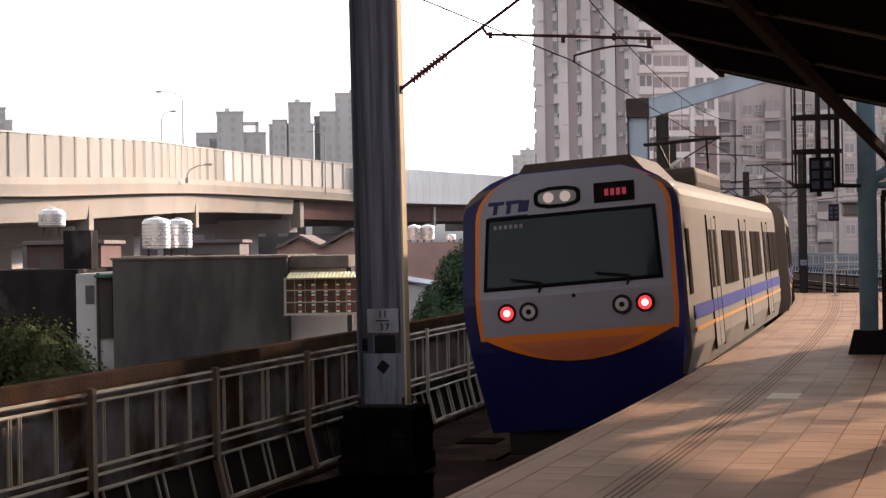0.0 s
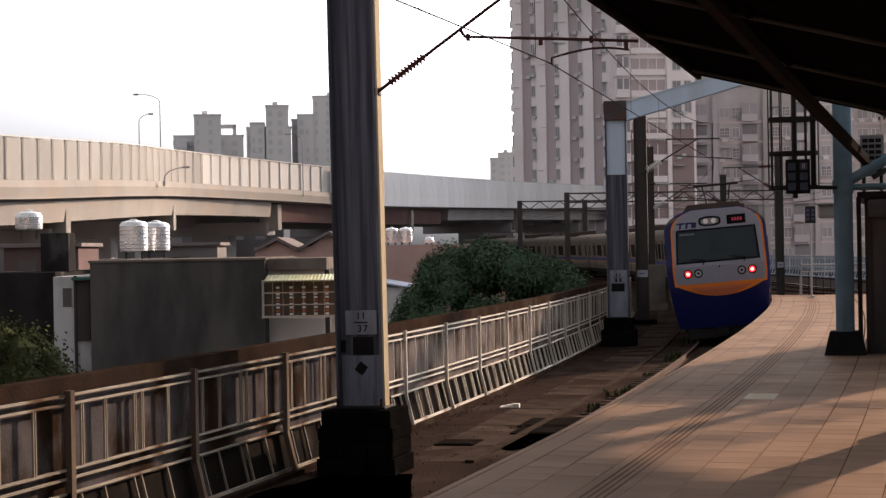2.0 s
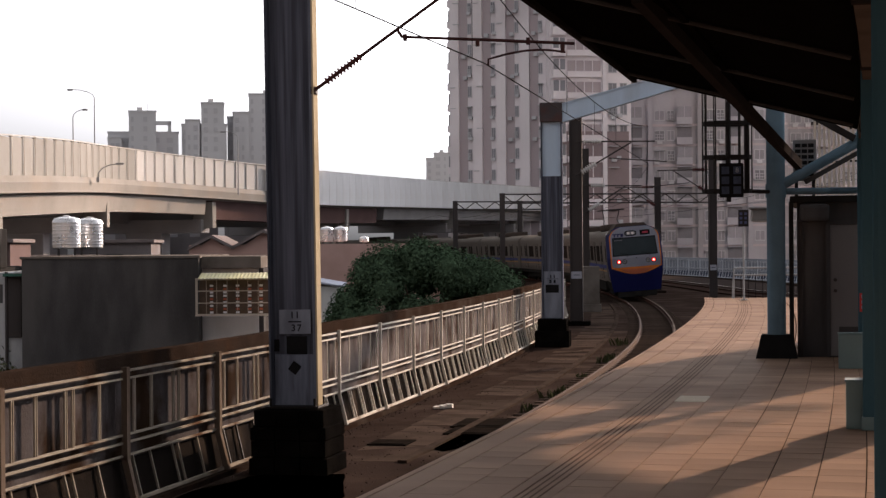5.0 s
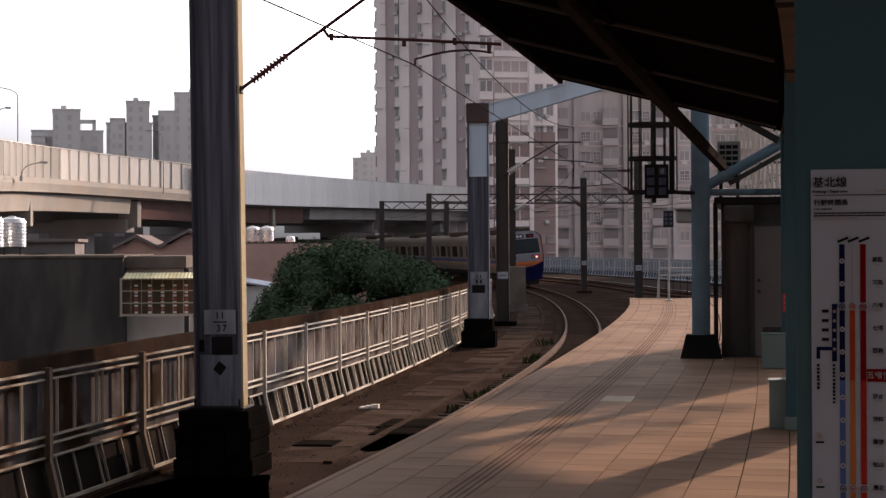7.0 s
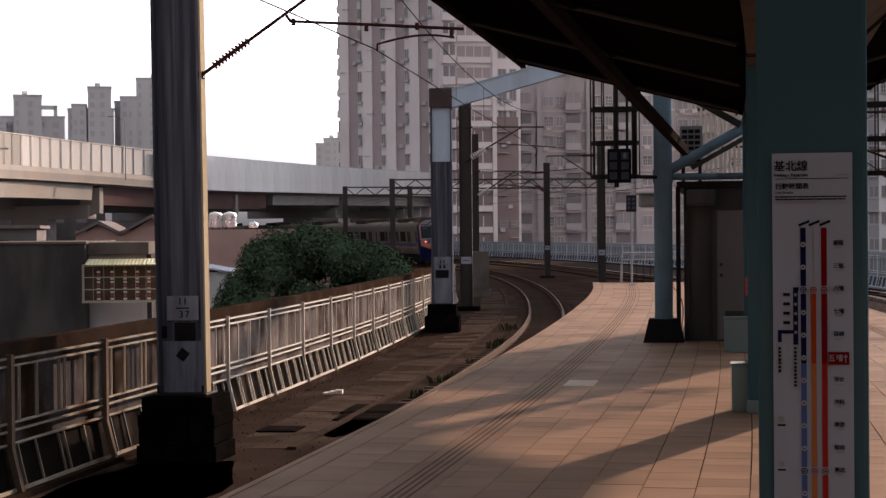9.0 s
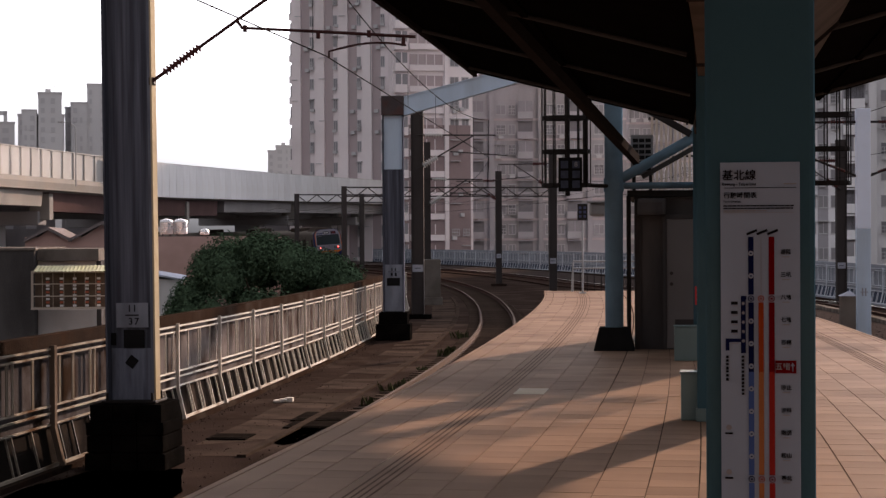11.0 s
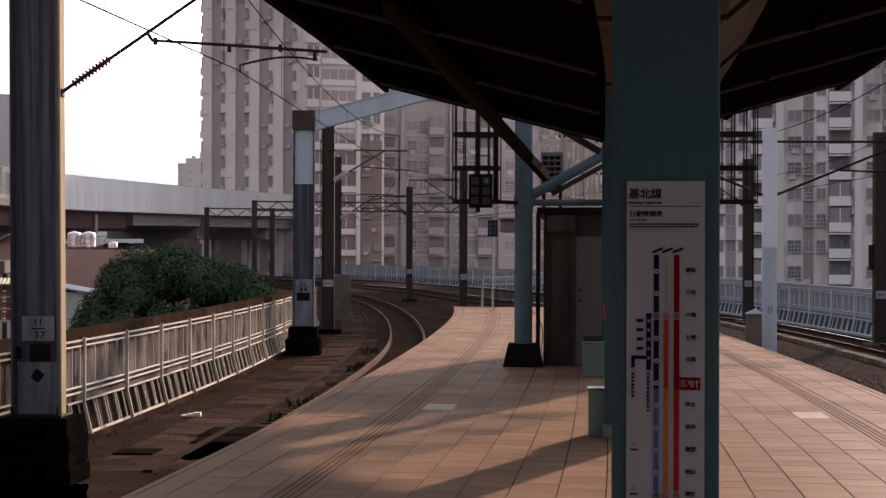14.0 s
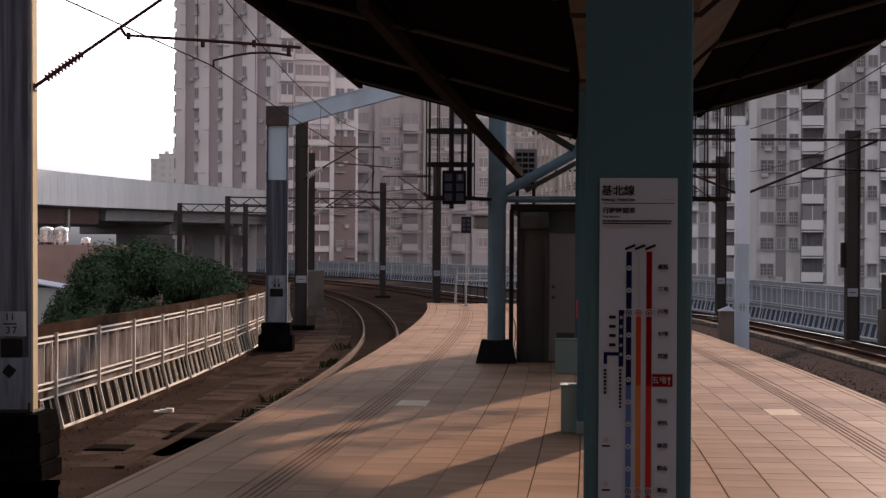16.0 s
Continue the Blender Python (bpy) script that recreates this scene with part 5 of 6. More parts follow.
def tail_car():
    th = thing("train_car", pose(0, 0, 0), "grey, blue and orange commuter train tail car with red tail lamps", "train car", "cars of the train")
    h = CAR / 2
    body = part("body", loft([prof_ring(-h + .35), prof_ring(h)]), "train_steel", th, "cream steel car body")
    part("nose", loft([[(x * (outline(z) / 1.43 if z < 3.3 else 1), face_y(max(-1.43, min(1.43, x)), z) + .05, z) for x, _, z in prof_ring(0, z0=.95)],
                       prof_ring(-h + .95)]), "train_blue", th, "dark blue nose shell")
    skin(th, "front_shell", "train_blue", .42, 3.76, outline, .0, "dark blue front", 32, 16)
    part("lower_skirt", loft([[(-1.17, -h + .30, .42), (1.17, -h + .30, .42), (1.30, -h + .30, 1.0), (-1.30, -h + .30, 1.0)],
                              [(-1.22, -h + 2.4, .42), (1.22, -h + 2.4, .42), (1.40, -h + 2.4, 1.0), (-1.40, -h + 2.4, 1.0)]]), "train_black", th)
    inner = lambda z: outline(z) - .125
    PX = .05
    skin(th, "orange_border", "train_orange", 1.64, 3.73, inner, .006, "orange edge line", 28, 14, PX)
    skin(th, "grey_panel", "train_grey", 1.62, 3.74, lambda z: inner(z) - .06 if z < 3.45 else inner(z) - .06 * (3.74 - z) / .29, .012, "grey front panel", 28, 14, PX)
    chin = lambda z: max(.02, inner(z) * math.sqrt(max(0, (z - 1.295) / .37)))
    skin(th, "orange_chin", "train_orange", 1.30, 1.66, lambda z: min(chin(z), inner(z)), .016, "orange smile-shaped chin", 12, 14, PX)
    skin(th, "chin_lower", "train_pink", 1.315, 1.57, lambda z: max(.02, inner(z) * .84 * math.sqrt(max(0, (z - 1.305) / .40))), .022, "faded orange lower chin", 10, 14, PX)
    skin(th, "chin_edge", "train_orange", 1.62, 1.67, lambda z: inner(z), .018, "", 2, 14, PX)
    seal = skin(th, "windscreen_seal", "rubber", 2.25, 3.20, lambda z: 1.17 - .06 * (z - 2.18), .017, "black rubber seal", 8, 14, .025)
    skin(th, "windscreen", "train_glass", 2.30, 3.15, lambda z: 1.12 - .06 * (z - 2.18), .023, "dark windscreen", 8, 14, .025)
    for i, (a, b) in enumerate(((-.75, -.35), (.35, .78))):
        y0, y1 = face_y(a, 2.3), face_y(b, 2.26)
        part("wiper", tb((a, y0 - .05, 2.39), (b, y1 - .05, 2.32), .012, n=6), "rubber", th)
        part("wiper_pivot", tb((b, y1 - .06, 2.32), (b - .05, y1 - .02, 2.19), .016, n=6), "rubber", th)
    skin(th, "headlight_frame", "rubber", 3.26, 3.54, lambda z: (-.12 - .31 * (1 - ((z - 3.40) / .145) ** 4) ** .5 if abs(z - 3.40) < .145 else -.12, -.12 + .31 * (1 - ((z - 3.40) / .145) ** 4) ** .5 if abs(z - 3.40) < .145 else -.12), .020, "black oval lamp surround", 10, 8)
    skin(th, "headlight_glass", "lamp_glass", 3.31, 3.49, lambda z: (-.12 - .25 * (1 - ((z - 3.40) / .095) ** 4) ** .5 if abs(z - 3.40) < .095 else -.12, -.12 + .25 * (1 - ((z - 3.40) / .095) ** 4) ** .5 if abs(z - 3.40) < .095 else -.12), .026, "pale lamp glass", 8, 8)
    for u in (-.23, -.01):
        disc(th, u, 3.40, .07, "steel_tank", "headlight", "", .034)
    skin(th, "display_frame", "rubber", 3.27, 3.53, lambda z: (.36, .88), .020, "black display frame", 3, 6)
    skin(th, "display", "display_dark", 3.32, 3.48, lambda z: (.42, .82), .026, "dim red destination display", 3, 6)
    for k in range(4):
        skin(th, "display_bar", "led_red", 3.355, 3.445, lambda z, k=k: (.50 + k * .075, .55 + k * .075), .030, "", 2, 2)
    # the operator's mark as plain slanted bars
    for a, b, z0, z1 in ((-1.08, -.86, 3.36, 3.41), (-1.0, -.94, 3.24, 3.36), (-.84, -.62, 3.36, 3.41), (-.82, -.76, 3.24, 3.36), (-.66, -.52, 3.25, 3.40), (-1.05, -.52, 3.19, 3.215)):
        skin(th, "mark_bar", "train_blue", z0, z1, lambda z, a=a, b=b: (a + (z - 3.2) * .18, b + (z - 3.2) * .18), .016, "", 1, 2)
    for k in range(6):
        skin(th, "number_bar", "sign_grey", 3.045, 3.095, lambda z, k=k: (-.98 + k * .07, -.935 + k * .07), .028, "", 1, 1)
    for sd in (-1, 1):
        rim = disc(th, PX + sd * .89, 1.96, .125, "train_black", "tail_lamp_housing", "dark round lamp housing", .014)
        disc(th, PX + sd * .89, 1.96, .085, "tail_red", "tail_lamp", "lit red tail lamp", .022, parent=rim)
        disc(th, PX + sd * .89, 1.96, .042, "tail_core", "tail_lamp_core", "", .028, parent=rim)
        rim = disc(th, PX + sd * .60, 1.96, .125, "train_black", "marker_lamp_housing", "dark round lamp housing", .014)
        disc(th, PX + sd * .60, 1.96, .085, "lamp_glass", "marker_lamp", "unlit grey lamp", .022, parent=rim)
        disc(th, PX + sd * .60, 1.96, .035, "rubber", "marker_lamp_core", "", .028, parent=rim)
    disc(th, PX, 2.12, .025, "rubber", "bolt")
    part("coupler", bx(-.16, .16, -h - .12, -h + .5, .16, .40, .03), "train_black", th, "black coupler")
    part("obstacle_guard", bx(-1.0, 1.0, -h + .12, -h + .3, .12, .45, .02), "train_black", th)
    side_fittings(th, True)
    bm = bmesh.new()
    vs = [(-1.0, 3.58), (-.72, 3.92), (.72, 3.92), (1.0, 3.58)]
    fr = [bm.verts.new((x, -h + 1.3, z)) for x, z in vs]
    bk = [bm.verts.new((x, -h + 4.2, z)) for x, z in vs]
    bm.faces.new(fr)
    bm.faces.new(list(reversed(bk)))
    for i in range(4):
        bm.faces.new((fr[i], bk[i], bk[(i + 1) % 4], fr[(i + 1) % 4]))
    bmesh.ops.recalc_face_normals(bm, faces=bm.faces)
    part("roof_fairing", bm, "train_roof", th, "brown roof equipment fairing")
    bm = bmesh.new()
    tube(bm, (-.6, 4.8, 3.72), (.6, 4.8, 3.72), .05, n=6)
    panto = part("pantograph", bm, "steel_dark", th, "raised pantograph")
    for x in (-.55, .55):
        part("lower_arm", tb((x, 4.8, 3.7), (x * .7, 6.0, 4.3), .03, n=6), "steel_dark", panto)
        part("upper_arm", tb((x * .7, 6.0, 4.3), (x * .9, 5.0, 4.85), .025, n=6), "steel_dark", panto)
    for y in (4.9, 5.15):
        part("contact_strip", tb((-.8, y, 4.87), (.8, y, 4.87), .03, n=6), "steel_dark", panto)
    return th


def plain_car():
    th = thing("train_car", pose(0, 0, 0), "cream steel commuter train car with blue waist band", "train car", "cars of the train")
    h = CAR / 2
    part("body", loft([prof_ring(-h), prof_ring(h)]), "train_steel", th)
    part("gangway", bx(-.6, .6, -h - .4, -h, 1.1, 3.2, .05), "rubber", th, "black gangway bellows")
    part("side_skirt", bx(-1.38, 1.38, -h + .1, h - .1, .72, .98, .02), "train_black", th)
    side_fittings(th, False)
    return th


# ---- the town ----
def tank(x, y, z, r, h, label="ribbed stainless steel water tank on a roof"):
    th = thing("water_tank", pose(x, y, z), label, "water tank", "water tanks")
    pr = [(r * .6, .25), (r * .98, .27)]
    n = 7
    for i in range(n):
        a, b = .3 + (h - .55) * i / n, .3 + (h - .55) * (i + 1) / n
        pr += [(r, a), (r, b - .05), (r * 1.04, b - .03), (r * 1.04, b - .015)]
    pr += [(r * .97, h - .20), (r * .88, h - .13), (r * .55, h - .08), (r * .22, h - .06)]
    part("shell", lathe(pr, 24), "steel_tank", th)
    for i in range(4):
        a = math.pi / 4 + i * math.pi / 2
        part("leg", tb((r * .8 * math.cos(a), r * .8 * math.sin(a), -.05), (r * .8 * math.cos(a), r * .8 * math.sin(a), .3), .03, n=6), "steel_mid", th)
    part("lid", lathe([(r * .27, h - .07), (r * .27, h - .03), (r * .1, h - .015)], 14), "steel_tank", th)
    return th


def houses():
    # the dark flat-roofed house
    th = thing("flat_roof_house", pose(-2.85, 55.6, 0, 0, 0, -9), "dark grey weathered concrete house with a flat roof", "house")
    part("wall", bx(0, 5.35, 0, 9, -8, 1.38, .02), "concrete_dark", th, "dark stained blank wall")
    part("parapet", bx(-.05, 5.40, -.05, 9.05, 1.38, 1.46, .02), "concrete", th)
    part("side_wall", bx(5.35, 7.1, .9, 8, -8, 1.05, .02), "white_wall", th, "pale lower side wall")
    part("side_roof", bx(5.35, 7.2, .6, 8.1, 1.05, 1.42, .02), "concrete", th, "grey roof edge")
    # thin dark box added to hide the sunlit end of the pale wall
    part("end_wall", bx(7.1, 7.25, .95, 8, -8, 1.04, .02), "concrete_dark", th, "thin dark cover hiding the sunlit end of the pale wall")
    part("annexe_wall", bx(-1.25, 0, .5, 8, -8, .98, .02), "annexe", th, "patchy white annexe wall")
    part("annexe_window", bx(-.95, -.68, .47, .51, .05, .62), "window", th)
    part("annexe_frame", bx(-.50, -.10, .40, .52, -1.0, .85, .01), "steel_mid", th)
    part("drain_pipe", tb((-.55, .42, -6), (-.55, .42, 1.0), .05), "steel_mid", th)
    part("awning", bx(-.60, .02, .1, .55, .86, .95, .02), "green_paint", th, "small green awning")
    part("dark_annexe", bx(-4.6, -1.25, .8, 8, -8, 1.12, .02), "grimy", th)
    part("pillar_block", bx(-2.1, -1.2, 2.5, 3.5, 1.1, 2.35, .02), "grimy", th, "dark chimney-like block under a tank")
    # the window cage
    th = thing("window_grille", pose(2.25, 53.9, 0, 0, 0, -9), "white window cage with a corrugated awning", "window grille")
    part("back_panel", bx(.1, 2.2, .6, .64, -.35, .85), "bark", th, "dark brown panel behind the bars")
    for i in range(8):
        part("bar", bx(.06 + i * .31, .072 + i * .31, 0, .015, -.32, .78), "cream", th)
    for z in (-.32, .02, .38, .72):
        part("rail", bx(.05, 2.26, .015, .035, z, z + .03), "cream", th)
    for i, x in enumerate((.52, .92, 1.30, 1.66, 2.0)):
        for k in range(9):
            part("slat", bx(x - .05, x + .05, .12, .14, -.28 + k * .1, -.22 + k * .1), "rust_red" if k % 3 == 1 else "white_wall", th)
    for i in range(7):
        part("side_bar", bx(.05, .065, .08 * i, .08 * i + .012, -.32, .78), "cream", th)
    part("floor", bx(.04, 2.27, 0, .6, -.36, -.32), "cream", th)
    bm = bmesh.new()
    n = 40
    top = []
    for j in range(2):
        top.append([bm.verts.new((.15 + i * 2.2 / n, -.28 + j * .95, .76 + j * .16 + .016 * (i % 2))) for i in range(n + 1)])
    fs = [bm.faces.new((top[0][i], top[0][i + 1], top[1][i + 1], top[1][i])) for i in range(n)]
    bmesh.ops.solidify(bm, geom=fs, thickness=.01)
    part("awning", bm, "awning", th, "corrugated awning")
    tank(-1.72, 63.2, 1.45, .48, 1.42)
    tank(-0.98, 65.2, 1.45, .48, 1.40)
    tank(-5.15, 61.6, 2.25, .44, .95)
    th = thing("tank_stand", pose(-1.3, 63.8, 0, 0, 0, -8), "low dark concrete stand under the water tanks", "stand")
    part("slab", bx(-1.3, 1.6, -1.2, 2.0, 1.3, 1.46, .02), "concrete_black", th)
    part("wall", bx(-1.1, 1.4, -.8, 1.8, -8, 1.3, .02), "concrete_dark", th)
    # pink houses
    th = thing("pink_house", pose(3.7, 95.2, 0, 0, 0, -8), "pink rendered house with a grey gabled roof", "house", "pink houses")
    part("wall", bx(0, 11.4, 0, 9, -8, 1.85), "pink", th)
    for x0, x1, zt in ((0.0, 2.40, 2.38), (2.25, 5.60, 2.66)):
        bm = bmesh.new()
        xm = (x0 + x1) / 2
        fr = [bm.verts.new((x, -.5, z)) for x, z in ((x0, 1.75), (xm, zt), (x1, 1.75), (x1, 1.6), (xm, zt - .17), (x0, 1.6))]
        bk = [bm.verts.new((v.co.x, 9.3, v.co.z)) for v in fr]
        bm.faces.new(fr)
        bm.faces.new(list(reversed(bk)))
        for i in range(6):
            bm.faces.new((fr[i], bk[i], bk[(i + 1) % 6], fr[(i + 1) % 6]))
        bmesh.ops.recalc_face_normals(bm, faces=bm.faces)
        part("roof", bm, "roof_tile", th, "grey tiled gable roof")
        bm = bmesh.new()
        f = [bm.verts.new((x, -.02, z)) for x, z in ((x0 + .3, 1.6), (x1 - .3, 1.6), (xm, zt - .18))]
        bm.faces.new(f)
        b2 = [bm.verts.new((v.co.x, 8.9, v.co.z)) for v in f]
        bm.faces.new(list(reversed(b2)))
        for i in range(3):
            bm.faces.new((f[i], b2[i], b2[(i + 1) % 3], f[(i + 1) % 3]))
        bmesh.ops.recalc_face_normals(bm, faces=bm.faces)
        part("gable", bm, "pink", th)
    for x in (1.2, 5.2, 9.2):
        w = part("window", bx(x, x + 1.1, -.06, .02, .0, .95, .01), "window", th)
        part("window_frame", bx(x - .06, x + 1.16, -.04, .03, -.06, 0), "window_frame", w)
    th = thing("pink_house", pose(12.3, 116.5, -.32, 0, 0, -8), "pink rendered flat-roofed house carrying two tanks", "house", "pink houses")
    part("wall", bx(0, 8.5, 0, 9, -8, 1.9), "pink", th)
    part("parapet", bx(-.1, 8.6, -.1, 9.1, 1.9, 2.12), "pink", th)
    for x in (1.0, 4.4):
        part("window", bx(x, x + 1.4, -.05, .02, -.4, .8), "window", th)
    tank(13.62, 118.0, 1.80, .44, 1.30)
    tank(14.55, 118.0, 1.80, .44, 1.30)
    tank(16.2, 118.6, 1.75, .3, .7, "small stainless steel water tank on a roof")
    th = thing("metal_shed", pose(6.8, 79.6, .3, 0, 0, -8), "white metal shed with a low pitched roof", "shed")
    part("wall", bx(0, 3.0, 0, 8, -8.3, -.35), "white_wall", th)
    bm = bmesh.new()
    fr = [bm.verts.new((x, -.3, z)) for x, z in ((-.2, .25), (3.15, -.35), (3.15, -.42), (-.2, .17))]
    bk = [bm.verts.new((v.co.x, 8.3, v.co.z)) for v in fr]
    bm.faces.new(fr)
    bm.faces.new(list(reversed(bk)))
    for i in range(4):
        bm.faces.new((fr[i], bk[i], bk[(i + 1) % 4], fr[(i + 1) % 4]))
    bmesh.ops.recalc_face_normals(bm, faces=bm.faces)
    part("roof", bm, "white_paint", th, "white sheet roof")
    # small buildings under the expressway
    for x, y, w, zt, mt, lb in ((-8.2, 84, 3.4, 2.0, "pink_shade", "small pink house, darkened in colour for the shade under the expressway"), (-5.0, 92, 3.4, 1.2, "concrete_dark", "dark grey shed under the expressway"),
                                (-1.2, 99, 3.0, 2.0, "house_dark", "dark grey small house under the expressway"), (-16, 78, 5, 1.2, "concrete_dark", "dark low house by the expressway")):
        th = thing("small_house", pose(x, y, 0, 0, 0, -6), lb, "house", "small houses")
        part("wall", bx(0, w, 0, 6, -8, zt), mt, th)
        part("roof", bx(-.2, w + .2, -.3, 6.2, zt, zt + .18, .03), "roof_tile", th)
        for k in range(max(1, int(w // 2))):
            part("window", bx(.6 + k * 2, 1.5 + k * 2, -.05, .02, zt - 1.5, zt - .6), "window", th)


VIA = ((-24, 57, -2.4), (-18, 75, -1.9), (-12.5, 91, -1.4), (-8.5, 101, -1.15), (-3.5, 119, -.5), (0.5, 138, 0), (7.8, 156, .1), (20, 178.7, 0), (38.5, 218, .5), (55, 244, .7), (68, 258, .7))


def via_line():
    pts = [Vector(p) for p in VIA]
    out = []
    for i in range(len(pts) - 1):
        p0, p1, p2, p3 = pts[max(0, i - 1)], pts[i], pts[i + 1], pts[min(len(pts) - 1, i + 2)]
        for k in range(12):
            t = k / 12
            out.append(.5 * ((2 * p1) + (p2 - p0) * t + (2 * p0 - 5 * p1 + 4 * p2 - p3) * t * t + (3 * p1 - p0 - 3 * p2 + p3) * t ** 3))
    out.append(pts[-1])
    return out


def via_sweep(line, prof, i0=0, i1=None):
    bm = bmesh.new()
    rings = []
    line = line[i0:i1]
    for i, p in enumerate(line):
        d = (line[min(i + 1, len(line) - 1)] - line[max(i - 1, 0)])
        d.z = 0
        d.normalize()
        n = Vector((d.y, -d.x, 0))
        rings.append([bm.verts.new(p + n * a + Vector((0, 0, z))) for a, z in prof])
    k = len(prof)
    for a, b in zip(rings, rings[1:]):
        for j in range(k):
            bm.faces.new((a[j], a[(j + 1) % k], b[(j + 1) % k], b[j]))
    bm.faces.new(rings[0])
    bm.faces.new(list(reversed(rings[-1])))
    bmesh.ops.recalc_face_normals(bm, faces=bm.faces)
    return bm


def expressway():
    line = via_line()
    th = thing("expressway_viaduct", pose(0, 0, 0), "elevated concrete expressway with pale noise barriers", "viaduct", kind="structure")
    c1, c2 = 73, 91
    part("deck", via_sweep(line, [(0, 6.1), (0, 6.3), (-14, 6.3), (-14, 5.9), (-12, 5.75), (-.5, 5.75)]), "viaduct", th, "pale concrete deck edge")
    part("parapet", via_sweep(line, [(0.05, 6.02), (0.12, 6.55), (0.0, 6.95), (-.3, 6.95), (-.3, 6.02)]), "viaduct", th, "sunlit concrete parapet")
    part("girder", via_sweep(line, [(-.45, 4.50), (-.30, 5.75), (-2.6, 5.75), (-2.4, 4.50)], 0, c1), "viaduct", th, "concrete girder")
    part("girder", via_sweep(line, [(-.95, 4.50), (-.85, 5.75), (-2.6, 5.75), (-2.4, 4.50)], c2, None), "viaduct_haze", th, "concrete girder paled for haze")
    part("steel_girder", via_sweep(line, [(-.6, 4.1), (-.5, 5.75), (-2.6, 5.75), (-2.4, 4.1)], c1, c2), "viaduct_steel", th, "red-brown steel girder")
    part("inner_girder", via_sweep(line, [(-8.2, 3.8), (-8.2, 5.8), (-11.2, 5.8), (-11.2, 3.8)]), "viaduct_haze", th)
    part("drain_pipe", via_sweep(line, [(.0, 5.90), (.14, 5.90), (.14, 6.02), (.0, 6.02)]), "viaduct", th)
    # noise barrier panels
    posts, span, carry = [], 2.2, 0.0
    me = finish("barrier_panel", bx(.005, span - .005, .11, .19, 6.97, 9.30), "barrier")
    beige = finish("barrier_panel", bx(.005, span - .005, .11, .19, 6.97, 9.30), "barrier_beige")
    tall = finish("barrier_panel", bx(.012, span - .012, -.26, -.14, 5.95, 9.30), "barrier_white")
    tall_post = finish("barrier_post", bx(-.016, .016, -.29, -.1, 5.95, 9.33), "barrier_grey")
    for a, b in zip(line, line[1:]):
        L = (b - a).length
        while carry < L:
            posts.append(a.lerp(b, carry / L))
            carry += span
        carry -= L
    for p, q in zip(posts, posts[1:]):
        o = new("barrier_panel", beige if p.y < 140 else (me if p.y < 166 else tall))
        o.parent, o.matrix_basis = th, pose(p.x, p.y, p.z, 0, 0, math.degrees(math.atan2(q.y - p.y, q.x - p.x)))
    pm = finish("barrier_post", bx(-.014, .014, .105, .2, 6.9, 9.33), "barrier_grey")
    for p in posts[:220]:
        o = new("barrier_post", pm if p.y < 166 else tall_post)
        o.parent, o.matrix_basis = th, pose(p.x, p.y, p.z)
    part("barrier_top_rail", via_sweep(line, [(-.22, 9.30), (-.05, 9.30), (-.05, 9.38), (-.22, 9.38)]), "barrier", th)
    for i in (6, 18, 29, 41, 58, 73, 87, 99, 109, 117):
        p = line[min(i, len(line) - 1)]
        d = (line[min(i + 1, len(line) - 1)] - line[max(0, i - 1)])
        rz = math.degrees(math.atan2(d.y, d.x))
        part("pier_cap", bx(-.9, .9, 1.2, 13.5, 2.9, 4.1, .1), "viaduct_haze", th, "concrete pier head", m=pose(p.x, p.y, p.z, 0, 0, rz))
        part("pier", bx(-.9, .9, 5.0, 8.5, -8, 2.95, .1), "viaduct_haze", th, m=pose(p.x, p.y, p.z, 0, 0, rz))
        part("bearing_bracket", bx(-.42, .42, .35, 2.2, 3.35, 5.6, .06), "viaduct", th, m=pose(p.x, p.y, p.z, 0, 0, rz))
    th2 = thing("parapet_lamp", pose(-.9, 127.0, 7.1), "small curved lamp arm fixed to the expressway parapet", "street lamp", "street lamps")
    bm = bmesh.new()
    q = [Vector((-.45, .25, -.55)), Vector((-.40, 0, -.1)), Vector((-.1, 0, .25)), Vector((.4, 0, .45)), Vector((.9, 0, .52))]
    for u, v in zip(q, q[1:]):
        tube(bm, u, v, .035, n=6)
    part("arm", bm, "lamp_post", th2)
    part("lamp_head", bx(.8, 1.35, -.12, .12, .46, .60, .03), "lamp_post", th2)
    part("wall_bracket", bx(-.55, -.35, .1, .5, -.75, -.4, .02), "lamp_post", th2)
    for px_, py_, h, arm in ((-1.7, 138.5, 13.8, -1.7), (-3.3, 138.5, 12.3, 1.0), (10.3, 156.0, 11.8, -1.2)):
        th2 = thing("street_lamp", pose(px_, py_, 0), "thin grey street lamp on the expressway", "street lamp", "street lamps")
        part("pole", tb((0, 0, 6.3), (0, 0, h - .6), .06, .035, 8), "lamp_post", th2)
        bm = bmesh.new()
        q = [Vector((arm * (1 - math.cos(a)), 0, h - .6 + .6 * math.sin(a))) for a in (0, .4, .8, 1.2, 1.57)]
        for u, v in zip(q, q[1:]):
            tube(bm, u, v, .03, n=6)
        part("arm", bm, "lamp_post", th2)
        part("lamp_head", bx(arm - .3, arm + .1, -.12, .12, h - .1, h + .04, .03), "lamp_post", th2)


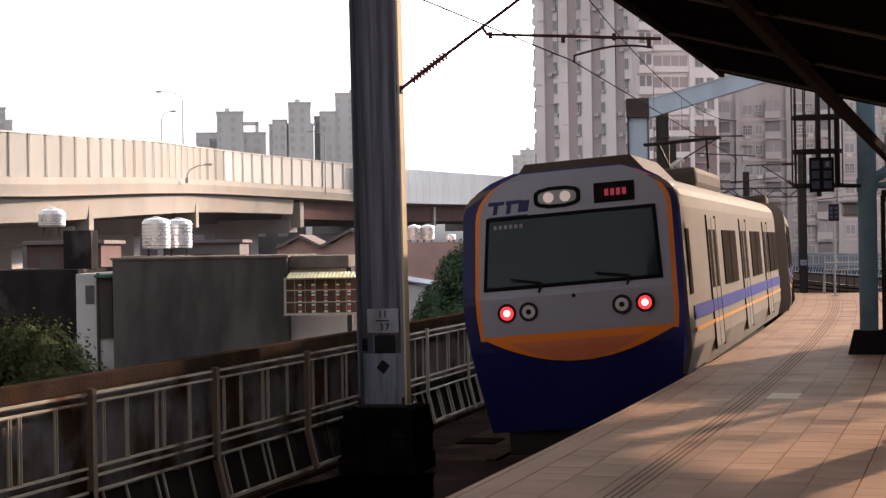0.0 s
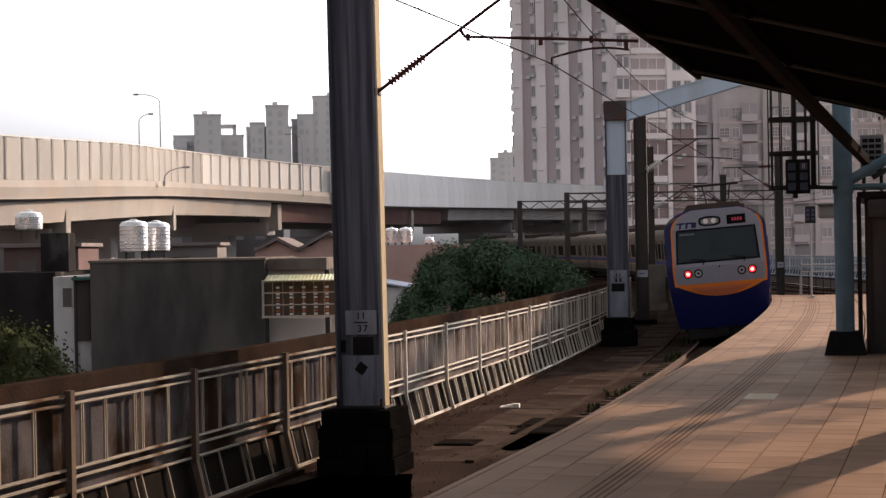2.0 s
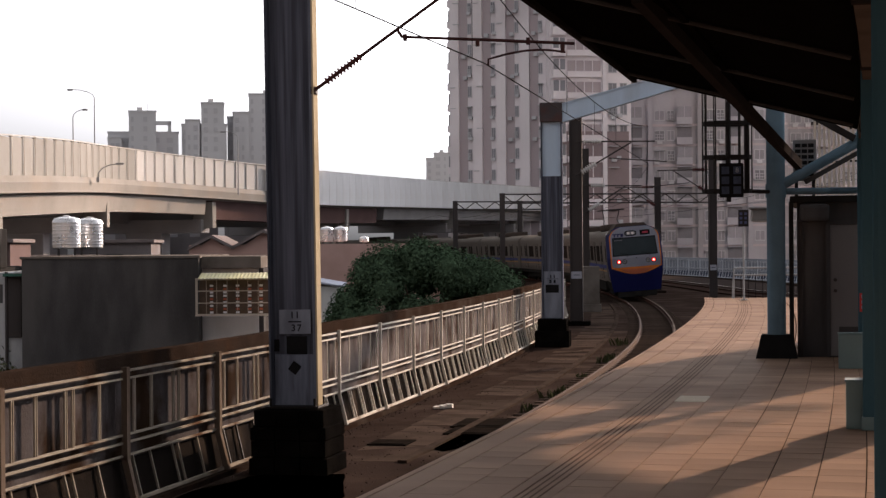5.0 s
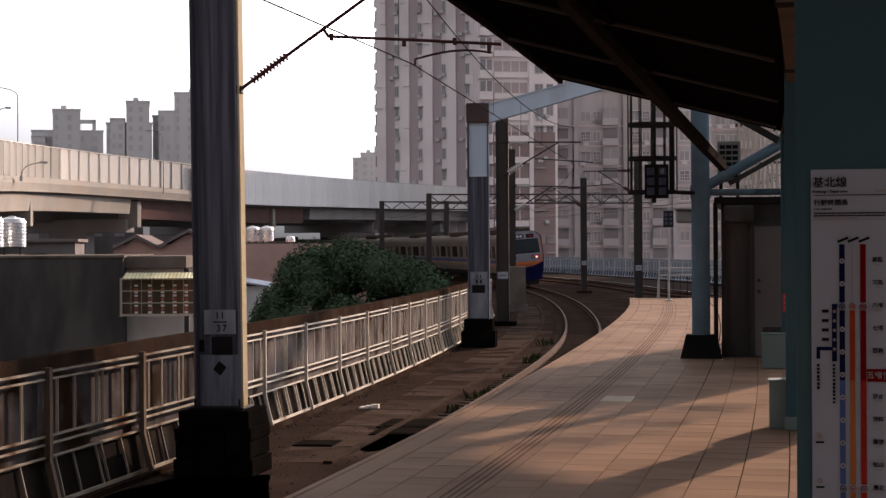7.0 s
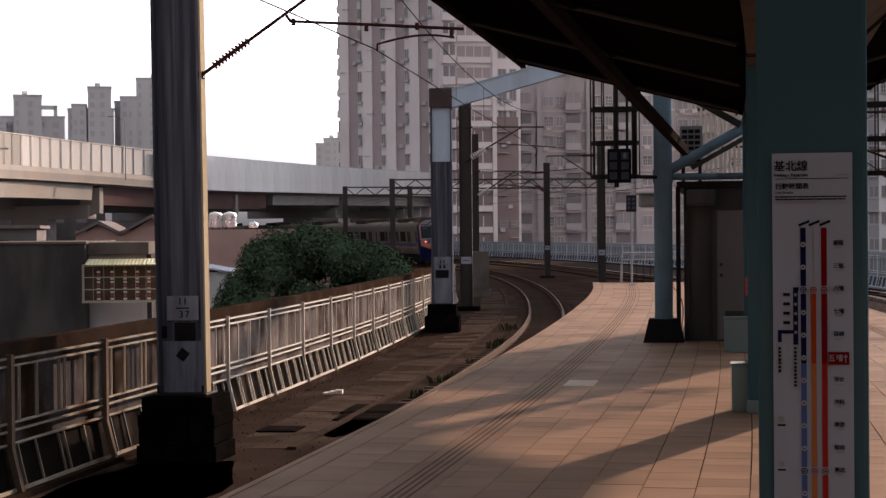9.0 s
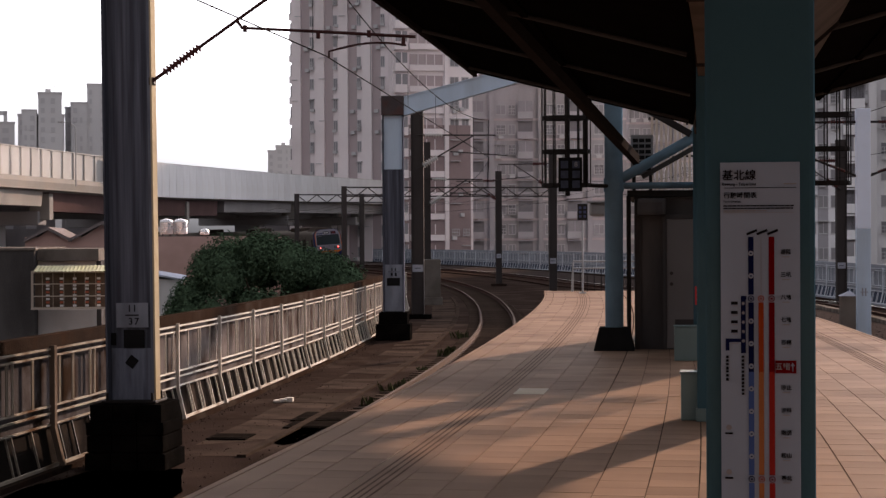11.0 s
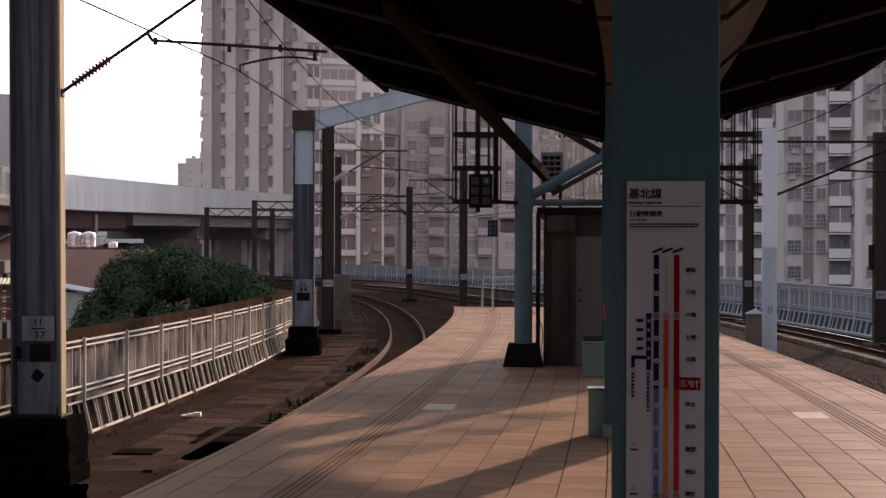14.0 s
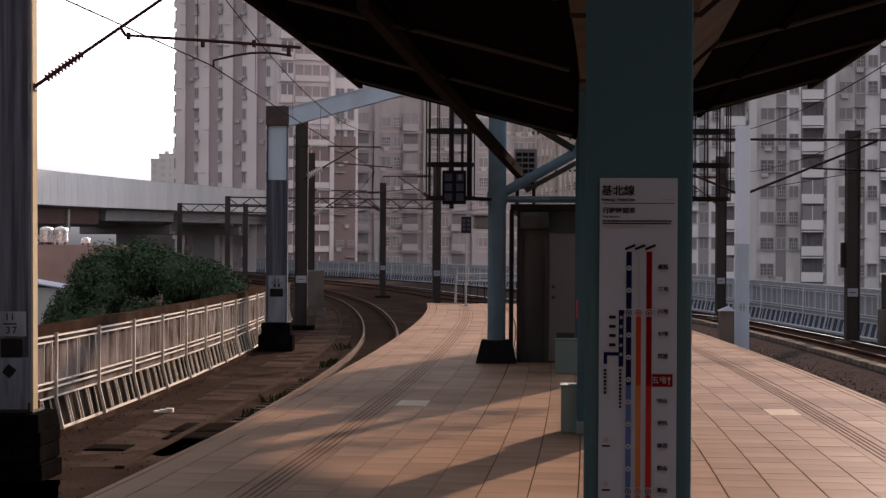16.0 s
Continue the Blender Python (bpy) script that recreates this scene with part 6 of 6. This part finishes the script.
def facade(name, p0, p1, depth, z0, z1, storey, module, wall, label, cat="apartment building", top=True):
    """A block whose front runs from p0 to p1; module: rows of (x, width, z, height, kind) in metres, repeated by its first entry."""
    a, b = Vector((*p0, 0)), Vector((*p1, 0))
    d = b - a
    L = d.length
    th = thing(name, pose(a.x, a.y, 0, 0, 0, math.degrees(math.atan2(d.y, d.x))), label, cat, "tall buildings")
    part("wall", bx(0, L, 0, depth, z0, z1), wall, th)
    if top:
        part("roof", bx(-.3, L + .3, -.3, depth + .3, z1, z1 + .8), wall, th)
    period, items = module
    for (x, w, z, h, kind) in items:
        if kind == "pier":
            k = 0
            while x + k * period + w < L:
                part("pilaster", bx(x + k * period, x + k * period + w, -z, 0, z0, z1 - .4), "apartment_light" if wall == "apartment" else wall, th)
                k += 1
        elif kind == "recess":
            # flat strip, not sunk in: the recess's shade is its darker colour
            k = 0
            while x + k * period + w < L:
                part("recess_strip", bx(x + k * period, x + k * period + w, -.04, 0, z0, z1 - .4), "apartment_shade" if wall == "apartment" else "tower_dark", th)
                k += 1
    n = int((z1 - z0) / storey)
    rng = random.Random(len(name) + int(L * 10))
    for (x, w, z, h, kind) in items:
        if kind in ("pier", "recess"):
            continue
        if kind == "course":
            w = 0.0
        pale = "apartment_light" if wall == "apartment" else wall
        sets = []
        if kind == "window":
            for style in ("plain", "cage", "shade"):
                bm = bmesh.new()
                box(bm, 0, w, -.05, .02, 0, h)
                g = finish("window", bm, "opening" if style == "cage" else "window_far")
                bm = bmesh.new()
                box(bm, -.07, w + .07, -.12, 0, -.12, 0)
                box(bm, -.07, w + .07, -.10, 0, h, h + .07)
                box(bm, -.07, 0, -.10, 0, 0, h)
                box(bm, w, w + .07, -.10, 0, 0, h)
                box(bm, w / 2 - .035, w / 2 + .035, -.08, 0, 0, h)
                if style == "cage":
                    for q in range(5):
                        box(bm, q * w / 4 - .03, q * w / 4 + .03, -.50, -.44, -.1, h * .62)
                    for zq in (-.1, h * .28, h * .62):
                        box(bm, -.03, w + .03, -.50, -.44, zq - .03, zq + .03)
                    box(bm, -.03, w + .03, -.50, 0, -.16, -.10)
                elif style == "shade":
                    box(bm, -.2, w + .2, -.75, 0, h + .07, h + .16)
                sets.append((g, finish("window_frame", bm, "window_frame")))
        elif kind == "balcony":
            for style in ("open", "glazed"):
                bm = bmesh.new()
                if style == "open":
                    # flat panel toned dark for the shade inside an open balcony
                    box(bm, 0, w, -.04, .02, .95, h)
                else:
                    box(bm, .02, w - .02, -.84, -.78, .95, h)
                g = finish("window", bm, "opening" if style == "open" else "window_far")
                sets.append((g, finish("balcony", bx(-.1, w + .1, -.9, 0, -.15, .95), pale),
                             finish("balcony_slab", bx(-.1, w + .1, -.9, 0, h, h + .16), pale) if style == "open" else None,
                             finish("mullion", bx(w / 2 - .05, w / 2 + .05, -.9, -.8, .95, h), pale) if style == "glazed" else None))
        elif kind == "band":
            # flat darker panel; the shade of the sunken band is in its colour
            bm = bmesh.new()
            box(bm, 0, w, -.05, .02, 0, h)
            g = finish("window", bm, "tower_dark")
            bm = bmesh.new()
            box(bm, -.1, w + .1, -.5, 0, -.9, -.05)
            for q in range(1, 4):
                box(bm, q * w / 4 - .06, q * w / 4 + .06, -.2, 0, 0, h)
            sets.append((g, finish("balcony", bm, "tower_pink")))
        elif kind == "bay":
            bm = bmesh.new()
            box(bm, .12, w - .12, -1.06, -.9, 1.0, h)
            g = finish("window", bm, "window_far")
            bm = bmesh.new()
            box(bm, 0, w, -1.1, 0, -.15, 1.0)
            box(bm, 0, w, -.9, 0, 1.0, h)
            box(bm, w / 2 - .08, w / 2 + .08, -1.1, -.9, 1.0, h)
            sets.append((g, finish("bay", bm, pale)))
        elif kind == "course":
            sets.append((finish("string_course", bx(0, L, -.10, 0, 0, h), "tower_dark"), None))
        else:
            bm = bmesh.new()
            box(bm, 0, w, -.6, 0, 0, h, .03)
            sets.append((finish("air_conditioner", bm, "window_frame"), None))
        k = 0
        while x + k * period + w < L - .2:
            for i in range(n):
                zz = z0 + i * storey + z
                if zz < -4 or zz + h > z1 - .5 or (kind == "ac" and rng.random() < .6):
                    continue
                if kind == "window" and rng.random() < .06:
                    continue
                for me in sets[int(rng.random() ** 1.4 * len(sets))]:
                    if me is not None:
                        o = new(me.name.split(".")[0], me)
                        o.parent, o.matrix_basis = th, pose(x + k * period + (rng.uniform(-.25, .25) if kind == "ac" else 0), 0, zz)
            if kind == "course":
                break
            k += 1
    return th


def polar(az, r):
    return (0.09 + r * math.sin(radians(az)), r * math.cos(radians(az)))


def town():
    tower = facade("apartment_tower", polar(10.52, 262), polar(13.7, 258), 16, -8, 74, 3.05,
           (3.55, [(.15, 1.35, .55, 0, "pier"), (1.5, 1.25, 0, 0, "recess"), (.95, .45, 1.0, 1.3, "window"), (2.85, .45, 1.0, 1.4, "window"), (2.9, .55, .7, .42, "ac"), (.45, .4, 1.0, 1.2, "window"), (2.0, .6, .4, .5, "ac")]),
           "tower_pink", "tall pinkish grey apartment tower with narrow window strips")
    bal = finish("edge_balcony", bx(-.32, .35, -.25, 1.6, 0, 1.0, .03), "tower_pink")
    glz = finish("edge_window", bx(-.16, .3, -.15, 1.4, 1.0, 2.6), "window_far")
    for i in range(24):
        for me in (bal, glz):
            o = new(me.name.split(".")[0], me)
            o.parent, o.matrix_basis = tower, pose(0, 0, -3 + i * 3.05)
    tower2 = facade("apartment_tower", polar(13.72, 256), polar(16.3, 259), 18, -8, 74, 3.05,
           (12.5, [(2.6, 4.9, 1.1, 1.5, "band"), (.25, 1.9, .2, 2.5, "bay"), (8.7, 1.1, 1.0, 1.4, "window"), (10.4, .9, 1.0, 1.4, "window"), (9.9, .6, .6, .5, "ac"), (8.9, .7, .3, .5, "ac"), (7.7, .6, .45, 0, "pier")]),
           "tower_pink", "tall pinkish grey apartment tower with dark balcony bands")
    part("base_cladding", bx(-.1, 11.6, -.14, .3, -8, 18.0), "tower_base", tower2, "brown tiled lower storeys")
    facade("apartment_block", polar(15.2, 278), polar(21.2, 279), 16, -8, 25.5, 3.1,
           (7.6, [(.3, .7, .5, 0, "pier"), (1.4, 1.4, 1.0, 1.4, "window"), (3.3, 1.0, 1.0, 1.4, "window"), (4.8, 2.2, .4, 2.6, "balcony"), (3.4, .8, .3, .5, "ac"), (1.5, .8, .3, .5, "ac"), (0, 0, 0, .35, "course")]),
           "apartment_shade", "grey tiled apartment block with balconies")
    facade("apartment_block", polar(16.0, 290), polar(27.2, 293), 16, -8, 44, 3.1,
           (8.4, [(.2, .8, .5, 0, "pier"), (1.6, 1.6, 1.0, 1.4, "window"), (3.8, 1.2, 1.0, 1.4, "window"), (5.4, 2.4, .3, 2.5, "bay"), (3.9, .8, .3, .5, "ac"), (1.9, .8, .3, .5, "ac"), (0, 0, 0, .35, "course")]),
           "apartment_shade", "grey tiled apartment block with balconies")
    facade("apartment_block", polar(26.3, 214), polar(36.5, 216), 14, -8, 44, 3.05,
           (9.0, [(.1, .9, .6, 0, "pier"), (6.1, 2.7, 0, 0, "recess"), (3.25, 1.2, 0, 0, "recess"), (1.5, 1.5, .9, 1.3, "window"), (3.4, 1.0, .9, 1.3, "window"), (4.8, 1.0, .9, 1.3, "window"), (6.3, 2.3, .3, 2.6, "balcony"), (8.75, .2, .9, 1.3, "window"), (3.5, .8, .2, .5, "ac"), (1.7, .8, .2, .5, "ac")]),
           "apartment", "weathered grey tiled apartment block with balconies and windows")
    # low dark blocks, added to fill the shade under the expressway deck
    for az0, az1, r, zt in ((-7.5, -4.6, 178, 4.6), (-4.3, -1.6, 182, 5.0), (-1.4, .9, 188, 4.4), (1.3, 3.1, 196, 4.9), (3.3, 5.4, 215, 5.2), (9.2, 11.0, 268, 6.5)):
        x0, y0 = polar(az0, r)
        x1, y1 = polar(az1, r)
        wd = math.hypot(x1 - x0, y1 - y0)
        th = thing("low_house", pose(x0, y0, 0, 0, 0, math.degrees(math.atan2(y1 - y0, x1 - x0))), "low dark grey block added to fill the shade under the expressway", "house", "low houses")
        part("wall", bx(0, wd, 0, 8, -8, zt), "house_dark", th)
        part("roof", bx(-.2, wd + .2, -.3, 8.2, zt, zt + .25), "concrete", th)
        for k in range(int(wd / 2.4)):
            part("window", bx(.7 + k * 2.4, 1.8 + k * 2.4, -.05, .02, zt - 2.0, zt - .8), "window_far", th)
    # blocks far beyond the expressway; their pale colours hold the haze
    def far_block(name_label, parts, frame_top=None):
        th = thing("distant_block", pose(0, 0, 0), name_label, "apartment building", "distant blocks")
        for az0, az1, r, zt in parts:
            x0, y0 = polar(az0, r)
            x1, y1 = polar(az1, r)
            w = math.hypot(x1 - x0, y1 - y0)
            rz = math.degrees(math.atan2(y1 - y0, x1 - x0))
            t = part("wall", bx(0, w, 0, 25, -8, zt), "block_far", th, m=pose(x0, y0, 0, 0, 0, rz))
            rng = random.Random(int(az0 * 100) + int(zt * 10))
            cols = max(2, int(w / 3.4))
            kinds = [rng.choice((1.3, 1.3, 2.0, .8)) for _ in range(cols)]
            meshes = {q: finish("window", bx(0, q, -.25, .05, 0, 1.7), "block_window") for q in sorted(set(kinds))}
            z = zt - 3.4
            while z > zt - 26:
                for k, q in enumerate(kinds):
                    if rng.random() < .12:
                        continue
                    o = new("window", meshes[q])
                    o.parent, o.matrix_basis = t, pose(.8 + k * (w - 1.0) / cols, 0, z)
                z -= 3.2
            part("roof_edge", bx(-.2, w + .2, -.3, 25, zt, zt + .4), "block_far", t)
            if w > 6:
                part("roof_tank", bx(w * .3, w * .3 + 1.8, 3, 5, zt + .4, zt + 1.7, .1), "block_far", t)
                part("aerial", tb((w * .7, 3, zt), (w * .7, 3, zt + 3.0), .07, n=5), "block_window", t)
        if frame_top:
            az0, az1, r, z0, z1 = frame_top
            x0, y0 = polar(az0, r)
            x1, y1 = polar(az1, r)
            w = math.hypot(x1 - x0, y1 - y0)
            bm = bmesh.new()
            box(bm, w - 1.2, w, 0, 1.2, z0, z1)
            box(bm, 0, w, 0, 1.2, z1 - 1.3, z1)
            part("roof_frame", bm, "block_far", th, "open concrete frame on the roof", m=pose(x0, y0, 0, 0, 0, math.degrees(math.atan2(y1 - y0, x1 - x0))))
    far_block("grey apartment block far beyond the expressway, paled for haze", ((-.32, 1.88, 610, 40.7), (.33, 1.18, 605, 47.4), (-.32, .1, 604, 38.5)), (1.18, 1.66, 604, 40.7, 44.2))
    far_block("grey apartment block far beyond the expressway, paled for haze", ((1.98, 3.4, 610, 43.4), (2.60, 3.32, 606, 50.4), (2.10, 2.55, 606, 44.6)), None)
    far_block("grey apartment block far beyond the expressway, paled for haze", ((3.42, 5.6, 625, 47.0), (4.10, 5.6, 620, 54.6), (3.6, 4.1, 619, 48.2)), None)
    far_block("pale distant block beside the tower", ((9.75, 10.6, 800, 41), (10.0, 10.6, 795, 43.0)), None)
    far_block("grey apartment block far beyond the expressway, paled for haze", ((-6.9, -6.0, 620, 46), (-6.5, -6.2, 618, 50)), None)


# ---- the tree ----
def tree(x, y, z0, ztop, rx, ry, n, seed, label, foliage="leaf"):
    n = int(n * 2.8)
    rng = random.Random(seed)
    th = thing("tree", pose(x, y, z0), label, "tree", "trees")
    H = ztop - z0
    bm = bmesh.new()
    tube(bm, (0, 0, 0), (.1, 0, H * .55), .28, .16, 10)
    for i in range(9):
        a = i * 2.4
        b = Vector((rx * .6 * math.cos(a), ry * .6 * math.sin(a), H * (.62 + .03 * i)))
        tube(bm, (.05, 0, H * (.35 + .02 * i)), b, .09, .03, 6)
    part("trunk", bm, "bark", th)
    blobs = []
    for _ in range(74):
        a, q = rng.uniform(0, 6.283), math.sqrt(rng.random())
        px, py = rx * q * math.cos(a), ry * q * math.sin(a)
        hz = H * (.60 + .355 * (1 - q ** 4.5) * rng.uniform(.74, 1.0))
        blobs.append((Vector((px, py, hz)), rng.uniform(.55, 1.05)))
    for _ in range(46):
        a = rng.uniform(0, 6.283)
        blobs.append((Vector((rx * .9 * math.cos(a), ry * .9 * math.sin(a), H * rng.uniform(.42, .62))), rng.uniform(.5, .95)))
    verts, faces = [], []
    for _ in range(n):
        c, r = blobs[rng.randrange(len(blobs))]
        d = Vector((rng.gauss(0, 1), rng.gauss(0, 1), rng.gauss(0, 1))).normalized()
        p = c + d * r * rng.uniform(.55, 1.08)
        nrm = (d + Vector((rng.uniform(-.7, .7), rng.uniform(-.7, .7), rng.uniform(-.3, .9)))).normalized()
        t = nrm.orthogonal().normalized()
        t = (Matrix.Rotation(rng.uniform(0, 6.28), 3, nrm) @ t)
        u = nrm.cross(t)
        L, W = rng.uniform(.05, .10), rng.uniform(.03, .055)
        k = len(verts)
        verts += [tuple(p - t * L), tuple(p + u * W + nrm * .015), tuple(p + t * L), tuple(p - u * W + nrm * .015)]
        faces.append((k, k + 1, k + 2, k + 3))
    bm = bmesh.new()
    for c, r in blobs:
        bmesh.ops.create_icosphere(bm, subdivisions=1, radius=r * .62, matrix=Matrix.Translation(c) @ Matrix.Rotation(r * 9, 4, "Z"))
    part("inner_foliage", bm, foliage, th, "dense shaded inner foliage")
    me = bpy.data.meshes.new("crown")
    me.from_pydata(verts, [], faces)
    me.materials.append(M[foliage])
    ob = new("crown", me)
    ob.parent = th
    return th


def station_building():
    """Unseen plain walls behind the camera, added to block sky light."""
    th = thing("station_building", place(-24, 0, 0), "unseen plain grey walls added behind the camera to block sky light", "building", kind="structure")
    part("wall", bx(-45, 60, -8, 0, -8, 16), "concrete", th)
    part("side_wall", bx(-46, -45, -8, 12, -8, 9), "concrete", th)


# ---- assembly ----
station_building()
build_ground()
platform = build_platform()
build_canopy()
build_track("track_1", -1.5, -60, 330, "railway track with rusty rails beside the platform")
build_track("track_2", 13.1, -20, 200, "railway track with polished rails beyond the ballast", drift, "rail_glint")
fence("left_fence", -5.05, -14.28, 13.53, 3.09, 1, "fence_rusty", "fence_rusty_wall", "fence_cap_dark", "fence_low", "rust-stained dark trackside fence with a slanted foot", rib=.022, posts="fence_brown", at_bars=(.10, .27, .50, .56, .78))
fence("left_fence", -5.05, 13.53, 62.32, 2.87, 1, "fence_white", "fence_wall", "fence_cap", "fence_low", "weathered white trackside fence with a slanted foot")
fence("right_fence", 15.3, 20.0, 203.6, 3.4, -1, "fence_blue", "fence_blue_wall", "fence_blue_wall", "fence_blue_low", "bluish white trackside fence with a slanted foot")
left_side()
right_side()
lines()
pillar = column(-4.22, 3.645, .425, .425, 3.3, "teal painted square column carrying a route map sign")
for s in (5.0, 14.1):
    column(s, 3.47, .46, .46, 3.3, "teal painted square canopy column")
column(-13.4, 3.6, .415, .415, 3.3, "teal painted square canopy column")
route_sign(-4.22, 3.645, .2125)
blue_column(15.1, 2.08, "pale blue steel pipe column on a black plinth")
blue_column(15.1, 4.56, "pale blue steel pipe column on a black plinth")
cage(15.0, 1.38, True)
cage(15.0, 5.18, False)
office()
ac_unit()
louvre()
small_platform_things()
houses()
expressway()
town()
tree(12.85, 74.6, -8, 1.75, 4.15, 2.8, 38000, 3, "dense dark green round-crowned tree behind the fence")
tree(16.5, 78.5, -8, .45, 1.6, 1.6, 6000, 4, "small dark green tree beside the larger one")
tree(-4.9, 49.5, -8, -.25, 1.8, 1.4, 7000, 8, "dark olive green shrub in front of the grey house", "weed")
stones("ballast_stones", -2.5, -0.35, 14, 60, 9000, .022, "ballast", "brown ballast stones between the rails", 1)
stones("ballast_stones", 6.7, 10.8, 4, 60, 16000, .055, "ballast_grey", "brown grey ballast stones beside the platform", 2, .17)
stones("gravel_scatter", -4.4, -2.3, 9, 45, 900, .018, "bed", "loose gravel on the track bed", 3)
for i, (s, l, r) in enumerate(((22.5, -2.35, .22), (24, -2.3, .16), (33, -2.35, .26), (34.5, -2.3, .18), (19.5, -2.25, .2), (28, -2.4, .14), (41, -2.5, .25), (12.2, -4.4, .2))):
    tuft(s, l, BED_Z, r, 30, 40 + i)
stones("fence_foot_debris", -4.78, -4.55, 8, 40, 420, .022, "bed", "dirt and small debris along the fence foot", 15)
th = thing("litter", place(20.2, -4.05, BED_Z), "crumpled pale paper litter on the track bed", "litter")
for i in range(3):
    part("scrap", bx(-.12 + i * .1, .02 + i * .1, -.1 + .05 * i, .12, .0, .04 + .02 * i, .01), "sand", th)
th = thing("trackside_path", pose(0, 0, 0), "worn brown concrete slabs beside the track", "path", kind="structure")
slab = finish("slab", bx(-.47, .47, -.495, .495, -.03, .008, .006), "slab")
rng = random.Random(12)
for i in range(62):
    if rng.random() < .06:
        continue
    ob = new("slab", slab)
    ob.parent, ob.matrix_basis = th, place(12.6 + i, -3.45 + rng.uniform(-.04, .04), BED_Z - rng.uniform(0, .012)) @ pose(0, 0, 0, rng.uniform(-.4, .4), rng.uniform(-.6, .6), rng.uniform(-1, 1))
part("path_kerb", sweep(rect(-2.93, -2.80, BED_Z - .02, BED_Z + .04), 12, 78, 1.5), "slab", th, "low concrete kerb")
for s_, l_, w_, d_ in ((17.5, -2.75, .45, .7), (16.2, -2.55, .5, .5), (14.4, -3.6, .3, .35)):
    t2 = thing("cover_plate", place(s_, l_, BED_Z), "flat black steel cover plate on the track bed", "cover plate", "cover plates")
    part("plate", bx(-w_, w_, -d_, d_, 0, .025, .008), "soot", t2)
    part("rim", bx(-w_ * .8, w_ * .8, -d_ * .8, d_ * .8, .025, .032, .003), "soot", t2)
def soot(s, l, rs, rl, seed, label):
    """An irregular flat black film, added to darken the deck."""
    rng = random.Random(seed)
    bm = bmesh.new()
    ring = []
    for i in range(40):
        a = 2 * math.pi * i / 40
        q = 1 + .07 * math.sin(3 * a + seed) + .04 * math.sin(7 * a) + rng.uniform(-.04, .04)
        p = at(s + rs * q * math.sin(a), l + rl * q * math.cos(a), BED_Z + .012)
        ring.append(bm.verts.new(p))
    f = bm.faces.new(ring)
    bmesh.ops.solidify(bm, geom=[f], thickness=.004)
    bmesh.ops.recalc_face_normals(bm, faces=bm.faces)
    tagged(part("oil_stain", bm, "soot"), label, "stain", "stains", kind="stuff")


soot(7.4, -3.75, 3.7, .95, 1, "added black film that darkens the deck round the footing")
soot(15.6, -2.55, 2.2, .40, 2, "added black film that darkens the deck beside the platform")
build_tiles(platform)


# ---- what moves ----
tail = tail_car()
car = plain_car()
cars = [tail, car] + [copy_thing(car, pose(0, 0, 0)) for _ in range(6)]


def tail_s(t):
    return 10.6 + 14.0 * t


def motions():
    for i, c in enumerate(cars):
        rows = []
        for k in range(0, 33):
            t = k * .5
            s = tail_s(t) + CAR / 2 + .2 + PITCH * i
            if s > 520:
                s = 520 + (s - 520) * .999
            rows.append((t, place(s, -1.41, RAIL_Z) @ pose(0, 0, 0, 0, -4.2, 0)))
        walk(c, rows)


motions()
